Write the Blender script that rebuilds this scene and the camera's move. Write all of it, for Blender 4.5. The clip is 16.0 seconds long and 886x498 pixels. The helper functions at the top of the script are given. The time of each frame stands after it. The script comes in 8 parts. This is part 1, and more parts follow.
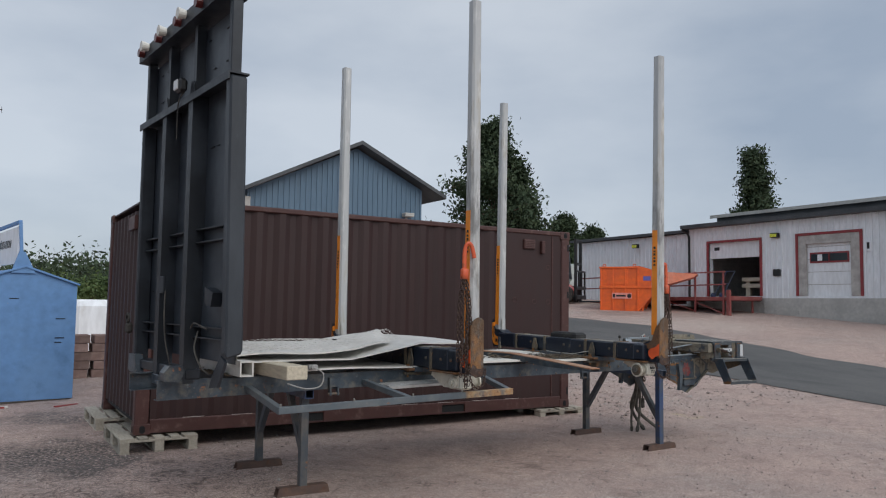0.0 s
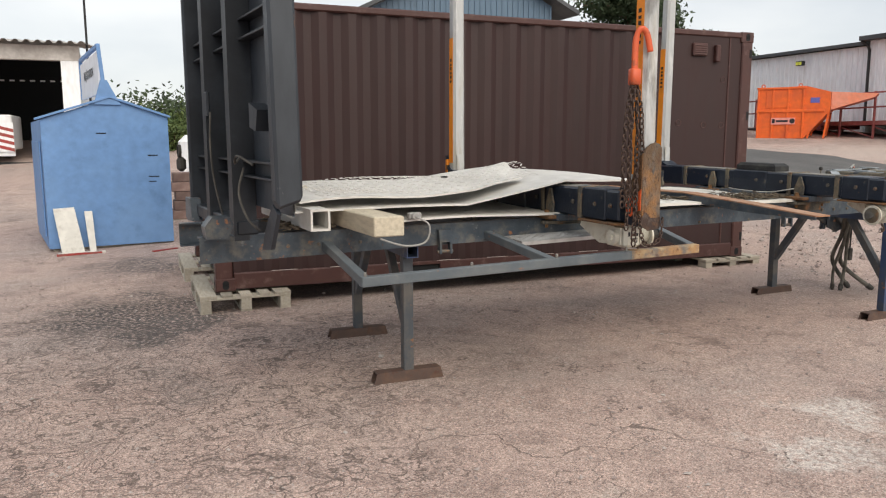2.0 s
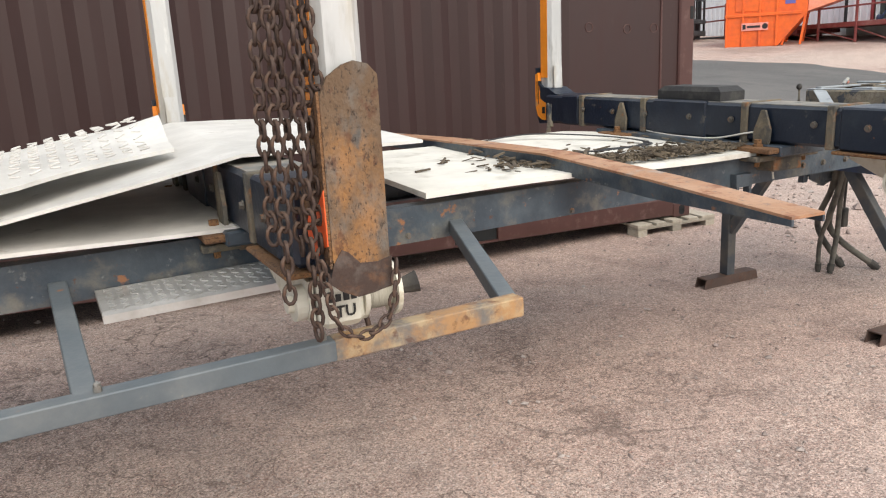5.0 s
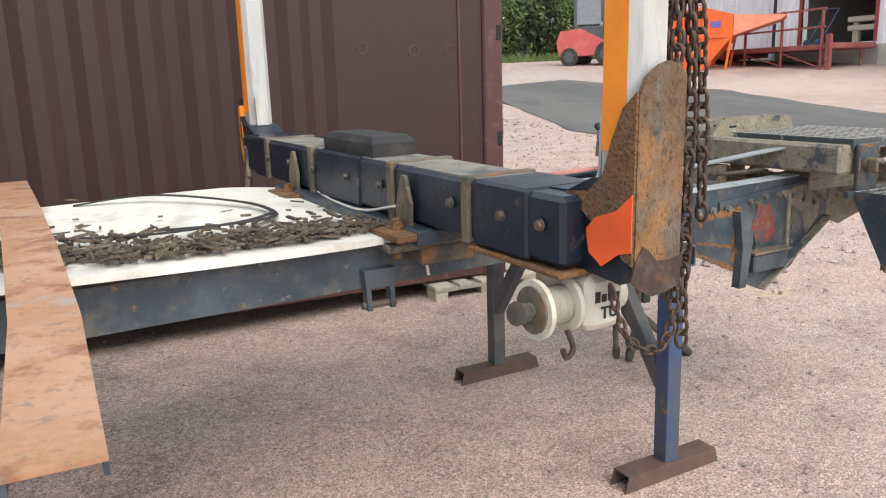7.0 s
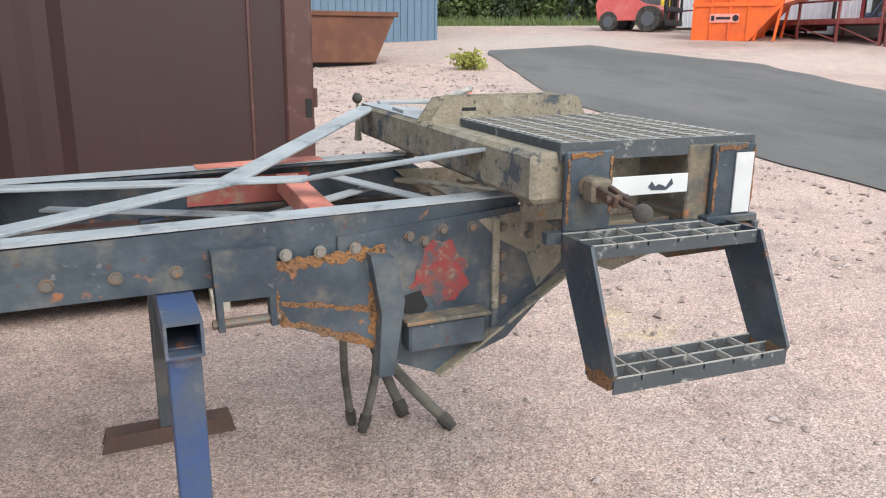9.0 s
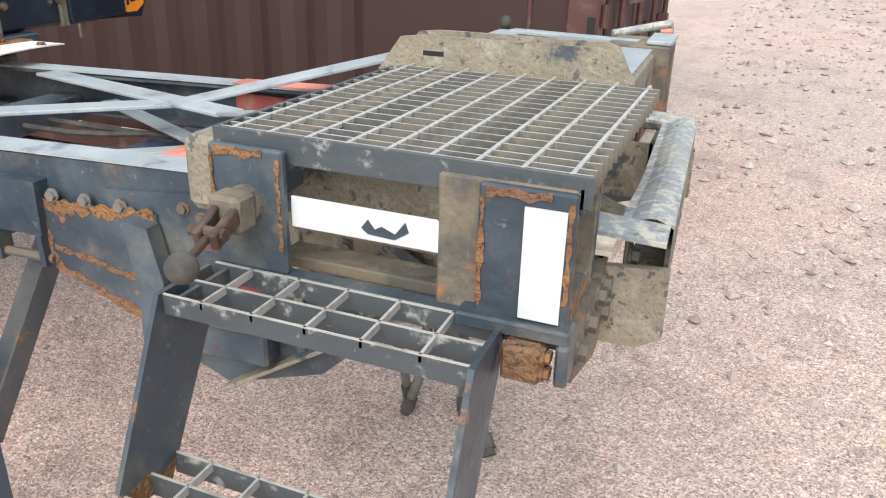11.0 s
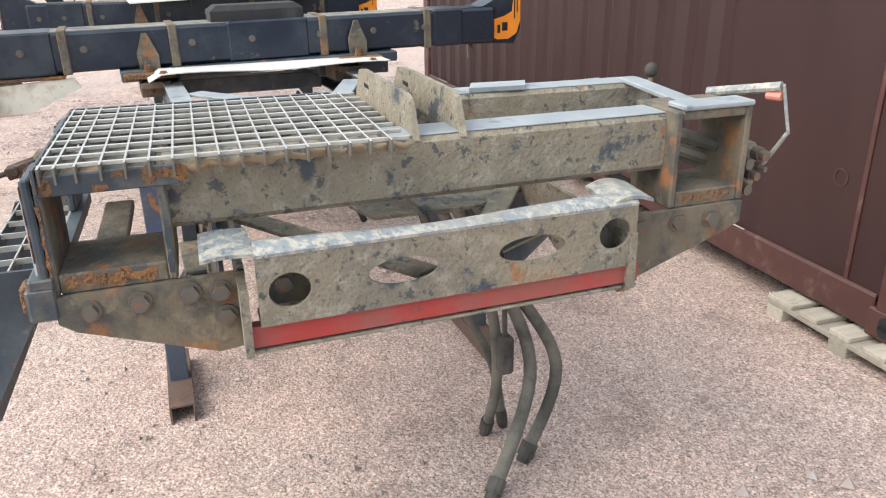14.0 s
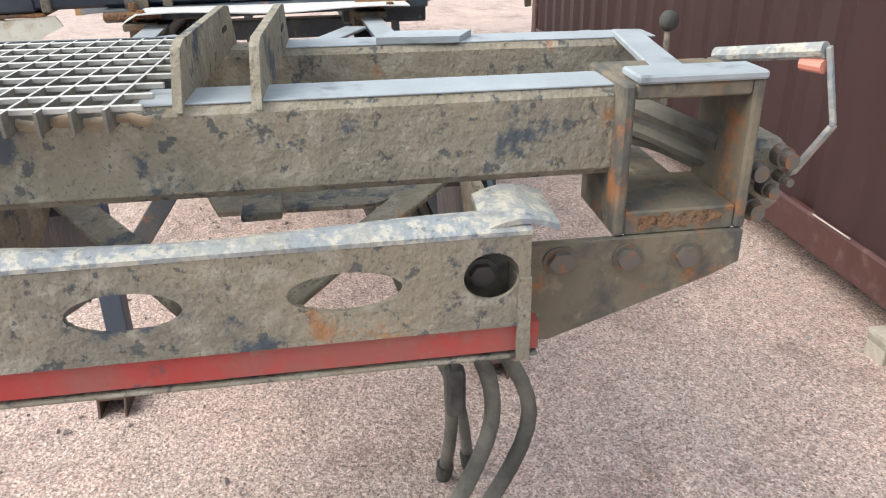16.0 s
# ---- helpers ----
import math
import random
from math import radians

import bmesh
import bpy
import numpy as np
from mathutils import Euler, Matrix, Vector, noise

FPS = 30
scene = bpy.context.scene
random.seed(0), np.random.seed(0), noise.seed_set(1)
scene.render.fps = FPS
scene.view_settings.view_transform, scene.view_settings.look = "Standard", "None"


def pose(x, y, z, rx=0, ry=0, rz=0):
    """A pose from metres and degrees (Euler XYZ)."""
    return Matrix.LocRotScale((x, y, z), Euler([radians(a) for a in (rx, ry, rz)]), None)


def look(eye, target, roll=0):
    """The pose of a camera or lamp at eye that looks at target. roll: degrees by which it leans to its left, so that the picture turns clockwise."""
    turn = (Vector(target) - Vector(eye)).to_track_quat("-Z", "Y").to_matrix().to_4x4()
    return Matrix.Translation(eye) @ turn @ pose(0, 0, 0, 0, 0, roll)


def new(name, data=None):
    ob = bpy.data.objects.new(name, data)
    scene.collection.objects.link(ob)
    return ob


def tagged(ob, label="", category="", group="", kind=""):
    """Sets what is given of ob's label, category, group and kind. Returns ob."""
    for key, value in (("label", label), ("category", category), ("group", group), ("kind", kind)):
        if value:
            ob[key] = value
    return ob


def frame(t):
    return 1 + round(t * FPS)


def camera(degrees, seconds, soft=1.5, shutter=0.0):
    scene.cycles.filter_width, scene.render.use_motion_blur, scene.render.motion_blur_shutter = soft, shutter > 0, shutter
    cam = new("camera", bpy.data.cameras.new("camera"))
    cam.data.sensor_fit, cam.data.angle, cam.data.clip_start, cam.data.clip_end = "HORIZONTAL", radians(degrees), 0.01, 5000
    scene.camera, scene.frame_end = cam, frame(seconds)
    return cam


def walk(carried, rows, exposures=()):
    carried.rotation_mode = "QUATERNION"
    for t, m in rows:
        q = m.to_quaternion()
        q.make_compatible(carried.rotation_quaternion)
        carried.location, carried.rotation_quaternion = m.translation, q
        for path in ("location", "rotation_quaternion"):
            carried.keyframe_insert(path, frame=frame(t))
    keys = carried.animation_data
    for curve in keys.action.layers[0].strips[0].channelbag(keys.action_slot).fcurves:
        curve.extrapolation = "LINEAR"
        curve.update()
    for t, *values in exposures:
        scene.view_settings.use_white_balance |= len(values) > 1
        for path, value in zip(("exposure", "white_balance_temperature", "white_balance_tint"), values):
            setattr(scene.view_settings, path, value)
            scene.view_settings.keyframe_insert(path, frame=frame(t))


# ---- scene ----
cam = camera(60.0, 16.0, soft=1.15)
PATH = [
    (0, (0.678, 0.145, 1.62), (1.711, 1.852, 1.764), 0.8),
    (0.5, (0.808, 0.58, 1.606), (1.791, 2.321, 1.667), 0.4),
    (1, (1.017, 0.953, 1.576), (1.918, 2.737, 1.517), 0.2),
    (1.5, (1.282, 1.433, 1.566), (2.1, 3.248, 1.377), 0.1),
    (2, (1.548, 1.906, 1.548), (2.286, 3.742, 1.26), -0.2),
    (2.5, (1.875, 2.307, 1.54), (2.547, 4.157, 1.185), -0.6),
    (3, (2.188, 2.709, 1.515), (2.827, 4.562, 1.119), -1.3),
    (3.5, (2.541, 3.054, 1.516), (3.18, 4.901, 1.089), -2.0),
    (4, (2.95, 3.372, 1.508), (3.619, 5.201, 1.053), -2.9),
    (4.5, (3.376, 3.715, 1.504), (4.101, 5.517, 1.027), -3.3),
    (6.8, (5.345, 4.366, 1.499), (6.189, 6.125, 1.063), -2.0),
    (7, (5.521, 4.425, 1.502), (6.378, 6.179, 1.067), -2.0),
    (7.5, (5.978, 4.521, 1.494), (6.853, 6.265, 1.058), -1.7),
    (8, (6.452, 4.65, 1.476), (7.329, 6.387, 1.016), -1.3),
    (8.5, (6.923, 4.736, 1.447), (7.762, 6.486, 0.964), -0.4),
    (9, (7.383, 4.895, 1.436), (8.085, 6.692, 0.911), 0.4),
    (9.5, (7.846, 5.083, 1.438), (8.316, 6.936, 0.85), 1.1),
    (9.7, (8.042, 5.123, 1.429), (8.388, 6.994, 0.814), 1.5),
    (11.8, (9.374, 5.84, 1.513), (8.165, 7.184, 0.657), 0.3),

    (12, (9.499, 5.924, 1.513), (8.189, 7.171, 0.66), 0.3),

    (12.5, (9.747, 6.148, 1.499), (8.237, 7.16, 0.666), 0.1),

    (13, (9.859, 6.402, 1.48), (8.215, 7.212, 0.681), -0.1),

    (13.5, (10.002, 6.576, 1.504), (8.276, 7.239, 0.742), -0.3),

    (14, (10.092, 6.633, 1.537), (8.318, 7.202, 0.81), -0.7),

    (14.5, (10.089, 6.64, 1.536), (8.292, 7.155, 0.826), -1.1),

    (15, (10.05, 6.722, 1.522), (8.245, 7.189, 0.797), -1.2),

    (15.5, (9.862, 6.958, 1.464), (8.051, 7.332, 0.7), -0.9),

    (16, (9.673, 7.249, 1.432), (7.862, 7.455, 0.607), -0.7),

]
walk(cam, [(t, look(eye, target, roll)) for t, eye, target, roll in PATH],
     [(0, -0.1, 6350, 10), (1, 0.12, 6500, 10), (2, 0.55, 7200, 11), (3, 0.8, 7300, 11), (4.5, 0.98, 7150, 11), (7, 1.07, 6900, 10), (8, 1.1, 6800, 9.5), (9.5, 1.2, 6600, 9), (12, 1.42, 6750, 9), (16, 1.45, 6750, 9)])

# ---- sky and light: bright overcast, soft sun ----
SUN_EL, SUN_AZ = radians(42), radians(172)
world = bpy.data.worlds.new("overcast")
scene.world = world
world.use_nodes = True
wn, wl = world.node_tree.nodes, world.node_tree.links
wn.clear()
w_out = wn.new("ShaderNodeOutputWorld")
w_bg = wn.new("ShaderNodeBackground")
w_sky = wn.new("ShaderNodeTexSky")
w_sky.sky_type, w_sky.sun_disc = "NISHITA", False
w_sky.sun_elevation, w_sky.sun_rotation = SUN_EL, SUN_AZ
w_scale = wn.new("ShaderNodeVectorMath")
w_scale.operation = "SCALE"
w_scale.inputs["Scale"].default_value = 0.085
wl.new(w_sky.outputs[0], w_scale.inputs[0])
w_co = wn.new("ShaderNodeTexCoord")
w_map = wn.new("ShaderNodeMapping")
w_map.inputs["Scale"].default_value = (1.0, 1.0, 2.6)
wl.new(w_co.outputs["Generated"], w_map.inputs[0])
w_noise = wn.new("ShaderNodeTexNoise")
w_noise.inputs["Scale"].default_value = 1.7
w_noise.inputs["Detail"].default_value = 7
w_noise.inputs["Roughness"].default_value = 0.5
wl.new(w_map.outputs[0], w_noise.inputs["Vector"])
w_ramp = wn.new("ShaderNodeValToRGB")
w_ramp.color_ramp.elements[0].position, w_ramp.color_ramp.elements[0].color = 0.34, (0.40, 0.47, 0.57, 1)
w_ramp.color_ramp.elements[1].position, w_ramp.color_ramp.elements[1].color = 0.66, (0.70, 0.75, 0.81, 1)
wl.new(w_noise.outputs["Fac"], w_ramp.inputs[0])
w_mix = wn.new("ShaderNodeMix")
w_mix.data_type = "RGBA"
w_mix.inputs["Factor"].default_value = 0.82
wl.new(w_scale.outputs[0], w_mix.inputs["A"])
wl.new(w_ramp.outputs[0], w_mix.inputs["B"])
wl.new(w_mix.outputs["Result"], w_bg.inputs["Color"])
w_bg.inputs["Strength"].default_value = 1.0
wl.new(w_bg.outputs[0], w_out.inputs[0])
sun = new("sun", bpy.data.lights.new("sun", "SUN"))
sun.data.energy, sun.data.angle, sun.data.color = 1.8, radians(55), (1.0, 0.96, 0.9)
sun.matrix_world = look((0, 0, 30), (-math.sin(SUN_AZ) * math.cos(SUN_EL), -math.cos(SUN_AZ) * math.cos(SUN_EL), 30 - math.sin(SUN_EL)))


# ---- materials ----
def mat(name, base, rough=0.6, metal=0.0, layers=(), bump=0.0, bump_scale=60.0, jitter=0.0, stretch=(1, 1, 1), spec=0.5):
    """A surface with colour layers (colour, scale, threshold, softness, strength[, detail]) over its base, in object space."""
    m = bpy.data.materials.new(name)
    m.use_nodes = True
    n, l = m.node_tree.nodes, m.node_tree.links
    p = n["Principled BSDF"]
    p.inputs["Roughness"].default_value, p.inputs["Metallic"].default_value = rough, metal
    p.inputs["Specular IOR Level"].default_value = spec
    co = n.new("ShaderNodeTexCoord")
    mp = n.new("ShaderNodeMapping")
    mp.inputs["Scale"].default_value = stretch
    l.new(co.outputs["Object"], mp.inputs[0])
    rgb = n.new("ShaderNodeRGB")
    rgb.outputs[0].default_value = (*base, 1)
    colour = rgb.outputs[0]
    fine = n.new("ShaderNodeTexNoise")
    fine.inputs["Scale"].default_value, fine.inputs["Detail"].default_value = 9.0, 6
    l.new(mp.outputs[0], fine.inputs["Vector"])
    vary = n.new("ShaderNodeMapRange")
    vary.inputs["To Min"].default_value, vary.inputs["To Max"].default_value = 0.75, 1.25
    l.new(fine.outputs["Fac"], vary.inputs["Value"])
    hsv = n.new("ShaderNodeHueSaturation")
    l.new(vary.outputs[0], hsv.inputs["Value"])
    l.new(colour, hsv.inputs["Color"])
    colour = hsv.outputs[0]
    for layer in layers:
        c, scale, threshold, soft, strength = layer[:5]
        t = n.new("ShaderNodeTexNoise")
        t.inputs["Scale"].default_value, t.inputs["Detail"].default_value = scale, layer[5] if len(layer) > 5 else 8
        t.inputs["Roughness"].default_value = 0.65
        l.new(mp.outputs[0], t.inputs["Vector"])
        r = n.new("ShaderNodeMapRange")
        r.interpolation_type = "SMOOTHSTEP"
        r.inputs["From Min"].default_value, r.inputs["From Max"].default_value = threshold - soft, threshold + soft
        r.inputs["To Max"].default_value = strength
        l.new(t.outputs["Fac"], r.inputs["Value"])
        mix = n.new("ShaderNodeMix")
        mix.data_type = "RGBA"
        l.new(r.outputs[0], mix.inputs["Factor"])
        l.new(colour, mix.inputs["A"])
        mix.inputs["B"].default_value = (*c, 1)
        colour = mix.outputs["Result"]
    if jitter:
        info = n.new("ShaderNodeObjectInfo")
        jr = n.new("ShaderNodeMapRange")
        jr.inputs["To Min"].default_value, jr.inputs["To Max"].default_value = 1 - jitter, 1 + jitter
        l.new(info.outputs["Random"], jr.inputs["Value"])
        h2 = n.new("ShaderNodeHueSaturation")
        l.new(jr.outputs[0], h2.inputs["Value"])
        l.new(colour, h2.inputs["Color"])
        colour = h2.outputs[0]
    l.new(colour, p.inputs["Base Color"])
    rr = n.new("ShaderNodeMapRange")
    rr.inputs["To Min"].default_value, rr.inputs["To Max"].default_value = max(0.03, rough - 0.14), min(1, rough + 0.14)
    l.new(fine.outputs["Fac"], rr.inputs["Value"])
    l.new(rr.outputs[0], p.inputs["Roughness"])
    if bump:
        bt = n.new("ShaderNodeTexNoise")
        bt.inputs["Scale"].default_value, bt.inputs["Detail"].default_value = bump_scale, 5
        l.new(mp.outputs[0], bt.inputs["Vector"])
        b = n.new("ShaderNodeBump")
        b.inputs["Strength"].default_value, b.inputs["Distance"].default_value = bump, 0.01
        l.new(bt.outputs["Fac"], b.inputs["Height"])
        l.new(b.outputs[0], p.inputs["Normal"])
    return m


RUST, RUST_DARK, DUST, MUD = (0.30, 0.115, 0.035), (0.09, 0.035, 0.02), (0.33, 0.29, 0.24), (0.24, 0.205, 0.145)
M_CONT = mat("container paint", (0.029, 0.0098, 0.009), 0.58, layers=[((0.041, 0.021, 0.019), 1.3, 0.6, 0.16, 0.5), ((0.075, 0.042, 0.036), 14, 0.7, 0.06, 0.45), (RUST, 22, 0.8, 0.02, 0.7)], bump=0.15, bump_scale=9, stretch=(1, 1, 0.25))
M_CONT_EDGE = mat("container trim paint", (0.066, 0.025, 0.021), 0.5, layers=[((0.2, 0.13, 0.11), 7, 0.62, 0.1, 0.5), (RUST_DARK, 18, 0.68, 0.04, 0.7)], bump=0.15, bump_scale=20)
M_SEAL = mat("scuffed bare scrape", (0.42, 0.36, 0.33), 0.6, layers=[(RUST, 30, 0.6, 0.08, 0.7)])
M_STEEL = mat("blue black steel paint", (0.027, 0.040, 0.055), 0.42, layers=[((0.085, 0.11, 0.13), 3.5, 0.54, 0.14, 0.7), (MUD, 8, 0.6, 0.12, 0.38), ((0.2, 0.21, 0.21), 30, 0.66, 0.04, 0.5), (RUST, 11, 0.645, 0.03, 0.7, 14), (RUST_DARK, 36, 0.66, 0.04, 0.8)], bump=0.25, bump_scale=45)
M_STEEL_TOP = mat("worn grey blue flat bar", (0.26, 0.29, 0.31), 0.5, layers=[((0.36, 0.39, 0.41), 6, 0.55, 0.14, 0.6), ((0.07, 0.09, 0.11), 10, 0.62, 0.08, 0.7), (RUST, 22, 0.74, 0.04, 0.7)], bump=0.15)
M_NAVY = mat("navy bunk paint", (0.009, 0.016, 0.03), 0.35, layers=[((0.04, 0.052, 0.064), 4, 0.6, 0.13, 0.7), (MUD, 12, 0.68, 0.06, 0.5), (RUST, 26, 0.74, 0.04, 0.8)], bump=0.15)
M_HEAD = mat("headboard dark paint", (0.008, 0.011, 0.016), 0.5, layers=[((0.03, 0.038, 0.05), 2.5, 0.55, 0.16, 0.7), ((0.2, 0.21, 0.21), 30, 0.74, 0.03, 0.5)], bump=0.1)
M_HEAD_PANEL = mat("dark panel sheet", (0.02, 0.026, 0.035), 0.42, layers=[((0.06, 0.073, 0.088), 2, 0.55, 0.2, 0.7), ((0.03, 0.035, 0.04), 6, 0.6, 0.1, 0.6)])
M_MUDDY = mat("mud caked steel", (0.225, 0.195, 0.143), 0.85, layers=[((0.115, 0.115, 0.105), 3, 0.52, 0.14, 0.6), ((0.31, 0.285, 0.23), 22, 0.56, 0.08, 0.65), ((0.04, 0.05, 0.06), 34, 0.6, 0.02, 0.75, 14), ((0.04, 0.055, 0.075), 6, 0.585, 0.025, 0.85, 16), ((0.06, 0.062, 0.06), 170, 0.6, 0.06, 0.5), (RUST, 9, 0.68, 0.05, 0.7)], bump=0.55, bump_scale=90)
M_MUDDY_RUST = mat("rusty muddy steel", (0.15, 0.125, 0.088), 0.85, layers=[((0.055, 0.058, 0.058), 10, 0.52, 0.1, 0.8), (RUST, 12, 0.61, 0.07, 0.75), ((0.24, 0.2, 0.14), 26, 0.62, 0.07, 0.6)], bump=0.6, bump_scale=40)
M_RUST = mat("rusted plate", (0.165, 0.085, 0.042), 0.85, layers=[((0.29, 0.14, 0.05), 7, 0.54, 0.14, 0.75), ((0.12, 0.095, 0.075), 4, 0.57, 0.1, 0.7), (RUST_DARK, 26, 0.6, 0.07, 0.6), ((0.022, 0.014, 0.011), 120, 0.58, 0.04, 0.75)], bump=1.0, bump_scale=110)
M_FLAKE = mat("flaking cream over blue grey", (0.20, 0.225, 0.245), 0.6, layers=[((0.44, 0.41, 0.34), 40, 0.53, 0.06, 0.75), ((0.06, 0.07, 0.078), 55, 0.6, 0.05, 0.7), ((0.30, 0.28, 0.23), 7, 0.55, 0.1, 0.5)], bump=0.5)
M_RUST_DARK = mat("dark chain rust", (0.045, 0.026, 0.02), 0.75, layers=[((0.13, 0.06, 0.028), 25, 0.57, 0.1, 0.7), ((0.11, 0.09, 0.08), 15, 0.6, 0.1, 0.6)], bump=0.3, bump_scale=90)
M_FOOT = mat("brown rusty foot", (0.085, 0.055, 0.045), 0.75, layers=[((0.15, 0.085, 0.055), 8, 0.55, 0.12, 0.7), (RUST_DARK, 20, 0.6, 0.08, 0.7)], bump=0.3)
M_BLUE_TUBE = mat("blue trestle paint", (0.03, 0.062, 0.155), 0.5, layers=[((0.06, 0.075, 0.095), 4, 0.5, 0.1, 0.9), (RUST, 14, 0.66, 0.05, 0.9), (DUST, 9, 0.66, 0.08, 0.5)], bump=0.15)
M_GREY_TUBE = mat("grey trestle paint", (0.055, 0.066, 0.078), 0.55, layers=[((0.14, 0.12, 0.10), 6, 0.55, 0.12, 0.6), (RUST, 18, 0.68, 0.05, 0.8)], bump=0.15)
M_RACK = mat("rack tube paint", (0.085, 0.105, 0.12), 0.5, layers=[((0.17, 0.18, 0.18), 4, 0.55, 0.14, 0.6), (RUST, 9, 0.68, 0.05, 0.9), ((0.35, 0.3, 0.2), 16, 0.7, 0.05, 0.6)], bump=0.12)
M_ALU = mat("dull dirty aluminium sheet", (0.70, 0.69, 0.66), 0.55, 0.15, layers=[((0.52, 0.51, 0.48), 4, 0.52, 0.16, 0.6), ((0.22, 0.2, 0.17), 9, 0.68, 0.06, 0.6), ((0.72, 0.71, 0.69), 20, 0.6, 0.1, 0.4)], bump=0.15, bump_scale=30)
M_TREAD = mat("aluminium tread plate", (0.55, 0.55, 0.54), 0.4, 0.6, layers=[((0.3, 0.29, 0.27), 7, 0.58, 0.12, 0.6)], bump=0.1)
M_WHITE = mat("chalky white paint", (0.66, 0.65, 0.6), 0.6, layers=[((0.4, 0.38, 0.33), 6, 0.6, 0.1, 0.7), ((0.2, 0.17, 0.13), 18, 0.7, 0.05, 0.7)], bump=0.1)
M_STAKE = mat("peeling white stake", (0.46, 0.47, 0.47), 0.5, 0.2, layers=[((0.16, 0.155, 0.145), 5, 0.6, 0.07, 0.8), ((0.36, 0.32, 0.25), 9, 0.6, 0.08, 0.6), ((0.7, 0.7, 0.68), 14, 0.6, 0.08, 0.6)], bump=0.2, stretch=(1, 1, 0.22))
M_ORANGE = mat("safety orange tape", (0.85, 0.27, 0.02), 0.5, layers=[((0.5, 0.3, 0.16), 8, 0.66, 0.06, 0.8)])
M_ORANGE_RED = mat("red orange paint", (0.82, 0.12, 0.03), 0.5, layers=[((0.25, 0.09, 0.05), 12, 0.68, 0.05, 0.8)])
M_HOOK = mat("orange hook paint", (0.6, 0.1, 0.035), 0.5, layers=[((0.25, 0.08, 0.04), 20, 0.6, 0.08, 0.7)])
M_RED = mat("faded red paint", (0.36, 0.04, 0.036), 0.55, layers=[((0.24, 0.085, 0.07), 9, 0.52, 0.1, 0.8), (MUD, 12, 0.6, 0.08, 0.6), ((0.045, 0.055, 0.066), 22, 0.65, 0.05, 0.7)], bump=0.2)
M_PINK = mat("bleached red primer", (0.52, 0.2, 0.15), 0.6, layers=[((0.3, 0.08, 0.06), 8, 0.56, 0.1, 0.7)])
M_REFLECT = mat("white reflective tape", (0.5, 0.52, 0.53), 0.35, layers=[((0.55, 0.57, 0.58), 40, 0.6, 0.1, 0.5)])
M_RUBBER = mat("dusty black rubber", (0.028, 0.027, 0.026), 0.8, layers=[((0.11, 0.1, 0.085), 8, 0.52, 0.15, 0.7)], bump=0.2)
M_HOSE = mat("dusty hose", (0.06, 0.058, 0.05), 0.8, layers=[((0.19, 0.175, 0.145), 8, 0.5, 0.15, 0.7)], bump=0.2)
M_BLACK = mat("black paint", (0.014, 0.014, 0.015), 0.5)
# near-black colour puts the shade of openings and interiors into the surface
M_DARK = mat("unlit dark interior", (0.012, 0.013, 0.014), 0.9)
M_ZINC = mat("zinc bolt", (0.28, 0.27, 0.25), 0.4, 0.7, layers=[(RUST, 40, 0.64, 0.06, 0.8)])
M_BOLT = mat("dull bolt", (0.13, 0.12, 0.105), 0.6, 0.4, layers=[(RUST, 60, 0.6, 0.1, 0.8)])
M_GRATE = mat("worn galvanised grating", (0.16, 0.15, 0.13), 0.6, 0.2, layers=[((0.06, 0.065, 0.07), 10, 0.53, 0.1, 0.8), (MUD, 14, 0.6, 0.1, 0.6), (RUST, 22, 0.7, 0.05, 0.8)], bump=0.3)
M_GRATE_TOP = mat("rubbed bright grating top", (0.45, 0.445, 0.42), 0.45, 0.4, layers=[((0.22, 0.2, 0.17), 16, 0.6, 0.08, 0.7), (RUST, 26, 0.72, 0.04, 0.7)])
M_GRATE_DARK = mat("dark painted grating", (0.05, 0.06, 0.068), 0.5, layers=[((0.4, 0.4, 0.38), 22, 0.62, 0.06, 0.7), (RUST, 14, 0.74, 0.04, 0.8)], bump=0.2)
M_WOOD = mat("grey weathered pallet wood", (0.36, 0.32, 0.26), 0.85, layers=[((0.5, 0.46, 0.38), 6, 0.5, 0.15, 0.6), ((0.15, 0.13, 0.11), 12, 0.62, 0.08, 0.7)], bump=0.4, stretch=(1, 6, 6), jitter=0.3)
M_WOOD_PALE = mat("pale timber block", (0.55, 0.49, 0.38), 0.8, layers=[((0.38, 0.33, 0.25), 7, 0.55, 0.12, 0.6)], bump=0.3, stretch=(6, 1, 6))
M_BARK = mat("bark litter", (0.09, 0.07, 0.05), 0.9, layers=[((0.2, 0.16, 0.11), 12, 0.55, 0.12, 0.8), ((0.035, 0.028, 0.022), 20, 0.55, 0.1, 0.7)], bump=0.4)
M_WINCH = mat("cream winch housing", (0.6, 0.58, 0.5), 0.5, layers=[((0.35, 0.28, 0.17), 12, 0.6, 0.09, 0.7), ((0.12, 0.1, 0.08), 25, 0.68, 0.06, 0.7)], bump=0.15)
M_STRAP = mat("wound strap", (0.45, 0.43, 0.36), 0.85, layers=[((0.3, 0.28, 0.22), 20, 0.55, 0.1, 0.6)], bump=0.5, stretch=(20, 2, 2))
M_ROPE = mat("pale rope", (0.6, 0.58, 0.52), 0.8)

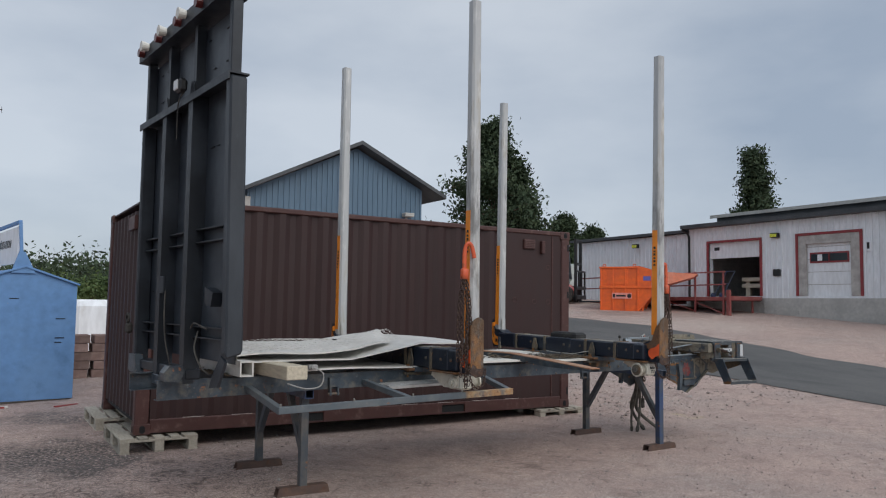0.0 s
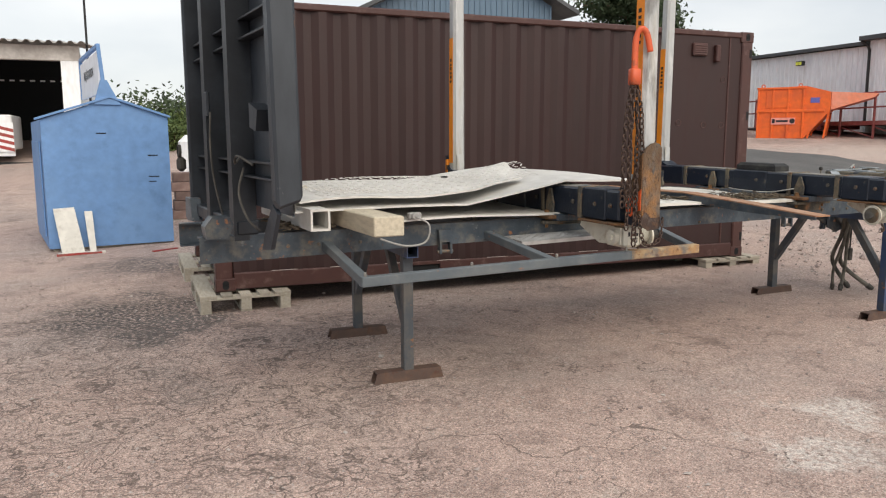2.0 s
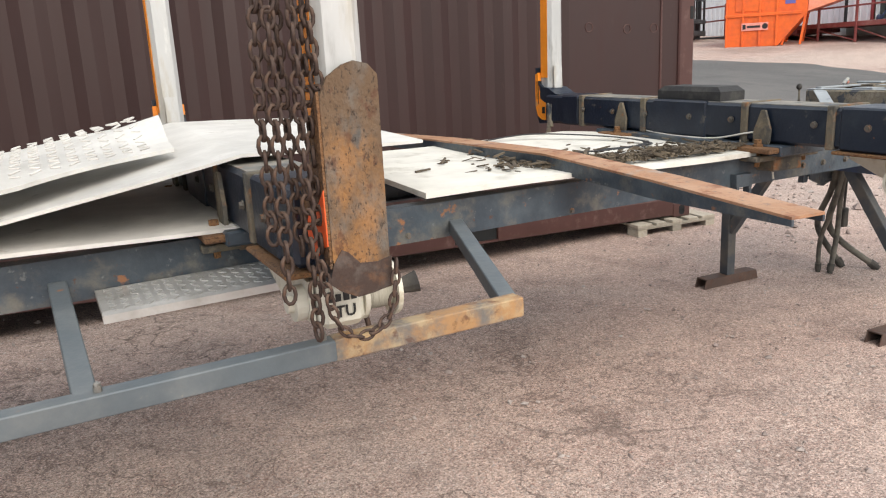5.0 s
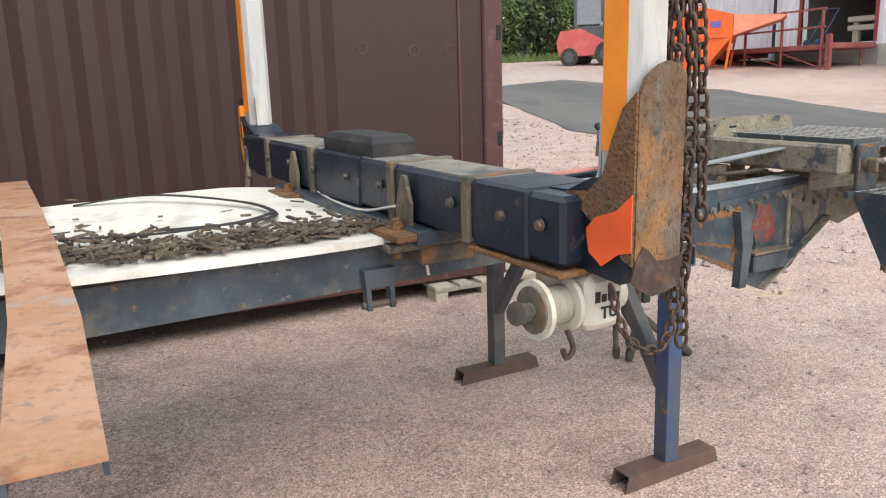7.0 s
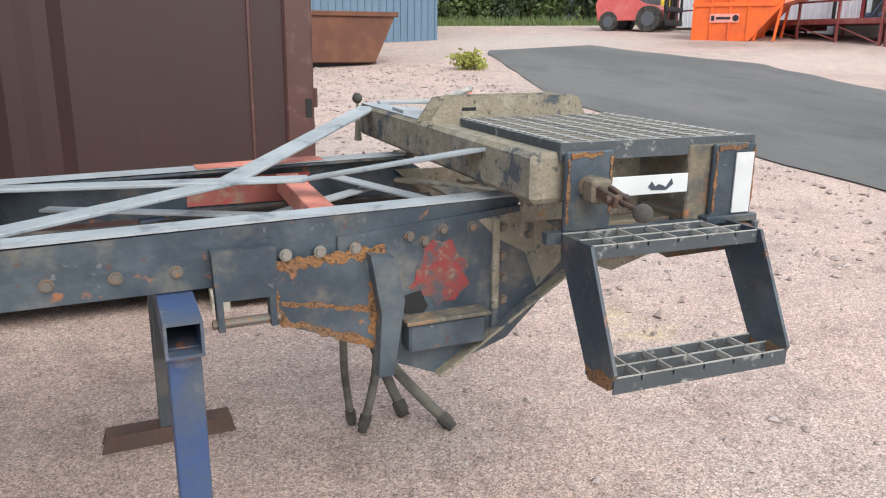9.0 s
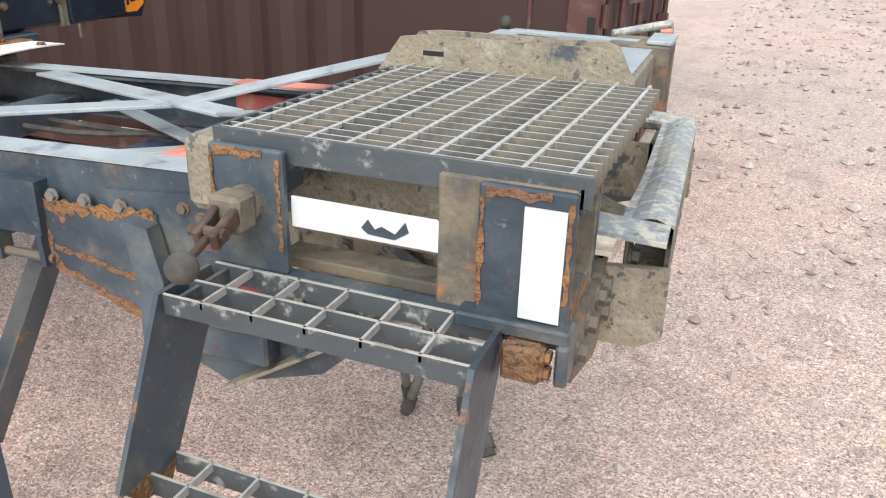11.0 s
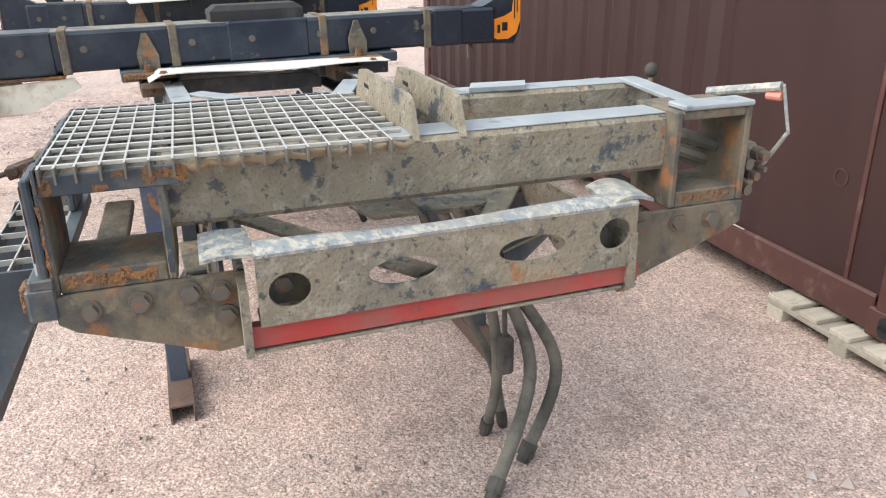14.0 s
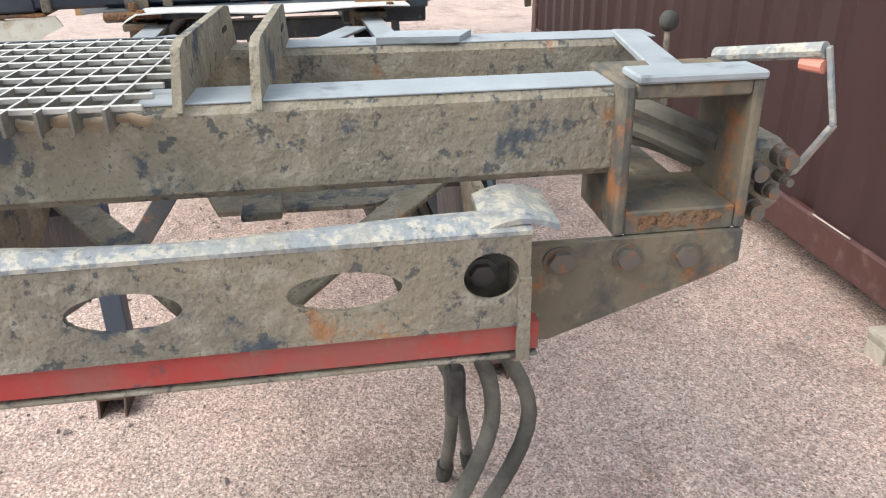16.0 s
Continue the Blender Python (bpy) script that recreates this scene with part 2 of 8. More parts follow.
M_SCUFF = mat("scuffed grey post paint", (0.018, 0.023, 0.03), 0.5, layers=[((0.05, 0.06, 0.073), 2.2, 0.54, 0.16, 0.7), ((0.3, 0.31, 0.31), 20, 0.7, 0.04, 0.6), (RUST, 17, 0.74, 0.04, 0.7)], bump=0.12, stretch=(1, 1, 0.3))
M_GUARD = mat("pitted guard plate", (0.125, 0.078, 0.046), 0.85, layers=[((0.13, 0.125, 0.115), 6, 0.53, 0.08, 0.8), ((0.33, 0.15, 0.045), 8, 0.56, 0.12, 0.75), ((0.07, 0.075, 0.075), 10, 0.62, 0.05, 0.8), (RUST_DARK, 30, 0.6, 0.06, 0.7), ((0.022, 0.014, 0.011), 130, 0.6, 0.04, 0.7)], bump=0.8, bump_scale=90, stretch=(1, 1, 0.6))
M_RUBBER_BLOCK = mat("black rubber block", (0.02, 0.02, 0.021), 0.7, layers=[((0.07, 0.068, 0.06), 9, 0.6, 0.1, 0.6)], bump=0.2)
M_BUNK_TOP = mat("dusty bunk top", (0.17, 0.165, 0.15), 0.7, layers=[((0.30, 0.27, 0.22), 6, 0.54, 0.12, 0.7), ((0.04, 0.055, 0.075), 9, 0.58, 0.07, 0.8), (RUST, 14, 0.66, 0.05, 0.8)], bump=0.3)
M_RED_OLD = mat("old red paint on steel", (0.20, 0.026, 0.026), 0.55, layers=[((0.13, 0.055, 0.045), 14, 0.52, 0.1, 0.8), ((0.05, 0.06, 0.07), 20, 0.53, 0.06, 0.9), ((0.2, 0.15, 0.11), 28, 0.6, 0.06, 0.7)], bump=0.25)


# ---- mesh helpers ----
BASE = {}


def thing(name, loc, label, category, group="", kind=""):
    ob = new(name)
    ob.empty_display_size = 0.1
    ob.location = loc
    BASE[ob.name] = Vector(loc)
    return tagged(ob, label, category, group, kind)


def local_thing(name, m, label, category, group="", kind=""):
    """A thing whose parts are built in its own space."""
    ob = new(name)
    ob.matrix_world = m
    BASE[ob.name] = Vector((0, 0, 0))
    return tagged(ob, label, category, group, kind)


def finish(name, bm, material, smooth=False):
    bmesh.ops.recalc_face_normals(bm, faces=bm.faces)
    me = bpy.data.meshes.new(name)
    for f in bm.faces:
        f.smooth = smooth
    bm.to_mesh(me)
    bm.free()
    me.materials.append(material)
    return me


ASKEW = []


def part(name, bm, material, parent, label="", smooth=False):
    base = BASE[parent.name]
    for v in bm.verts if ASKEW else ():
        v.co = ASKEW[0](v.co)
    if base.length > 0:
        bmesh.ops.translate(bm, verts=bm.verts, vec=-base)
    ob = new(name, finish(name, bm, material, smooth))
    ob.parent = parent
    BASE[ob.name] = base
    return tagged(ob, label)


def single(name, bm, material, loc, label, category, group="", kind="", smooth=False):
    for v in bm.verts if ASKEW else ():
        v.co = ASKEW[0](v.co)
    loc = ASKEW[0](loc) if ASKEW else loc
    bmesh.ops.translate(bm, verts=bm.verts, vec=-Vector(loc))
    ob = new(name, finish(name, bm, material, smooth))
    ob.location = loc
    return tagged(ob, label, category, group, kind)


def B(*shapes):
    """A bmesh out of shape calls: (function, args...)."""
    bm = bmesh.new()
    for f, *a in shapes:
        f(bm, *a)
    return bm


def hexa(bm, pts):
    """Eight corners: bottom four in order, then top four."""
    v = [bm.verts.new(p) for p in pts]
    for q in ((0, 3, 2, 1), (4, 5, 6, 7), (0, 1, 5, 4), (1, 2, 6, 5), (2, 3, 7, 6), (3, 0, 4, 7)):
        bm.faces.new([v[i] for i in q])
    return v


def box(bm, x0, x1, y0, y1, z0, z1, bev=0.004):
    v = hexa(bm, [(x0, y0, z0), (x1, y0, z0), (x1, y1, z0), (x0, y1, z0), (x0, y0, z1), (x1, y0, z1), (x1, y1, z1), (x0, y1, z1)])
    if bev:
        es = {e for w in v for e in w.link_edges}
        bmesh.ops.bevel(bm, geom=list(es), offset=min(bev, 0.45 * min(x1 - x0, y1 - y0, z1 - z0)), segments=1, affect="EDGES")


def prism(bm, poly, axis, a, b):
    """poly: points in the plane across the axis ('x': y,z; 'y': x,z; 'z': x,y), drawn out from a to b."""
    def place(u, w, k):
        return {"x": (k, u, w), "y": (u, k, w), "z": (u, w, k)}[axis]
    lo = [bm.verts.new(place(u, w, a)) for u, w in poly]
    hi = [bm.verts.new(place(u, w, b)) for u, w in poly]
    bm.faces.new(lo), bm.faces.new(hi[::-1])
    for i in range(len(poly)):
        j = (i + 1) % len(poly)
        bm.faces.new((lo[i], lo[j], hi[j], hi[i]))


def axes_of(p0, p1, up=(0, 0, 1)):
    d = (Vector(p1) - Vector(p0)).normalized()
    u = Vector(up)
    if abs(d.dot(u)) > 0.98:
        u = Vector((1, 0, 0))
    s = d.cross(u).normalized()
    return d, s, s.cross(d).normalized()


def bar(bm, p0, p1, w, h, up=(0, 0, 1)):
    """A solid bar of section w (sideways) by h (up), along p0 to p1."""
    d, s, u = axes_of(p0, p1, up)
    c = [(-1, -1), (1, -1), (1, 1), (-1, 1)]
    pts = [Vector(p0) + s * (w / 2 * a) + u * (h / 2 * b) for a, b in c] + [Vector(p1) + s * (w / 2 * a) + u * (h / 2 * b) for a, b in c]
    v = hexa(bm, pts)
    es = {e for q in v for e in q.link_edges}
    bmesh.ops.bevel(bm, geom=list(es), offset=min(0.003, 0.2 * min(w, h)), segments=1, affect="EDGES")


def pipe(bm, p0, p1, w, h, wall=0.006, up=(0, 0, 1)):
    """A hollow square tube with open ends."""
    d, s, u = axes_of(p0, p1, up)
    c = [(-1, -1), (1, -1), (1, 1), (-1, 1)]
    rings = []
    for p in (p0, p1):
        rings.append([bm.verts.new(Vector(p) + s * (w / 2 * a) + u * (h / 2 * b)) for a, b in c])
        rings.append([bm.verts.new(Vector(p) + s * ((w / 2 - wall) * a) + u * ((h / 2 - wall) * b)) for a, b in c])
    o0, i0, o1, i1 = rings
    for k in range(4):
        j = (k + 1) % 4
        bm.faces.new((o0[k], o0[j], o1[j], o1[k]))
        bm.faces.new((i0[j], i0[k], i1[k], i1[j]))
        bm.faces.new((o0[j], o0[k], i0[k], i0[j]))
        bm.faces.new((o1[k], o1[j], i1[j], i1[k]))


def cyl(bm, p0, p1, r, seg=12, r1=None):
    d, s, u = axes_of(p0, p1)
    r1 = r if r1 is None else r1
    ring = [[bm.verts.new(Vector(p) + (s * math.cos(k * math.tau / seg) + u * math.sin(k * math.tau / seg)) * q) for k in range(seg)] for p, q in ((p0, r), (p1, r1))]
    for k in range(seg):
        j = (k + 1) % seg
        bm.faces.new((ring[0][k], ring[0][j], ring[1][j], ring[1][k]))
    bm.faces.new(ring[0][::-1]), bm.faces.new(ring[1])


def ring_tube(bm, p0, p1, r, hole, seg=20):
    """A cylinder with a hole through it."""
    d, s, u = axes_of(p0, p1)
    rs = [[bm.verts.new(Vector(p) + (s * math.cos(k * math.tau / seg) + u * math.sin(k * math.tau / seg)) * q) for k in range(seg)] for p in (p0, p1) for q in (r, hole)]
    for k in range(seg):
        j = (k + 1) % seg
        for a, b in ((0, 2), (3, 1), (1, 0), (2, 3)):
            bm.faces.new((rs[a][k], rs[a][j], rs[b][j], rs[b][k]))


def spline(pts, steps=6):
    """Points along a smooth curve through pts."""
    p = [Vector(q) for q in pts]
    out = []
    for i in range(len(p) - 1):
        a, b, c, d = p[max(i - 1, 0)], p[i], p[i + 1], p[min(i + 2, len(p) - 1)]
        for k in range(steps):
            t = k / steps
            out.append(0.5 * (2 * b + (c - a) * t + (2 * a - 5 * b + 4 * c - d) * t * t + (3 * b - a - 3 * c + d) * t ** 3))
    return out + [p[-1]]


def sweep(bm, pts, r, seg=8, closed=False, flat=1.0):
    """A round (or flattened) rod along points."""
    pts = [Vector(q) for q in pts]
    n = len(pts)
    rings = []
    side = None
    for i in range(n):
        a = pts[(i - 1) % n] if closed or i else pts[0]
        b = pts[(i + 1) % n] if closed or i < n - 1 else pts[-1]
        d = (b - a).normalized()
        if side is None:
            side = d.cross(Vector((0, 0, 1)))
            if side.length < 0.1:
                side = d.cross(Vector((0, 1, 0)))
        side = (side - d * side.dot(d)).normalized()
        u = d.cross(side)
        rr = r[i] if isinstance(r, (list, tuple)) else r
        rings.append([bm.verts.new(pts[i] + (side * math.cos(k * math.tau / seg) + u * math.sin(k * math.tau / seg) * flat) * rr) for k in range(seg)])
    for i in range(n if closed else n - 1):
        p, q = rings[i], rings[(i + 1) % n]
        for k in range(seg):
            j = (k + 1) % seg
            bm.faces.new((p[k], p[j], q[j], q[k]))
    if not closed:
        bm.faces.new(rings[0][::-1]), bm.faces.new(rings[-1])


def bolt(bm, p, axis, r=0.012, h=0.009):
    """A hexagon head with a washer, pointing along the axis."""
    a = Vector(axis)
    cyl(bm, p, Vector(p) + a * (h * 0.3), r * 1.35, 12)
    cyl(bm, Vector(p) + a * (h * 0.3), Vector(p) + a * h, r, 6)


def ball(bm, p, r, sub=2):
    bmesh.ops.create_icosphere(bm, subdivisions=sub, radius=r, matrix=Matrix.Translation(p))


def sheet(bm, fn, nu, nv, thick):
    """A bent sheet: fn(u, v) for u, v in 0..1 gives the upper face."""
    top = [[bm.verts.new(fn(i / nu, j / nv)) for j in range(nv + 1)] for i in range(nu + 1)]
    low = [[bm.verts.new(Vector(fn(i / nu, j / nv)) - Vector((0, 0, thick))) for j in range(nv + 1)] for i in range(nu + 1)]
    for i in range(nu):
        for j in range(nv):
            bm.faces.new((top[i][j], top[i + 1][j], top[i + 1][j + 1], top[i][j + 1]))
            bm.faces.new((low[i][j], low[i][j + 1], low[i + 1][j + 1], low[i + 1][j]))
    for i in range(nu):
        bm.faces.new((top[i][0], low[i][0], low[i + 1][0], top[i + 1][0]))
        bm.faces.new((top[i][nv], top[i + 1][nv], low[i + 1][nv], low[i][nv]))
    for j in range(nv):
        bm.faces.new((top[0][j], top[0][j + 1], low[0][j + 1], low[0][j]))
        bm.faces.new((top[nu][j], low[nu][j], low[nu][j + 1], top[nu][j + 1]))


def writing(name, text, size, m, material, parent):
    """Letters as a thin mesh in the plane of pose m."""
    cu = bpy.data.curves.new(name, "FONT")
    cu.body, cu.size, cu.extrude = text, size, 0.0006
    cu.align_x, cu.align_y, cu.resolution_u = "CENTER", "CENTER", 2
    cu.offset = size * 0.02
    tmp = bpy.data.objects.new(name, cu)
    scene.collection.objects.link(tmp)
    bpy.context.view_layer.update()
    me = bpy.data.meshes.new_from_object(tmp.evaluated_get(bpy.context.evaluated_depsgraph_get()))
    bpy.data.objects.remove(tmp)
    me.transform(Matrix.Translation(-BASE[parent.name]) @ m)
    me.materials.clear()
    me.materials.append(material)
    ob = new(name, me)
    ob.parent = parent
    BASE[ob.name] = BASE[parent.name]
    return ob


def hg(x, y):
    """The yard: level round the frame, rising beyond the container towards the loading bays."""
    s = 0.6 * x + 0.8 * y - 12.5
    r = 0.5 * (s + math.sqrt(s * s + 2.0))
    return 0.08 * (r - 0.325 * ((r - 24) + math.sqrt((r - 24) ** 2 + 4))) - 0.002


# ---- ground ----
def ground_material():
    m = mat("pinkish gravel yard", (0.44, 0.32, 0.275), 0.9, layers=[((0.37, 0.31, 0.28), 0.35, 0.52, 0.12, 0.7, 6), ((0.52, 0.39, 0.33), 1.1, 0.56, 0.12, 0.6), ((0.25, 0.175, 0.15), 2.6, 0.58, 0.1, 0.6), ((0.17, 0.125, 0.11), 6, 0.64, 0.06, 0.6), ((0.52, 0.45, 0.41), 95, 0.58, 0.07, 0.6, 2), ((0.12, 0.085, 0.078), 110, 0.6, 0.05, 0.75, 2), ((0.24, 0.12, 0.095), 70, 0.63, 0.05, 0.6, 2), ((0.09, 0.07, 0.065), 45, 0.7, 0.03, 0.7, 2), ((0.6, 0.56, 0.52), 60, 0.71, 0.03, 0.7, 2)], bump=0.8, bump_scale=85)
    n, l = m.node_tree.nodes, m.node_tree.links
    p = n["Principled BSDF"]
    colour = p.inputs["Base Color"].links[0].from_socket
    co = n.new("ShaderNodeTexCoord")
    warp = n.new("ShaderNodeTexNoise")
    warp.inputs["Scale"].default_value, warp.inputs["Detail"].default_value = 2.2, 6
    l.new(co.outputs["Object"], warp.inputs["Vector"])
    off = n.new("ShaderNodeVectorMath")
    off.operation = "MULTIPLY_ADD"
    off.inputs[1].default_value, off.inputs[2].default_value = (1.6, 1.6, 0), (-0.8, -0.8, 0)
    l.new(warp.outputs["Color"], off.inputs[0])
    pos = n.new("ShaderNodeVectorMath")
    l.new(co.outputs["Object"], pos.inputs[0]), l.new(off.outputs[0], pos.inputs[1])
    speck = n.new("ShaderNodeTexNoise")
    speck.inputs["Scale"].default_value, speck.inputs["Detail"].default_value = 26, 4
    l.new(co.outputs["Object"], speck.inputs["Vector"])
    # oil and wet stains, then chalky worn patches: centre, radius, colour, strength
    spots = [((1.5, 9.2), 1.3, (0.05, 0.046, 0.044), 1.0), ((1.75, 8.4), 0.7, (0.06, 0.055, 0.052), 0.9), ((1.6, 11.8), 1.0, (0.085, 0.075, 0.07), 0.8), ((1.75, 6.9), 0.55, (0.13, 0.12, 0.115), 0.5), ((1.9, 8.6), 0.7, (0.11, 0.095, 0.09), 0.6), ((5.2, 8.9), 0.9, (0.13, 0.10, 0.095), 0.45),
             ((4.6, 4.7), 0.35, (0.58, 0.53, 0.49), 0.8), ((5.25, 5.0), 0.4, (0.58, 0.53, 0.49), 0.8), ((3.4, 4.2), 0.3, (0.5, 0.45, 0.4), 0.5), ((9.6, 8.0), 0.3, (0.5, 0.40, 0.2), 0.5), ((8.4, 6.0), 0.5, (0.42, 0.31, 0.28), 0.6), ((20.5, 17.0), 3.0, (0.5, 0.43, 0.38), 0.6), ((17.5, 24.5), 4.0, (0.42, 0.39, 0.36), 0.7), ((21.2, 21.4), 1.7, (0.17, 0.13, 0.115), 0.75), ((22.9, 19.6), 1.4, (0.2, 0.15, 0.13), 0.6)]
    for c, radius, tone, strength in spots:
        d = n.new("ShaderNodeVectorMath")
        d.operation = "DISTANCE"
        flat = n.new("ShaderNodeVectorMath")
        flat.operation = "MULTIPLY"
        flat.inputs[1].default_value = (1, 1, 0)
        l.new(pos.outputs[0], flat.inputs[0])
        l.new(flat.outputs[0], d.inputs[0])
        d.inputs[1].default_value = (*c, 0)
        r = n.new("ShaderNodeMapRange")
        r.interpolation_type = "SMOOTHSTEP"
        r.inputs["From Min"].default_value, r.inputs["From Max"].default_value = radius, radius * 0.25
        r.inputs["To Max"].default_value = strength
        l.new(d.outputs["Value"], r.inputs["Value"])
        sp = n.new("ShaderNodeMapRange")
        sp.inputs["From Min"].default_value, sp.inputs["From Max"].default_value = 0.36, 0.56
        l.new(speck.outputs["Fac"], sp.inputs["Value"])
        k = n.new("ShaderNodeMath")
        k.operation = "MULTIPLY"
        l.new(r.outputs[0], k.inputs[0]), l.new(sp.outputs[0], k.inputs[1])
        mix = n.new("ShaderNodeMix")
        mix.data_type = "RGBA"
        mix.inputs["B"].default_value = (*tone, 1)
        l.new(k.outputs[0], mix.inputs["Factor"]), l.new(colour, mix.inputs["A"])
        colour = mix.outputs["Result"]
    # single grains, light and dark
    for scale, low, high in ((190, 0.62, 1.38), (75, 0.82, 1.2)):
        cell = n.new("ShaderNodeTexVoronoi")
        cell.inputs["Scale"].default_value = scale
        l.new(co.outputs["Object"], cell.inputs["Vector"])
        sep = n.new("ShaderNodeSeparateColor")
        l.new(cell.outputs["Color"], sep.inputs[0])
        gr = n.new("ShaderNodeMapRange")
        gr.inputs["To Min"].default_value, gr.inputs["To Max"].default_value = low, high
        l.new(sep.outputs[0], gr.inputs["Value"])
        hs = n.new("ShaderNodeHueSaturation")
        l.new(gr.outputs[0], hs.inputs["Value"]), l.new(colour, hs.inputs["Color"])
        colour = hs.outputs[0]
    # cracks in the compacted surface, wide-meshed and fine, in patches
    for scale, width, strength, area, lo, hi in ((1.3, 0.013, 0.75, 0.9, 0.42, 0.57), (4.0, 0.034, 0.8, 0.6, 0.53, 0.63), (7.5, 0.045, 0.7, 1.3, 0.60, 0.68)):
        vor = n.new("ShaderNodeTexVoronoi")
        vor.feature = "DISTANCE_TO_EDGE"
        vor.inputs["Scale"].default_value = scale
        l.new(pos.outputs[0], vor.inputs["Vector"])
        cr = n.new("ShaderNodeMapRange")
        cr.inputs["From Min"].default_value, cr.inputs["From Max"].default_value = width, width * 0.25
        cr.inputs["To Max"].default_value = strength
        l.new(vor.outputs["Distance"], cr.inputs["Value"])
        where = n.new("ShaderNodeTexNoise")
        where.inputs["Scale"].default_value, where.inputs["Detail"].default_value = area, 5
        l.new(co.outputs["Object"], where.inputs["Vector"])
        wr = n.new("ShaderNodeMapRange")
        wr.inputs["From Min"].default_value, wr.inputs["From Max"].default_value = lo, hi
        l.new(where.outputs["Fac"], wr.inputs["Value"])
        # worn asphalt by the container's end breaks up most; the gravel by the front beam has none
        worn = n.new("ShaderNodeVectorMath")
        worn.operation = "DISTANCE"
        worn.inputs[1].default_value = (1.5, 7.0, 0)
        l.new(pos.outputs[0], worn.inputs[0])
        wd = n.new("ShaderNodeMapRange")
        wd.interpolation_type = "SMOOTHSTEP"
        wd.inputs["From Min"].default_value, wd.inputs["From Max"].default_value = 3.0, 1.2
        l.new(worn.outputs["Value"], wd.inputs["Value"])
        both = n.new("ShaderNodeMath")
        both.operation = "MAXIMUM"
        l.new(wr.outputs[0], both.inputs[0]), l.new(wd.outputs[0], both.inputs[1])
        sx = n.new("ShaderNodeSeparateXYZ")
        l.new(pos.outputs[0], sx.inputs[0])
        fade = n.new("ShaderNodeMapRange")
        fade.inputs["From Min"].default_value, fade.inputs["From Max"].default_value = 7.2, 4.6
        l.new(sx.outputs["X"], fade.inputs["Value"])
        kept = n.new("ShaderNodeMath")
        kept.operation = "MULTIPLY"
        l.new(both.outputs[0], kept.inputs[0]), l.new(fade.outputs[0], kept.inputs[1])
        k = n.new("ShaderNodeMath")
        k.operation = "MULTIPLY"
        l.new(cr.outputs[0], k.inputs[0]), l.new(kept.outputs[0], k.inputs[1])
        mix = n.new("ShaderNodeMix")
        mix.data_type = "RGBA"
        mix.inputs["B"].default_value = (0.085, 0.062, 0.055, 1)
        l.new(k.outputs[0], mix.inputs["Factor"]), l.new(colour, mix.inputs["A"])
        colour = mix.outputs["Result"]
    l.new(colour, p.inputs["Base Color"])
    return m


M_GROUND = ground_material()
M_ASPHALT = mat("fresh grey asphalt", (0.085, 0.085, 0.084), 0.85, layers=[((0.13, 0.125, 0.12), 0.6, 0.5, 0.15, 0.8, 5), ((0.055, 0.056, 0.058), 1.4, 0.6, 0.1, 0.6), ((0.2, 0.18, 0.165), 50, 0.66, 0.06, 0.6, 3)], bump=0.5, bump_scale=80, stretch=(1, 0.35, 1))


def axis_steps(lo, hi, fine_lo, fine_hi, fine, coarse):
    out, v = [], fine_lo
    while v < fine_hi:
        out.append(v)
        v += fine
    step = fine
    while v < hi:
        out.append(v)
        step = min(step * 1.25, coarse)
        v += step
    out.append(hi)
    step, v = fine, fine_lo
    while v > lo:
        step = min(step * 1.25, coarse)
        v -= step
        out.insert(0, max(v, lo))
    return out


gx, gy = axis_steps(-900, 1400, -3, 18, 0.35, 120), axis_steps(-600, 1500, 0, 22, 0.35, 120)
gv = [(x, y, hg(x, y) + (0.012 * noise.noise((x * 0.7, y * 0.7, 0)) if -4 < x < 22 and -2 < y < 26 else 0)) for x in gx for y in gy]
ny = len(gy)
gf = [(i * ny + j, (i + 1) * ny + j, (i + 1) * ny + j + 1, i * ny + j + 1) for i in range(len(gx) - 1) for j in range(ny - 1)]
me = bpy.data.meshes.new("ground")
me.from_pydata(gv, [], gf)
me.materials.append(M_GROUND)
for f in me.polygons:
    f.use_smooth = True
tagged(new("ground", me), "pinkish compacted gravel yard with dark stains", "ground", kind="structure")

# asphalt lane past the container's doors
bm = bmesh.new()
lane = []
for k in range(60):
    y = 1.0 + 21.5 * k / 59
    xl = 13.1 + (0.0 if y < 15 else (y - 15) * 0.3) + 0.12 * noise.noise((0, y * 0.9, 3)) - 0.4 * max(0, 8 - y) / 8
    xr = (16.6 + 0.25 * (y - 8)) if y < 17 else 18.85 - 0.1 * (y - 17)
    xr += 0.3 * noise.noise((5, y * 0.6, 3))
    lane.append([bm.verts.new((xl + (xr - xl) * q, y, hg(xl + (xr - xl) * q, y) + (0.012 if q in (0, 1) else 0.03))) for q in (0, 0.02, 0.25, 0.5, 0.75, 0.98, 1)])
for a, b in zip(lane, lane[1:]):
    for i in range(6):
        bm.faces.new((a[i], a[i + 1], b[i + 1], b[i]))
tagged(new("asphalt_lane", finish("asphalt_lane", bm, M_ASPHALT, True)), "smooth dark grey asphalt lane across the gravel", "road", kind="structure")

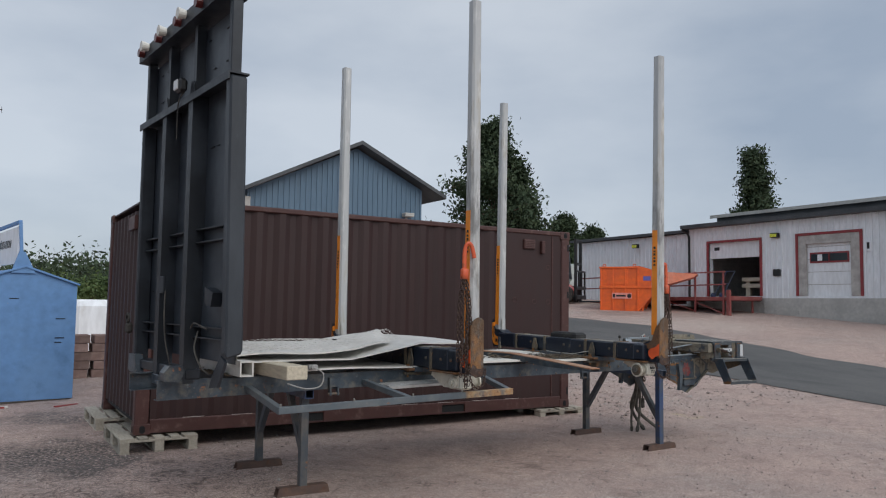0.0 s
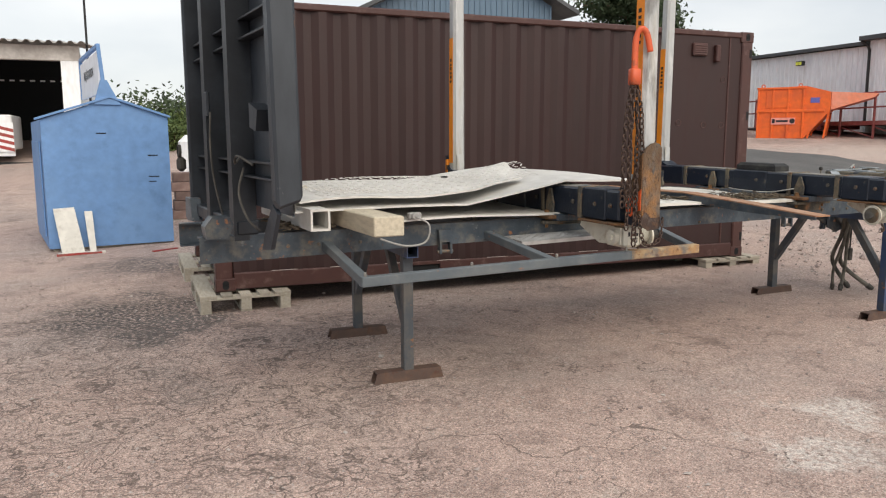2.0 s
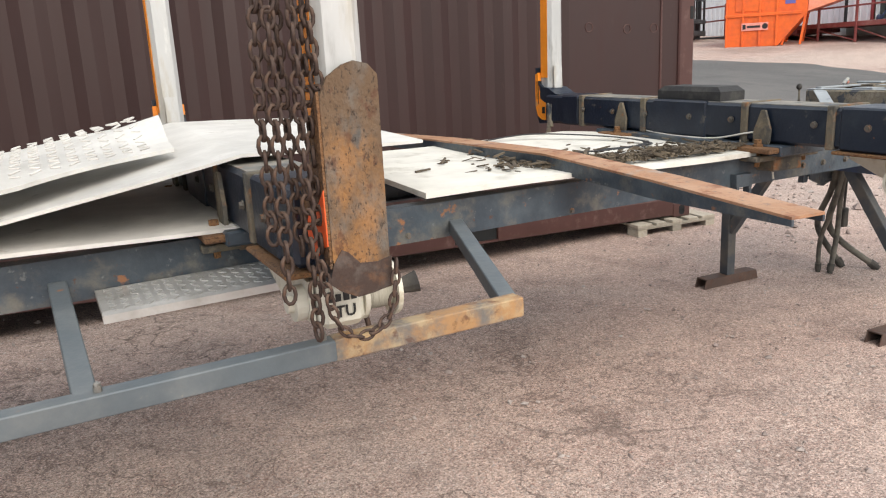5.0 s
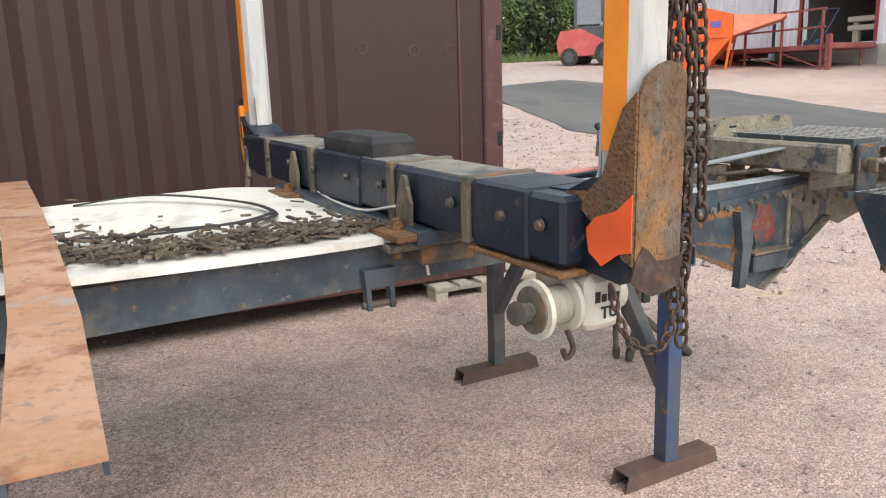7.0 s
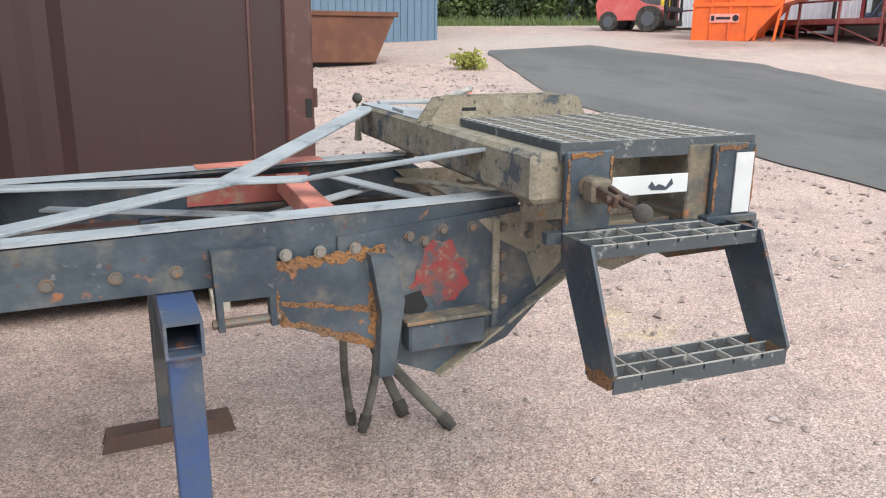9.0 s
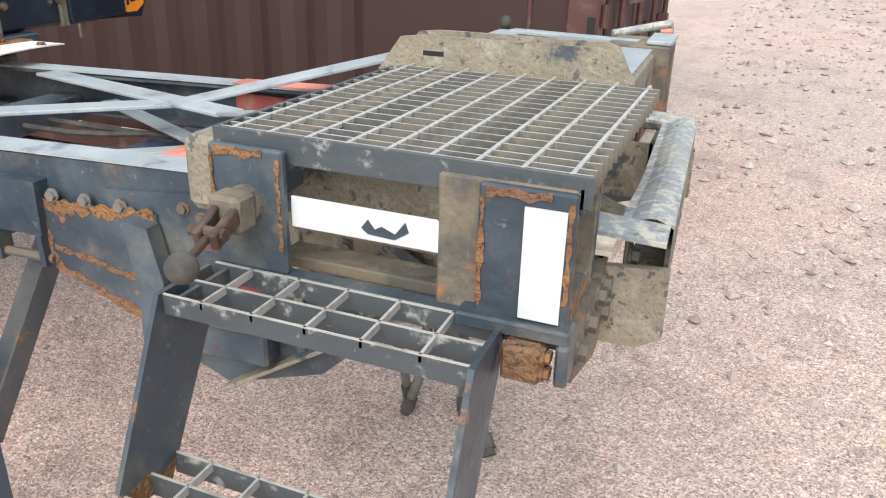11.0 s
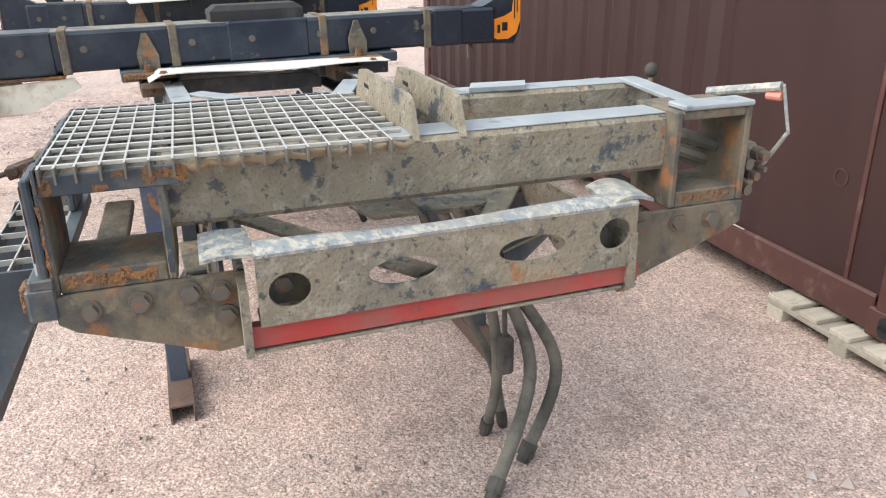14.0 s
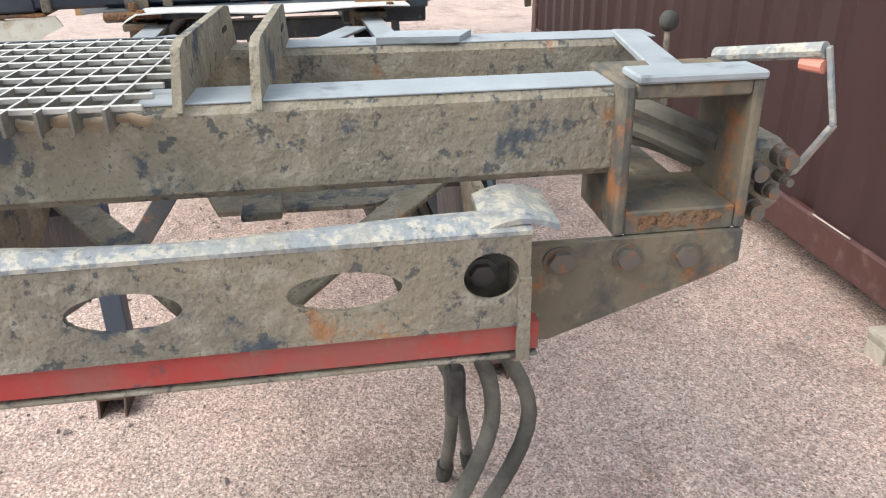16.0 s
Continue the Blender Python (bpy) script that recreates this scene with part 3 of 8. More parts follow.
# loose stones on the yard
M_STONE = mat("loose gravel", (0.3, 0.24, 0.22), 0.9, layers=[((0.45, 0.41, 0.38), 3, 0.55, 0.1, 0.9), ((0.14, 0.11, 0.105), 4, 0.6, 0.08, 0.9)], bump=0.2)
rng = np.random.default_rng(7)
octa = np.array([(1, 0, 0), (-1, 0, 0), (0, 1, 0), (0, -1, 0), (0, 0, 1), (0, 0, -1)], float)
octf = [(0, 2, 4), (2, 1, 4), (1, 3, 4), (3, 0, 4), (2, 0, 5), (1, 2, 5), (3, 1, 5), (0, 3, 5)]
sv, sf = [], []
for k in range(13000):
    if k < 10000:
        x, y = rng.uniform(0.3, 11.5), rng.uniform(2.2, 11.5)
        r = rng.gamma(2.0, 0.0022) + 0.003
    else:
        x, y = rng.uniform(8.5, 13.2), rng.uniform(8.0, 21)
        r = rng.gamma(2.0, 0.006) + 0.005
    q = octa * r * rng.uniform(0.6, 1.3, 3) * (1, 1, 0.7) + rng.uniform(-0.25, 0.25, (6, 3)) * r
    z = hg(x, y) + 0.012 * noise.noise((x * 0.7, y * 0.7, 0)) + r * 0.25
    sf += [tuple(len(sv) + i for i in f) for f in octf]
    sv += [tuple(p + (x, y, z)) for p in q]
me = bpy.data.meshes.new("loose_gravel")
me.from_pydata(sv, [], sf)
me.materials.append(M_STONE)
tagged(new("loose_gravel", me), "loose stones scattered over the yard", "gravel", kind="stuff")


# ---- shipping container ----
def corrugated(bm, x0, x1, z0, z1, y, depth, pitch, axis="y"):
    """A ribbed steel wall between x0 and x1; ribs stand back by depth."""
    prof, x = [], x0
    while x < x1 - 1e-6:
        for f, d in ((0.0, 0), (0.26, 0), (0.5, 1), (0.76, 1)):
            if x + f * pitch < x1:
                prof.append((x + f * pitch, d * depth))
        x += pitch
    prof.append((x1, 0))
    rows = []
    for z in (z0, z1):
        rows.append([bm.verts.new((px, y + d, z) if axis == "y" else (y + d, px, z)) for px, d in prof])
    back = []
    for z in (z0, z1):
        back.append([bm.verts.new((px, y + d + math.copysign(0.004, depth), z) if axis == "y" else (y + d + math.copysign(0.004, depth), px, z)) for px, d in prof])
    for i in range(len(prof) - 1):
        bm.faces.new((rows[0][i], rows[0][i + 1], rows[1][i + 1], rows[1][i]))
        bm.faces.new((back[0][i + 1], back[0][i], back[1][i], back[1][i + 1]))


CL, CD, CH = 6.055, 2.438, 2.591
tilt = math.degrees(math.asin((0.168 - 0.134) / CL))
cont = local_thing("shipping_container", pose(2.185, 8.985, 0.168, 0, tilt, 0.05), "dark brown steel shipping container raised on wooden pallets", "container")
bm = bmesh.new()
corrugated(bm, 0.16, 5.0, 0.15, CH - 0.06, 0.022, 0.03, 0.278)
part("side_wall", bm, M_CONT, cont, "ribbed brown side wall with faint dents")
part("side_wall", B((box, 5.0, CL - 0.15, 0.022, 0.03, 0.15, CH - 0.06, 0)), M_CONT, cont, "flat brown end panel of the side")
bm = bmesh.new()
corrugated(bm, 0.16, CL - 0.16, 0.15, CH - 0.06, CD - 0.022, -0.036, 0.278)
part("side_wall", bm, M_CONT, cont)
bm = bmesh.new()
corrugated(bm, 0.16, CD - 0.16, 0.15, CH - 0.1, 0.025, 0.045, 0.25, "x")
part("end_wall", bm, M_CONT, cont, "ribbed brown end wall")
part("roof", B((box, 0.02, CL - 0.02, 0.02, CD - 0.02, CH - 0.035, CH - 0.015, 0)), M_CONT, cont)
for k in range(23):
    part("roof_rib", B((box, 0.25 + k * 0.245, 0.36 + k * 0.245, 0.03, CD - 0.03, CH - 0.02, CH - 0.002, 0.006)), M_CONT, cont)
# the underside's shade is put into its near-black colour
part("floor_pan", B((box, 0.05, CL - 0.05, 0.05, CD - 0.05, 0.1, 0.14, 0)), M_DARK, cont, "underside with its shade in the near-black colour")
for y0, y1 in ((0.0, 0.05), (CD - 0.05, CD)):
    for xa, xb in ((0.16, 1.82), (2.18, 3.87), (4.23, CL - 0.16)):
        part("bottom_rail", B((box, xa, xb, y0 + 0.004, y1 - 0.004, 0.015, 0.16, 0.006)), M_CONT_EDGE, cont)
    part("rail_lip", B((box, 0.16, CL - 0.16, y0 + 0.01, y1 - 0.01, 0.13, 0.165, 0.004)), M_CONT_EDGE, cont)
    for xa in (1.82, 3.87):
        part("pocket_strap", B((box, xa, xa + 0.36, y0 + 0.008, y1 - 0.008, 0.016, 0.032, 0)), M_CONT_EDGE, cont)
    part("top_rail", B((box, 0.16, CL - 0.16, y0 + 0.005, y1 - 0.005, CH - 0.07, CH - 0.006, 0.012)), M_CONT_EDGE, cont)
# solid blocks whose near-black colour stands for the shade in the pockets
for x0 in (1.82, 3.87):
    part("fork_pocket", B((box, x0, x0 + 0.36, 0.03, CD - 0.03, 0.02, 0.125, 0)), M_DARK, cont, "fork pocket filled near-black for its shade")
for k in range(9):
    bm = bmesh.new()
    sweep(bm, spline([(0.5 + k * 0.55 + 0.06 * i, 0.004, 0.168 + 0.01 * noise.noise((k, i, 0))) for i in range(5)], 3), 0.0035, 5)
    part("scrape_line", bm, M_SEAL, cont, "scraped paint along the bottom rail")
for xa in (0, CL - 0.15):
    for ya in (0.0, CD - 0.13):
        part("corner_post", B((box, xa, xa + 0.15, ya, ya + 0.13, 0.1, CH - 0.1, 0.012)), M_CONT_EDGE, cont)


def casting(x0, x1, y0, y1, z0, z1):
    bm = bmesh.new()
    box(bm, x0, x1, y0, y1, z0, z1, 0.008)
    c = part("corner_casting", bm, M_CONT_EDGE, cont)
    zc = (z0 + z1) / 2
    yf = y0 if y0 < 0.5 else y1
    s = -1 if y0 < 0.5 else 1
    xc = (x0 + x1) / 2
    part("oval_hole", B((cyl, (xc, yf + 0.002 * s, zc - 0.012), (xc, yf - 0.03 * s, zc - 0.012), 0.03, 14), (cyl, (xc, yf + 0.002 * s, zc + 0.012), (xc, yf - 0.03 * s, zc + 0.012), 0.03, 14)), M_DARK, c)
    xf, sx = (x0, -1) if x0 < 1 else (x1, 1)
    yc = (y0 + y1) / 2
    part("oval_hole", B((cyl, (xf + 0.002 * sx, yc, zc - 0.01), (xf - 0.03 * sx, yc, zc - 0.01), 0.026, 14), (cyl, (xf + 0.002 * sx, yc, zc + 0.01), (xf - 0.03 * sx, yc, zc + 0.01), 0.026, 14)), M_DARK, c)


for xa, xb in ((-0.004, 0.174), (CL - 0.174, CL + 0.004)):
    for ya, yb in ((-0.004, 0.158), (CD - 0.158, CD + 0.004)):
        casting(xa, xb, ya, yb, 0, 0.118)
        casting(xa, xb, ya, yb, CH - 0.118, CH)
# vents, lashing rings and slots on the flat panel
v = part("vent_cover", B((box, 5.2, 5.4, -0.012, 0.03, 2.30, 2.44, 0.008)), M_CONT_EDGE, cont, "louvred brown vent cover")
for k in range(5):
    part("louvre", B((prism, [(-0.02, 2.316 + k * 0.024), (-0.011, 2.33 + k * 0.024), (-0.011, 2.316 + k * 0.024)], "x", 5.215, 5.385)), M_CONT_EDGE, v)
part("vent_box", B((box, 5.51, 5.57, -0.03, 0.03, 2.24, 2.43, 0.01)), M_CONT_EDGE, cont)
for x, z in ((5.06, 1.56), (5.41, 1.54), (5.665, 1.54), (5.66, 2.05), (5.62, 0.55)):
    part("ring_mark", B((ring_tube, (x, 0.023, z), (x, 0.018, z), 0.036, 0.03)), M_CONT_EDGE, cont, "round welded ring mark")
for z in (0.19, 0.9, 1.6, 2.3):
    part("lashing_slot", B((box, CL - 0.05, CL - 0.012, -0.003, 0.02, z, z + 0.1, 0.004)), M_DARK, cont)
part("panel_seam", B((box, CL - 0.33, CL - 0.31, 0.012, 0.024, 0.16, CH - 0.07, 0.004)), M_CONT_EDGE, cont)
part("vent_cover", B((box, -0.012, 0.03, 0.5, 0.9, CH - 0.32, CH - 0.16, 0.006)), M_CONT_EDGE, cont)
# door end
for k in (0, 1):
    y0 = 0.1 + k * (CD - 0.2) / 2
    y1 = y0 + (CD - 0.2) / 2 - 0.01
    d = part("door", B((box, CL - 0.05, CL - 0.012, y0, y1, 0.14, CH - 0.12, 0.006)), M_CONT, cont, "brown steel container door")
    for j in range(4):
        z = 0.28 + j * 0.58
        part("door_panel", B((box, CL - 0.014, CL + 0.006, y0 + 0.08, y1 - 0.08, z, z + 0.4, 0.015)), M_CONT, d)
    for yy in (y0 + 0.28, y1 - 0.28):
        part("lock_rod", B((cyl, (CL + 0.035, yy, 0.1), (CL + 0.035, yy, CH - 0.1), 0.017, 10)), M_CONT_EDGE, d)
        for z in (0.16, 0.8, 1.7, 2.4):
            part("rod_guide", B((box, CL - 0.008, CL + 0.06, yy - 0.045, yy + 0.045, z, z + 0.05, 0.006)), M_CONT_EDGE, d)
        part("lock_handle", B((bar, (CL + 0.06, yy, 1.05), (CL + 0.06, yy + 0.42, 1.03), 0.012, 0.035)), M_CONT_EDGE, d)
    for z in (0.3, 0.95, 1.6, 2.25):
        yh = 0.06 if k == 0 else CD - 0.06
        part("hinge", B((cyl, (CL + 0.012, yh, z), (CL + 0.012, yh, z + 0.1), 0.018, 10)), M_CONT_EDGE, d)
part("door_sill", B((box, CL - 0.1, CL - 0.002, 0.16, CD - 0.16, 0.01, 0.13, 0.006)), M_CONT_EDGE, cont)


# ---- pallets ----
def pallet(m, height, label):
    """A euro pallet, boards along x: three runners of blocks, cross boards, deck."""
    ob = local_thing("wooden_pallet", m, label, "pallet", "pallets under the container")
    h, t = height, 0.022
    for j, y in enumerate((0.0, 0.35, 0.7)):
        part("bottom_board", B((box, 0, 1.2, y, y + 0.1, 0, t, 0.003)), M_WOOD, ob)
        for x in (0.0, 0.53, 1.055):
            part("block", B((box, x, x + 0.145, y + 0.004, y + 0.098, t, h - 2 * t, 0.004)), M_WOOD, ob)
    for x in (0.0, 0.53, 1.055):
        part("cross_board", B((box, x, x + 0.145, 0, 0.8, h - 2 * t, h - t, 0.003)), M_WOOD, ob)
    for y, w in ((0.0, 0.145), (0.185, 0.1), (0.35, 0.1), (0.515, 0.1), (0.655, 0.145)):
        part("deck_board", B((box, 0, 1.2, y, y + w, h - t, h, 0.003)), M_WOOD, ob)
    return ob


pallet(pose(2.83, 8.84, 0.0, 0, 0, 90), 0.163, "grey weathered wooden pallet under the container corner")
pallet(pose(2.80, 10.5, 0.0, 0, 0, 90), 0.163, "grey weathered wooden pallet under the container end")
pallet(pose(8.44, 8.90, 0.0, 0, 0, 90), 0.134, "grey weathered wooden pallet under the container corner")
pallet(pose(8.52, 10.1, 0.02, 0, 0, 90), 0.11, "pale wooden pallet under the container door end")


# ---- timber truck subframe ----
def ragged(p0, p1, w, seed):
    """An uneven strip from p0 to p1 in a plane, as a polygon for prism()."""
    r = random.Random(seed)
    a, b = Vector(p0), Vector(p1)
    n = max(5, int((b - a).length / 0.012))
    side = Vector((-(b - a).y, (b - a).x)).normalized()
    one = [a.lerp(b, k / n) + side * w * r.uniform(0.15, 0.75) for k in range(n + 1)]
    two = [a.lerp(b, k / n) - side * w * r.uniform(0.1, 0.7) for k in range(n + 1)]
    return [tuple(q) for q in one + two[::-1]]


YC = 7.05


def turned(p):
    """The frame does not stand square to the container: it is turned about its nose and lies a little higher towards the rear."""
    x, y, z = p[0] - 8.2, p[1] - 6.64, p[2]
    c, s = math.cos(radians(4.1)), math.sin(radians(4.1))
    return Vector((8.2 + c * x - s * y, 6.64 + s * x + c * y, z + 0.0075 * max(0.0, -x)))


frame_thing = thing("truck_subframe", (5.2, YC, 0.0), "blue-black steel timber truck subframe resting on trestles", "truck frame")


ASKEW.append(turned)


def rail(yo, s):
    """One chassis rail, a channel open to the inside; yo: its outer face, s: the way inwards."""
    top = [(1.84, 0.972), (3.1, 0.982), (5.5, 1.01), (7.1, 1.024), (8.27, 1.05)]
    low = [(1.84, 0.826), (3.1, 0.85), (5.5, 0.885), (7.1, 0.899), (8.27, 0.905)]
    bm = bmesh.new()
    rings = []
    for (x, zt), (_, zl) in zip(top, low):
        sec = ((0, zl), (0.07, zl), (0.07, zl + 0.008), (0.008, zl + 0.008), (0.008, zt - 0.008), (0.07, zt - 0.008), (0.07, zt), (0, zt))
        rings.append([bm.verts.new((x, yo + s * d, z)) for d, z in sec])
    for r, q in zip(rings, rings[1:]):
        for k in range(8):
            bm.faces.new((r[k], r[(k + 1) % 8], q[(k + 1) % 8], q[k]))
    bm.faces.new(rings[0]), bm.faces.new(rings[-1][::-1])
    return part("rail", bm, M_STEEL, frame_thing)


rail_near = rail(6.63, 1)
rail_far = rail(7.47, -1)
# worn top strip of the rails over the open front part
for yo, s in ((6.63, 1), (7.47, -1)):
    part("rail_cap", B((hexa, [(6.7, yo - 0.003 * s, 1.021), (8.27, yo - 0.003 * s, 1.051), (8.27, yo + 0.07 * s, 1.051), (6.7, yo + 0.07 * s, 1.021), (6.7, yo - 0.003 * s, 1.026), (8.27, yo - 0.003 * s, 1.056), (8.27, yo + 0.07 * s, 1.056), (6.7, yo + 0.07 * s, 1.026)])), M_STEEL_TOP, frame_thing, "worn grey rail top")
for yo, s in ((6.63, -1), (7.47, 1)):
    # joint plate and sloped nose plate
    part("nose_plate", B((prism, [(7.78, 0.99), (8.30, 1.03), (8.46, 0.93), (8.46, 0.87), (8.24, 0.67), (8.03, 0.605), (7.9, 0.66), (7.88, 0.80), (7.78, 0.84)], "y", yo - s * 0.001, yo + s * 0.009)), M_STEEL, frame_thing, "stained blue steel nose plate")
    part("joint_plate", B((prism, [(7.60, 0.945), (7.9, 0.955), (7.9, 0.69), (7.63, 0.80)], "y", yo + s * 0.009, yo + s * 0.017)), M_STEEL, frame_thing, "rust-edged joint plate")
    part("rib", B((prism, [(7.845, 0.95), (7.905, 0.94), (7.93, 0.83), (7.9, 0.64), (7.86, 0.64), (7.87, 0.8)], "y", yo + s * 0.017, yo + s * 0.055)), M_STEEL, frame_thing)
    part("foot_box", B((box, 7.94, 8.15, min(yo, yo + s * 0.06), max(yo, yo + s * 0.06), 0.69, 0.765, 0.006)), M_STEEL, frame_thing)
    for k, (q0, q1, w) in enumerate((((7.61, 0.938), (7.895, 0.946), 0.03), ((7.612, 0.945), (7.638, 0.80), 0.018), ((7.635, 0.806), (7.895, 0.703), 0.02), ((7.87, 0.945), (7.868, 0.71), 0.034), ((7.64, 0.85), (7.88, 0.80), 0.014))):
        poly = ragged(q0, q1, w, k)
        part("edge_rust", B((prism, poly, "y", yo + s * 0.017, yo + s * 0.0183)), M_RUST, frame_thing, "rusty weld seam")
    part("nose_flange", B((bar, (8.03, yo + s * 0.02, 0.606), (8.46, yo + s * 0.02, 0.865), 0.05, 0.008), (bar, (8.2, yo + s * 0.012, 0.70), (8.2, yo + s * 0.012, 1.0), 0.012, 0.02, (1, 0, 0))), M_MUDDY, frame_thing, "muddy folded edge of the nose")
    part("side_wear", B((prism, [(8.15, 1.0), (8.3, 1.015), (8.42, 0.93), (8.4, 0.86), (8.33, 0.80), (8.29, 0.9), (8.2, 0.95)], "y", yo + s * 0.009, yo + s * 0.0098)), M_MUDDY, frame_thing, "dried mud on the nose plate")
    part("foot_lip", B((box, 7.93, 8.16, min(yo, yo + s * 0.07), max(yo, yo + s * 0.07), 0.765, 0.775, 0.002)), M_MUDDY_RUST, frame_thing)
    for x in (6.72, 6.86, 7.02, 7.17, 7.3, 7.42):
        part("bolt", B((bolt, (x, yo, 0.945), (0, s, 0), 0.011, 0.01)), M_BOLT, frame_thing)
    for x in (2.2, 2.32, 2.5, 2.75, 4.7, 5.4, 5.9):
        part("bolt", B((bolt, (x, yo, 0.9), (0, s, 0), 0.008, 0.008)), M_BOLT, frame_thing)
    for x in (7.655, 7.735, 7.82):
        part("bolt", B((bolt, (x, yo + s * 0.015, 0.962), (0, s, 0), 0.011, 0.012)), M_ZINC, frame_thing)
    for x, z in ((7.96, 0.975), (8.05, 0.985), (8.13, 0.985), (8.22, 0.975), (8.3, 0.95), (8.37, 0.93), (8.22, 0.9), (8.225, 0.84), (8.225, 0.78), (8.0, 0.96)):
        part("bolt", B((bolt, (x, yo + s * 0.009, z), (0, s, 0), 0.01, 0.01)), M_BOLT, frame_thing)
    if s < 0:
        part("red_patch", B((prism, [(7.955, 0.845), (7.975, 0.86), (7.978, 0.895), (7.995, 0.915), (8.0, 0.945), (8.025, 0.962), (8.05, 0.952), (8.075, 0.958), (8.09, 0.92), (8.118, 0.895), (8.112, 0.86), (8.128, 0.835), (8.10, 0.815), (8.085, 0.795), (8.055, 0.80), (8.035, 0.782), (8.02, 0.81), (7.99, 0.822)], "y", yo + s * 0.009, yo + s * 0.0105)), M_RED_OLD, frame_thing, "faded red paint patch")
        part("open_hole", B((prism, [(7.945, 0.78), (7.945, 0.825), (7.99, 0.835), (8.01, 0.79), (7.99, 0.765)], "y", yo + s * 0.0092, yo + s * 0.0108)), M_DARK, frame_thing)
    # hanger brackets below the rails
    for x0, w in ((3.25, 0.095), (6.25, 0.1), (7.49, 0.14)):
        z1 = 0.99 if x0 > 7 else 0.95
        ya, yb = sorted((yo, yo + s * 0.04))
        zb = 0.872 if x0 < 6 else 0.895 if x0 < 7 else 0.875
        hb = part("hanger", B((prism, [(x0, z1), (x0 + w, z1), (x0 + w * 0.98, zb), (x0 + 0.004, zb)], "y", yo + s * 0.001, yo + s * 0.035)), M_STEEL, frame_thing, "grey-blue hanger bracket")
        zl = 0.80 if x0 < 6 else 0.828 if x0 < 7 else 0.805
        for xa in (x0 + 0.004, x0 + w - 0.02):
            part("lug", B((prism, [(xa, zb + 0.01), (xa + 0.014, zb + 0.01), (xa + 0.016, zl), (xa + 0.002, zl)], "y", yo + s * 0.002, yo + s * 0.036)), M_STEEL, hb)
        part("pin", B((cyl, (x0 - 0.005, yo + s * 0.018, zl + 0.014), (x0 + w + 0.005, yo + s * 0.018, zl + 0.014), 0.011, 10)), M_BOLT, hb)
# cross members between the rails
for x in (2.0, 2.9, 3.9, 5.1, 6.15, 6.95):
    part("cross_member", B((box, x, x + 0.09, 6.70, 7.40, 0.885, 0.965, 0.006)), M_STEEL, frame_thing)
part("cross_member", B((bar, (7.80, 6.70, 0.985), (7.86, 7.40, 0.985), 0.07, 0.06)), M_PINK, frame_thing, "bleached red cross member")
part("red_section", B((box, 7.55, 7.95, 7.455, 7.461, 0.915, 1.005, 0)), M_RED, frame_thing, "red painted rail section")
part("red_flange", B((hexa, [(7.58, 7.398, 1.042), (7.98, 7.398, 1.052), (7.98, 7.474, 1.052), (7.58, 7.474, 1.042), (7.58, 7.398, 1.046), (7.98, 7.398, 1.056), (7.98, 7.474, 1.056), (7.58, 7.474, 1.046)])), M_PINK, frame_thing, "bleached red rail top")
# flat bars crossing over the open front part
for a, b, c, lab in (((6.95, 7.36, 1.026), (7.82, 7.02, 1.06), (8.25, 6.60, 1.192), "worn grey flat bar bent up to the beam"), ((6.98, 6.72, 1.024), (7.62, 7.10, 1.05), (8.25, 7.70, 1.192), "worn grey flat bar crossing to the far end")):
    bm = bmesh.new()
    pts = [Vector(a), Vector(b), Vector(c)]
    for p0, p1 in zip(pts, pts[1:]):
        bar(bm, p0, p1, 0.075, 0.01)
    part("flat_bar", bm, M_STEEL_TOP, frame_thing, lab)
for a, b in (((7.15, 7.38, 0.955), (8.2, 6.78, 0.96)), ((7.3, 6.75, 0.95), (8.15, 7.35, 0.965)), ((7.05, 6.8, 0.94), (7.75, 6.95, 0.95)), ((8.0, 7.4, 1.0), (8.3, 6.9, 0.95))):
    part("brace", B((bar, a, b, 0.05, 0.008)), M_STEEL_TOP, frame_thing)
for k, (a, b) in enumerate((((6.6, 7.2, 0.93), (8.3, 7.25, 0.94)), ((6.6, 7.28, 0.92), (8.25, 7.12, 0.93)), ((6.7, 7.05, 0.92), (8.3, 7.0, 0.9)))):
    part("air_line", B((sweep, spline([a, (7.2, a[1] - 0.05, 0.915), (7.7, b[1] + 0.06, 0.93), b], 5), 0.009, 6)), M_RUBBER, frame_thing, "black air line")
part("tread_cover", B((sheet, lambda u, v: (6.63 + 0.2 * u, 6.57 + 1.0 * v, 1.078 + 0.006 * math.sin(9 * v) * u - 0.06 * max(0, 0.03 - v) / 0.03 * 0.4), 8, 20, 0.004)), M_ALU, frame_thing, "bent white aluminium cover plate")
for x, y in ((6.80, 6.63), (6.80, 7.5)):
    part("cover_bolt", B((bolt, (x, y, 1.08), (0, 0, 1), 0.013, 0.01)), M_RUST, frame_thing)

# ---- front beam assembly ----
def ramp(stops, q):
    """Straight lines through stops (place, offset)."""
    if q <= stops[0][0]:
        return stops[0][1]
    for (a, u), (b, w) in zip(stops, stops[1:]):
        if q <= b:
            return u + (w - u) * (q - a) / (b - a)
    return stops[-1][1]


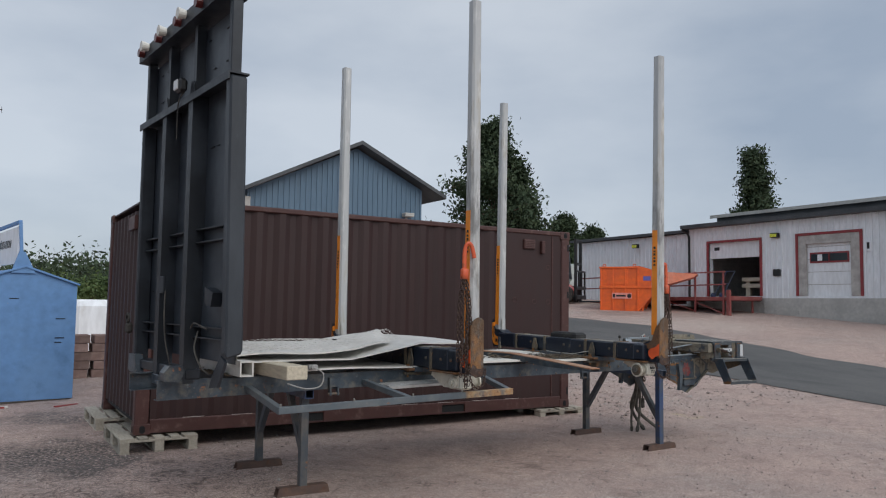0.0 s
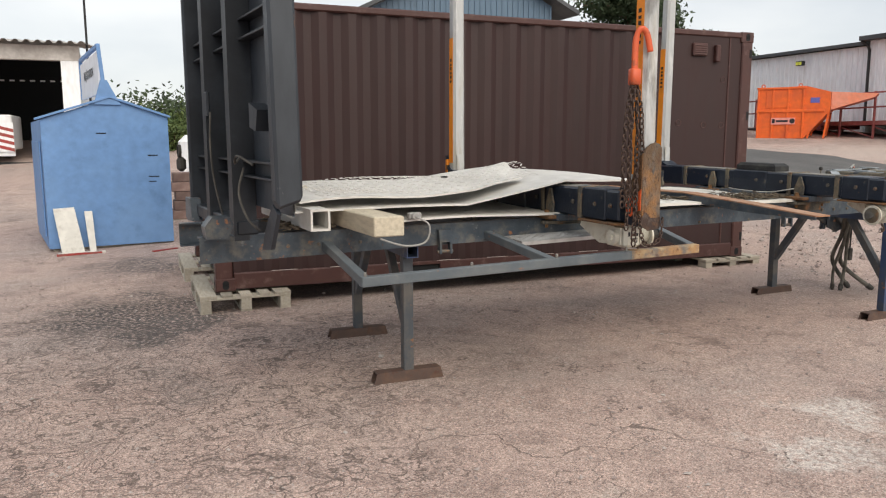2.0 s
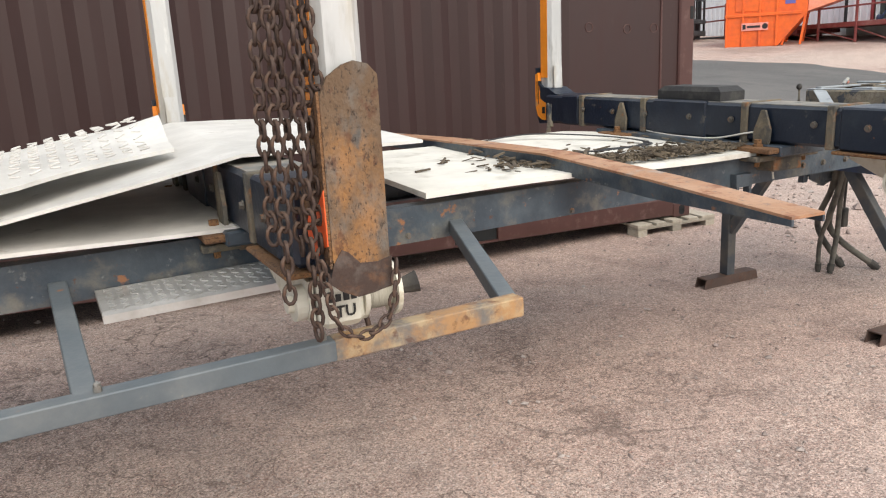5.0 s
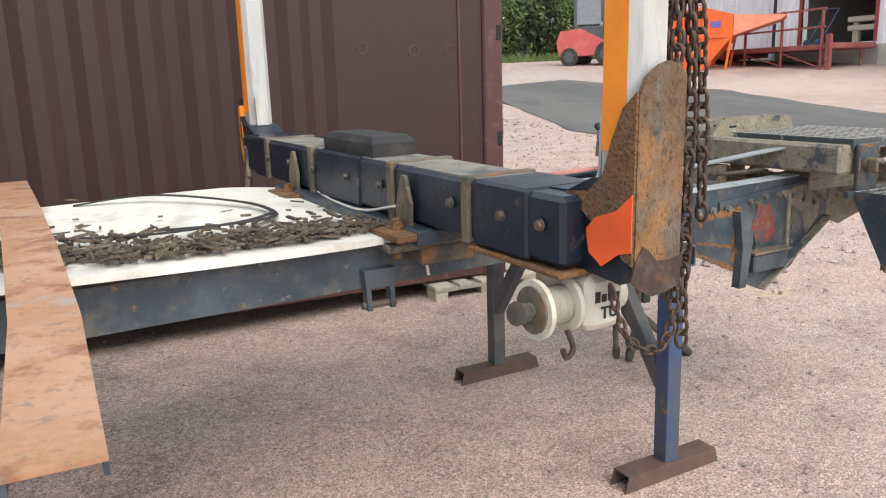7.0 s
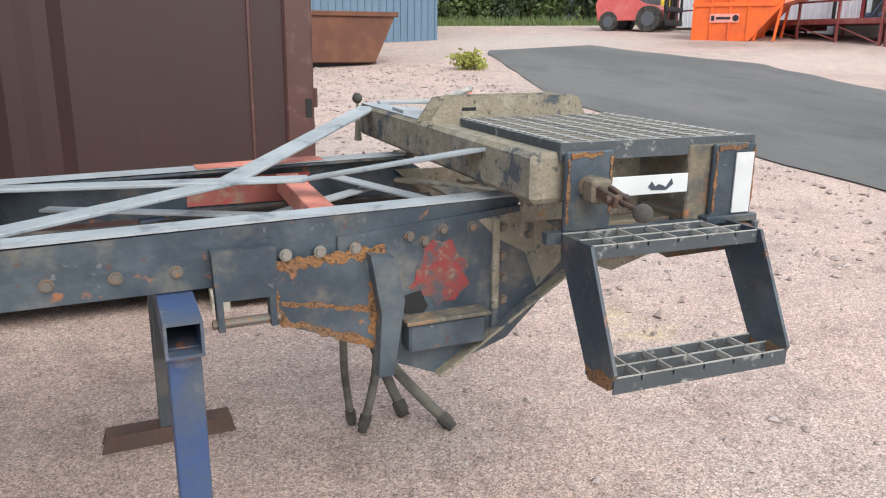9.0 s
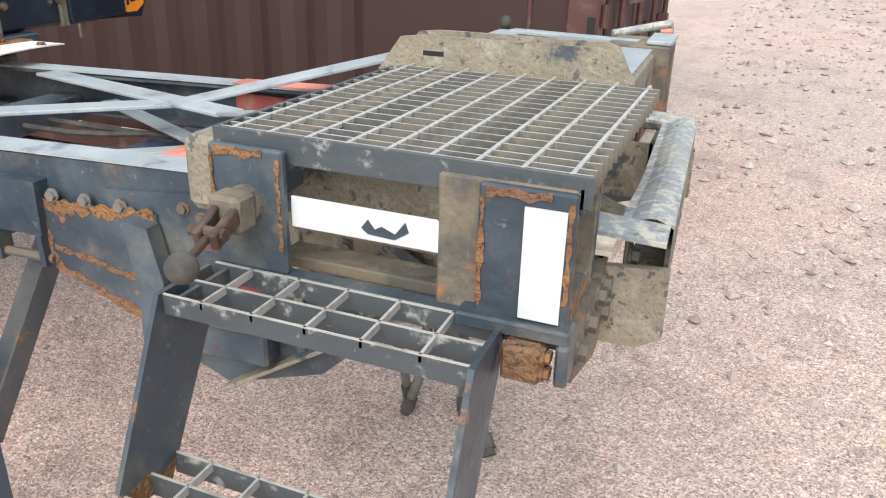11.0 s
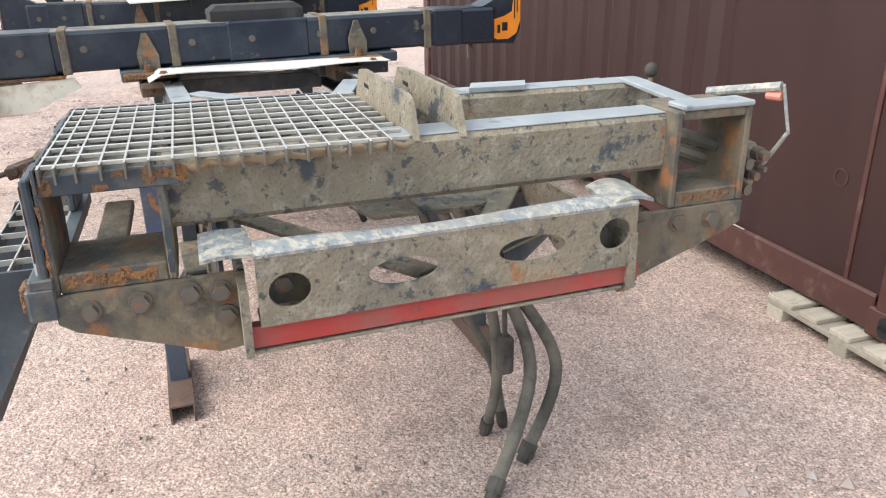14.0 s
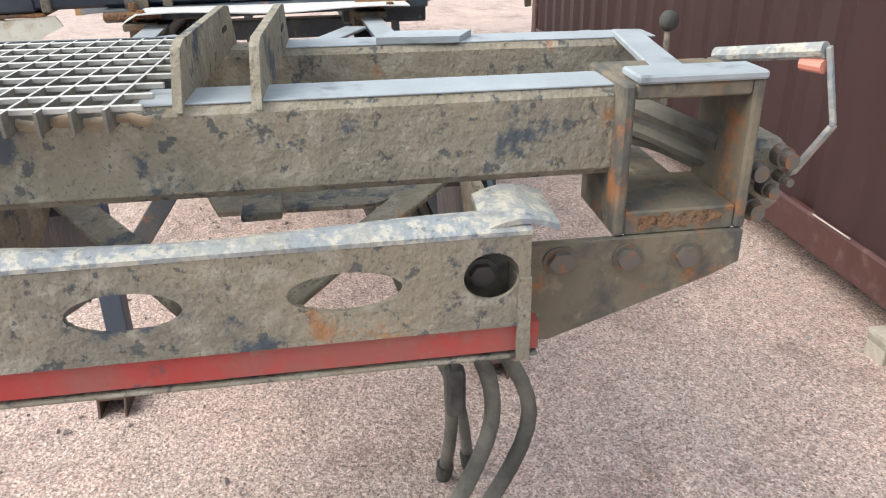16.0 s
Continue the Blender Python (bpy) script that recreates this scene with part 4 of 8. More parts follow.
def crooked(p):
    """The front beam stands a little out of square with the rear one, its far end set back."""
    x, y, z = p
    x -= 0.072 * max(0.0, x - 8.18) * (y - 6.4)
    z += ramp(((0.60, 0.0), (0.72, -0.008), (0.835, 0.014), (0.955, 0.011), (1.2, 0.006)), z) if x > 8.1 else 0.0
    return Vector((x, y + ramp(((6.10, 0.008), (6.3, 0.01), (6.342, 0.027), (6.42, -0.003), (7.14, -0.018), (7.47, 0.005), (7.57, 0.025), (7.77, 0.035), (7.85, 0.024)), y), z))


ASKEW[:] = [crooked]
def tube_y(x0, x1, y0, y1, z0, z1, bev=0.012):
    bm = bmesh.new()
    box(bm, x0, x1, y0, y1, z0, z1, bev)
    return bm


part("front_beam", tube_y(8.60, 8.72, 6.56, 7.60, 1.068, 1.196), M_MUDDY, frame_thing, "mud-caked front cross beam")
part("beam_top", B((box, 8.615, 8.712, 6.99, 7.6, 1.1955, 1.1985, 0.001)), M_STEEL_TOP, frame_thing, "rubbed bare beam top")
part("rear_beam", tube_y(8.17, 8.28, 6.36, 7.78, 1.075, 1.192), M_MUDDY, frame_thing, "mud-caked rear cross beam")
part("beam_top", B((box, 8.18, 8.27, 7.15, 7.78, 1.1915, 1.1945, 0.001)), M_STEEL_TOP, frame_thing)
part("top_patch", B((prism, [(8.19, 7.33), (8.27, 7.30), (8.28, 7.44), (8.2, 7.47)], "z", 1.1945, 1.206)), M_STEEL_TOP, frame_thing)
part("top_strap", B((bar, (8.24, 7.73, 1.198), (8.66, 7.67, 1.20), 0.05, 0.012)), M_STEEL_TOP, frame_thing, "bare flat strap between the beams")


def end_frame(y0, y1, zt):
    """The open box at an end of the beam: four walls round a hole along x."""
    w = 0.016
    bm = bmesh.new()
    box(bm, 8.58, 8.76, y0, y0 + w, 0.985, zt, 0.004)
    box(bm, 8.58, 8.76, y1 - w, y1, 0.985, zt, 0.004)
    box(bm, 8.58, 8.757, y0 + w, y1 - w, zt - 0.022, zt - 0.001, 0.003)
    box(bm, 8.585, 8.757, y0 + w, y1 - w, 0.985, 1.022, 0.003)
    return part("end_frame", bm, M_MUDDY_RUST, frame_thing, "rust-streaked open end frame")


end_frame(6.34, 6.575, 1.196)
end_frame(7.575, 7.765, 1.206)
# blue-black paint and rust that show through the mud on the front faces
for k, (q0, q1, w, x, m, name, lab) in enumerate((
        ((6.348, 1.0), (6.348, 1.165), 0.013, 8.760, M_STEEL, "paint_patch", "blue-black paint on the frame's upright"),
        ((6.567, 1.0), (6.567, 1.18), 0.011, 8.760, M_STEEL, "paint_patch", "blue-black paint on the frame's upright"),
        ((6.37, 1.004), (6.54, 1.004), 0.026, 8.757, M_RUST, "sill_rust", "orange rust along the frame's sill"),
        ((6.343, 1.02), (6.343, 1.15), 0.006, 8.7612, M_RUST, "edge_rust", "rust along the frame's edge"),
        ((7.61, 1.004), (7.73, 1.004), 0.022, 8.757, M_RUST, "sill_rust", "orange rust along the frame's sill"))):
    part(name, B((prism, ragged(q0, q1, w, 60 + k), "x", x, x + 0.0008)), m, frame_thing, lab)
part("top_plate", B((box, 8.69, 8.765, 7.59, 7.765, 1.206, 1.218, 0.003)), M_STEEL_TOP, frame_thing)
for yy, x0, x1 in ((6.34, 8.64, 8.762), (6.34, 8.24, 8.36)):
    part("upright_plate", B((box, x0, x1, yy - 0.012, yy - 0.001, 1.012, 1.196, 0.003)), M_STEEL, frame_thing, "dark blue upright plate with rusty edges")
    for k, (q0, q1, w) in enumerate((((x0 + 0.01, 1.186), (x1 - 0.03, 1.188), 0.012), ((x0 + 0.006, 1.03), (x0 + 0.006, 1.18), 0.008), ((x1 - 0.006, 1.05), (x1 - 0.006, 1.185), 0.007))):
        part("corner_rust", B((prism, ragged(q0, q1, w, 20 + k), "y", yy - 0.0135, yy - 0.0125)), M_RUST, frame_thing, "rust along the plate edge")
part("reflective_strip", B((box, 8.70, 8.752, 6.3245, 6.327, 1.025, 1.175, 0)), M_REFLECT, frame_thing, "white reflective tape")
wp = part("white_plate", B((box, 8.36, 8.70, 6.3415, 6.349, 1.082, 1.128, 0.001)), M_REFLECT, frame_thing, "white reflective plate with scratched patches")
part("scratch", B((prism, [(8.47, 1.10), (8.48, 1.113), (8.49, 1.10), (8.5, 1.106), (8.52, 1.098), (8.535, 1.118), (8.54, 1.104), (8.52, 1.09), (8.48, 1.092)], "y", 6.3405, 6.3415)), M_STEEL, wp)
part("lower_flange", B((prism, [(8.2, 1.012), (8.76, 1.012), (8.76, 0.985), (8.2, 0.985)], "y", 6.33, 6.352), (bar, (8.62, 6.33, 1.012), (8.77, 6.33, 1.012), 0.03, 0.02)), M_STEEL, frame_thing)
part("inner_plate", B((box, 8.24, 8.6, 6.56, 6.572, 0.99, 1.19, 0.002)), M_MUDDY, frame_thing)
for yy in (6.45, 7.7):
    part("inner_strut", B((bar, (8.3, yy, 1.0), (8.58, yy, 1.0), 0.06, 0.02)), M_MUDDY_RUST, frame_thing)
# bolted side arms carrying the bumper tray
for y0, y1, s in ((6.34, 6.69, 1), (7.76, 7.44, -1)):
    part("bumper_arm", B((prism, [(y0, 0.985), (y1, 0.985), (y1, 0.835), (y1 - s * 0.06, 0.83), (y0 + s * 0.04, 0.915), (y0, 0.935)], "x", 8.752, 8.768)), M_MUDDY_RUST, frame_thing, "bolted rusty bumper arm")
    for k, (dy, z) in enumerate(((0.08, 0.953), (0.165, 0.956), (0.25, 0.96), (0.305, 0.955), (0.31, 0.905))):
        part("bolt", B((bolt, (8.768, y0 + s * dy, z), (1, 0, 0), 0.016, 0.016)), M_BOLT, frame_thing)
    part("arm_side", B((prism, [(8.2, 0.985), (8.76, 0.985), (8.76, 0.84), (8.6, 0.8), (8.3, 0.9)], "y", y1 - s * 0.012, y1)), M_MUDDY, frame_thing)
    part("hook_plate", B((prism, [(8.755, 0.975), (8.87, 0.985), (8.872, 0.86), (8.83, 0.835), (8.755, 0.835)], "y", y1 - s * 0.016, y1 - s * 0.001)), M_MUDDY, frame_thing)
part("step_bracket", B((box, 8.755, 8.772, 6.31, 6.345, 0.945, 1.005, 0.004)), M_STEEL, frame_thing)
# tray with oval holes
def tray_face(bm):
    """The upright face of the tray, with four oval openings cut through."""
    y0, y1, z0, z1 = 6.705, 7.455, 0.918, 1.05
    ovals = [(6.762, 0.976, 0.038, 0.034), (6.976, 0.98, 0.069, 0.027), (7.235, 0.984, 0.067, 0.027), (7.408, 0.988, 0.034, 0.034)]
    cuts = [y0] + [(a[0] + a[2] + b[0] - b[2]) / 2 for a, b in zip(ovals, ovals[1:])] + [y1]
    n = 24
    for (cy, cz, ry, rz), a, b in zip(ovals, cuts, cuts[1:]):
        outer, inner = [], []
        for k in range(n):
            t = math.tau * k / n
            inner.append((cy + ry * math.cos(t), cz + rz * math.sin(t)))
            dy, dz = math.cos(t), math.sin(t)
            f = min((b - cy) / dy if dy > 1e-6 else (a - cy) / dy if dy < -1e-6 else 9, (z1 - cz) / dz if dz > 1e-6 else (z0 - cz) / dz if dz < -1e-6 else 9)
            outer.append((cy + dy * f, cz + dz * f))
        for cornery, cornerz in ((a, z0), (a, z1), (b, z0), (b, z1)):
            k = min(range(n), key=lambda i: (outer[i][0] - cornery) ** 2 + (outer[i][1] - cornerz) ** 2)
            outer[k] = (cornery, cornerz)
        for x in (8.865, 8.857):
            o = [bm.verts.new((x, *p)) for p in outer]
            i = [bm.verts.new((x, *p)) for p in inner]
            for k in range(n):
                j = (k + 1) % n
                bm.faces.new((o[k], o[j], i[j], i[k]) if x > 8.86 else (i[k], i[j], o[j], o[k]))
            if x > 8.86:
                first = i
        for k in range(n):
            j = (k + 1) % n
            bm.faces.new((first[k], first[j], i[j], i[k]))


bm = bmesh.new()
tray_face(bm)
bmesh.ops.remove_doubles(bm, verts=bm.verts, dist=0.0005)
tray = part("bumper_tray", bm, M_MUDDY, frame_thing, "dented mud-caked bumper tray with oval openings")
def tray_top(u, v):
    dip = 0.022 * math.exp(-((v - 0.45) / 0.25) ** 2)
    return (8.866 - 0.085 * (1 - u) + 0.0, 6.705 + 0.75 * v, 1.05 + (0.014 * math.sin(math.pi * min(1, (1 - u) * 1.2))) - dip * (1 - u))


part("tray_top", B((sheet, tray_top, 6, 24, 0.006)), M_FLAKE, tray, "tray top with flaking white paint")
for y0, y1 in ((6.712, 6.83), (7.36, 7.45)):
    pocket = part("tray_pocket", B((box, 8.79, 8.796, y0, y1, 0.92, 1.045, 0.002)), M_MUDDY_RUST, tray, "shaded bracket behind the opening")
    part("pocket_bolt", B((bolt, (8.796, y0 + 0.045, 0.965), (1, 0, 0), 0.016, 0.018)), M_BOLT, pocket)
part("tray_bottom", B((box, 8.79, 8.866, 6.705, 7.455, 0.912, 0.918, 0)), M_MUDDY, tray)
part("red_bar", B((prism, [(8.855, 0.91), (8.855, 0.868), (8.84, 0.862), (8.83, 0.91)], "y", 6.69, 7.47)), M_RED, tray, "faded red bar under the tray")
part("lower_lip", B((box, 8.82, 8.858, 6.69, 7.47, 0.856, 0.862, 0.002)), M_MUDDY, tray)
for y0 in (6.615, 7.40):
    def lip(u, v, y0=y0):
        return (8.735 + 0.125 * v, y0 + 0.088 * u, 1.058 + (0.004 if y0 < 7 else 0.012) * math.sin(math.pi * u) - 0.006 * v)
    part("curved_lip", B((sheet, lip, 8, 4, 0.007)), M_FLAKE, tray, "curved worn steel lip")
# upright lug plates on the beams
for yy in (7.04, 7.138):
    prof = [(8.73, 1.19), (8.69, 1.262), (8.66, 1.27), (8.27, 1.268), (8.22, 1.262), (8.165, 1.19)]
    lug = part("lug_plate", B((prism, prof, "y", yy, yy + 0.012)), M_MUDDY, frame_thing, "upright mud-stained lug plate")
    part("slot", B((box, 8.27, 8.33, yy - 0.001, yy + 0.013, 1.222, 1.243, 0.008)), M_DARK, lug)
part("under_plate", B((prism, [(8.3, 6.98), (8.42, 7.02), (8.42, 7.28), (8.3, 7.4)], "z", 0.93, 0.938)), M_MUDDY, frame_thing)
for a, b in (((8.2, 7.45, 0.95), (8.8, 7.1, 0.9)), ((8.25, 6.7, 0.93), (8.78, 7.05, 0.93)), ((8.3, 7.1, 1.0), (8.62, 7.12, 1.0))):
    part("under_brace", B((bar, a, b, 0.06, 0.012)), M_MUDDY, frame_thing)

# grating platform
grate = part("grating", B((box, 8.235, 8.775, 6.346, 6.354, 1.172, 1.214, 0.001), (box, 8.235, 8.243, 6.354, 6.96, 1.18, 1.214, 0.001)), M_GRATE_DARK, frame_thing, "dark edge of the grating")
gb = finish("bearing_bar", B((box, 0, 0.53, -0.0019, 0.0019, -0.028, 0.0, 0)), M_GRATE)
for k in range(17):
    ob = new("bearing_bar", bpy.data.meshes[gb.name])
    ob.parent = grate
    ob.location = crooked((8.243, 6.362 + k * 0.0385, 1.2135)) - BASE[frame_thing.name]
gb.materials.append(M_GRATE_TOP)
for f in gb.polygons:
    f.material_index = 1 if f.normal.z > 0.5 else 0
gc = finish("cross_rod", B((box, -0.0032, 0.0032, 0, 0.625, -0.0065, 0.0012, 0.001)), M_GRATE_TOP)
for k in range(9):
    ob = new("cross_rod", bpy.data.meshes[gc.name])
    ob.parent = grate
    ob.location = crooked((8.262 + k * 0.0605, 6.354, 1.2125)) - BASE[frame_thing.name]
part("front_angle", B((box, 8.758, 8.766, 6.346, 6.60, 1.164, 1.2, 0.002)), M_STEEL, grate, "dark edge angle with rust")
for k, (q0, q1, w) in enumerate((((6.352, 1.182), (6.385, 1.184), 0.026), ((6.46, 1.172), (6.485, 1.172), 0.012), ((6.492, 1.192), (6.512, 1.192), 0.01), ((6.54, 1.184), (6.615, 1.186), 0.03))):
    part("angle_rust", B((prism, ragged(q0, q1, w, 80 + k), "x", 8.7662, 8.767)), M_RUST, grate, "orange rust on the edge angle")
bm = bmesh.new()
sweep(bm, [(8.754 + 0.0015 * math.sin(k * 1.7), 6.44 + 0.58 * k / 69, 1.191 + 0.003 * math.sin(k * 0.8) + 0.001 * math.sin(k * 2.3)) for k in range(70)], [0.007 + 0.002 * math.sin(k * 0.9) * math.sin(k * 0.37) for k in range(70)], 6)
part("weld_bead", bm, mat("pale orange weld rust", (0.26, 0.19, 0.12), 0.8, layers=[((0.3, 0.13, 0.05), 14, 0.56, 0.1, 0.8), (MUD, 24, 0.55, 0.08, 0.8)], bump=0.4), grate, "rusty weld bead along the grating", True)

# ladder step hung below the grating
ladder = part("step_ladder", B((prism, [(6.225, 1.005), (6.335, 1.005), (6.345, 0.97), (6.26, 0.97), (6.24, 0.97)], "x", 8.255, 8.262)), M_STEEL, frame_thing, "dark folding step with grated treads")
for x in (8.232, 8.676):
    part("side_plate", B((prism, [(6.215, 1.012), (6.318, 1.012), (6.325, 0.97), (6.195, 0.736), (6.118, 0.742), (6.1, 0.775)], "x", x, x + 0.008)), M_STEEL, ladder, "dark side plate with rusty tips")
    part("rust_tip", B((prism, [(6.118, 0.7415), (6.195, 0.7355), (6.209, 0.762), (6.18, 0.757), (6.15, 0.772), (6.115, 0.765), (6.1, 0.776)], "x", x - 0.0008, x + 0.0088)), M_RUST, ladder)
for y0, z in ((6.222, 1.010), (6.105, 0.768)):
    for yy in (y0, y0 + 0.052, y0 + 0.104):
        part("tread_bar", B((box, 8.236, 8.682, yy, yy + 0.004, z - 0.03, z - 0.001, 0)), M_GRATE_DARK, ladder)
        part("tread_edge", B((box, 8.238, 8.68, yy + 0.0005, yy + 0.0035, z - 0.001, z + 0.001, 0)), M_GRATE_TOP, ladder, "rubbed bright tread edge")
    for k in range(5):
        x = 8.30 + k * 0.078
        part("tread_rod", B((box, x, x + 0.004, y0, y0 + 0.108, z - 0.01, z + 0.001, 0)), M_GRATE_TOP, ladder)
part("step_hinge", B((box, 8.69, 8.74, 6.30, 6.335, 0.95, 1.0, 0.004), (bolt, (8.74, 6.315, 0.985), (1, 0, 0), 0.009, 0.01), (bolt, (8.74, 6.315, 0.962), (1, 0, 0), 0.009, 0.01)), M_RUST, ladder)
# locking handle with a ball
lock = part("lock_bolt", B((cyl, (8.30, 6.34, 1.115), (8.30, 6.32, 1.115), 0.028, 14), (box, 8.275, 8.325, 6.285, 6.322, 1.085, 1.14, 0.006)), M_MUDDY_RUST, frame_thing, "rusty spring lock")
part("yoke", B((bar, (8.288, 6.29, 1.115), (8.30, 6.23, 1.098), 0.012, 0.026), (bar, (8.318, 6.29, 1.115), (8.325, 6.23, 1.098), 0.012, 0.026), (cyl, (8.28, 6.245, 1.105), (8.335, 6.245, 1.105), 0.009, 8), (cyl, (8.312, 6.235, 1.1), (8.322, 6.175, 1.088), 0.006, 8)), M_RUST_DARK, lock)
part("ball_knob", B((ball, (8.323, 6.172, 1.087), 0.021, 3)), M_RUBBER, lock, "black ball knob", True)
# valve group, guard handle and lever at the far end
valve = part("valve_plate", B((box, 8.60, 8.70, 7.772, 7.86, 0.985, 1.10, 0.012)), M_MUDDY, frame_thing, "muddy quick coupler plate")
for y, z, r in ((7.79, 1.062, 0.018), (7.842, 1.078, 0.017), (7.82, 1.03, 0.014), (7.795, 1.0, 0.018), (7.845, 1.045, 0.009)):
    c = part("coupler", B((cyl, (8.70, y, z), (8.725, y, z), r, 14), (cyl, (8.725, y, z), (8.745, y, z), r * 0.75, 14)), M_BOLT, valve)
part("guard_handle", B((cyl, (8.56, 7.775, 1.205), (8.73, 7.87, 1.235), 0.012, 10), (bar, (8.73, 7.875, 1.24), (8.745, 7.895, 1.13), 0.018, 0.008), (bar, (8.745, 7.895, 1.13), (8.70, 7.87, 1.045), 0.018, 0.008)), M_FLAKE, valve, "scuffed pale guard handle")
part("red_grip", B((cyl, (8.70, 7.855, 1.213), (8.735, 7.87, 1.213), 0.01, 10)), M_PINK, valve)
for k, (y, z) in enumerate(((7.64, 1.12), (7.66, 1.075), (7.69, 1.05))):
    part("hose", B((sweep, spline([(8.3, y - 0.12, z - 0.05), (8.45, y, z), (8.6, y + 0.09, z - 0.02), (8.66, y + 0.12, z - 0.03)], 5), 0.017, 8)), M_HOSE, valve)
lever = part("lever", B((cyl, (8.18, 7.845, 1.05), (8.18, 7.845, 1.19), 0.007, 8), (cyl, (8.18, 7.845, 1.04), (8.18, 7.845, 1.12), 0.016, 10, 0.010)), M_MUDDY, frame_thing)
part("ball_knob", B((ball, (8.18, 7.845, 1.208), 0.021, 3)), M_RUBBER, lever, "grey rubber ball knob", True)
tag = part("tag_plate", B((prism, [(7.5, 0.89), (7.63, 0.905), (7.62, 0.86), (7.49, 0.845)], "x", 8.70, 8.703)), M_MUDDY, frame_thing, "stamped muddy tag plate")
bm = bmesh.new()
for k in range(7):
    box(bm, 8.703, 8.7042, 7.515 + k * 0.014, 7.522 + k * 0.014, 0.862 + k * 0.0015, 0.884 + k * 0.0015, 0)
part("stamp_bars", bm, M_DARK, tag)
ASKEW.clear()
# hanging hoses under the front
hoses = [([(7.95, 7.3, 0.9), (8.12, 7.455, 0.58), (8.165, 7.535, 0.28), (8.37, 7.33, 0.03)], 0.021), ([(7.94, 7.32, 0.9), (8.1, 7.49, 0.58), (8.155, 7.63, 0.29), (8.235, 7.49, 0.03)], 0.02), ([(7.95, 7.25, 0.9), (8.09, 7.41, 0.56), (8.115, 7.442, 0.27), (8.055, 7.427, 0.03)], 0.017), ([(7.9, 7.22, 0.9), (7.97, 7.36, 0.5), (8.0, 7.47, 0.25), (8.03, 7.5, 0.025)], 0.015)]
for pts, r in hoses:
    path = spline(pts, 7)
    h = part("hanging_hose", B((sweep, path, r, 10)), M_HOSE, frame_thing, "dusty hanging hydraulic hose", True)
    d = (path[-1] - path[-2]).normalized()
    part("coupling", B((cyl, path[-1] - d * 0.05, path[-1] - d * 0.005, r * 1.35, 10), (cyl, path[-1] - d * 0.01, path[-1] + d * 0.015, r * 1.05, 10)), M_RUBBER, h)
part("cable_plug", B((sweep, spline([(8.1, 7.36, 0.9), (8.16, 7.43, 0.7), (8.168, 7.445, 0.43)], 4), 0.008, 6), (box, 8.143, 8.193, 7.423, 7.468, 0.313, 0.44, 0.008)), M_RUBBER, frame_thing, "black cable plug")

# ---- trestles ----
def trestle(x, y0, y1, blue, z_beam, out, yaw):
    ob = thing("steel_trestle", (x, YC, 0), "square-tube steel trestle with rusty feet and chipped paint", "trestle", "trestles under the subframe")
    part("beam", B((pipe, (x, y0 - out, z_beam), (x, y1 + 0.2, z_beam), 0.075, 0.075)), M_BLUE_TUBE, ob, "chipped blue square tube")
    for y, s in ((y0, 1), (y1, -1)):
        part("leg", B((bar, (x, y, 0.05), (x, y, z_beam - 0.03), 0.066, 0.066)), M_BLUE_TUBE if blue and s > 0 else M_GREY_TUBE, ob)
        part("brace", B((bar, (x, y + s * 0.02, 0.36), (x, y + s * 0.36, z_beam - 0.03), 0.05, 0.06)), M_GREY_TUBE, ob)
        # channel foot with mitred ends
        bm = bmesh.new()
        pipe(bm, (x - 0.235, y, 0.036), (x + 0.235, y, 0.036), 0.085, 0.072, 0.007)
        for v in bm.verts:
            if v.co.z > 0.04:
                v.co.x -= math.copysign(0.02, v.co.x - x)
        part("foot", bm, M_FOOT, ob, "rusty tube foot")
    ob.matrix_world = Matrix.Translation((x, y0, 0)) @ Matrix.Rotation(radians(yaw), 4, "Z") @ Matrix.Translation((0, YC - y0, 0))
    return ob


trestle(3.12, 6.44, 7.62, False, 0.848, 0.12, 0)
trestle(7.42, 6.455, 7.645, True, 0.866, 0.075, 2.0)

# ---- side rack of square tube ----
rack = thing("side_rack", (3.6, 5.6, 0.0), "grey square-tube side rack with rust spots", "rack")
part("long_tube", B((bar, (2.56, 5.515, 0.842), (4.74, 5.665, 0.868), 0.05, 0.05)), M_RACK, rack)
part("rust_stretch", B((bar, (4.22, 5.6295, 0.8618), (4.742, 5.6653, 0.8681), 0.0525, 0.0525)), mat("orange rusty tube", (0.34, 0.19, 0.085), 0.75, layers=[((0.11, 0.12, 0.125), 7, 0.5, 0.1, 0.85), ((0.42, 0.33, 0.2), 12, 0.56, 0.1, 0.7), (RUST_DARK, 25, 0.62, 0.06, 0.7)], bump=0.3), rack, "orange rusted stretch of the tube")
for x0, y0, z0, x1 in ((2.585, 5.53, 0.842, 2.56), (3.69, 5.60, 0.856, 3.62), (4.715, 5.67, 0.868, 4.9)):
    part("arm", B((bar, (x0, y0, z0), (x1, 6.64 - 0.0717 * (8.2 - x1), 0.935), 0.05, 0.048)), M_RACK, rack)
for x, y, z in ((2.585, 5.52, 0.867), (3.18, 5.558, 0.874), (3.715, 5.595, 0.881), (4.2, 5.628, 0.887)):
    part("bolt", B((cyl, (x, y, z), (x, y, z + 0.012), 0.009, 8), (ball, (x, y, z + 0.015), 0.009, 1)), M_ZINC, rack)
def tread(u, v):
    return (3.70 + 0.74 * u, 6.36 + 0.26 * v, 0.884 + 0.016 * u - 0.006 * (1 if v < 0.08 else 0))


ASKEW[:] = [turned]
tp = part("tread_plate", B((sheet, tread, 4, 12, 0.022)), M_TREAD, rack, "aluminium tread plate step")
bm = bmesh.new()
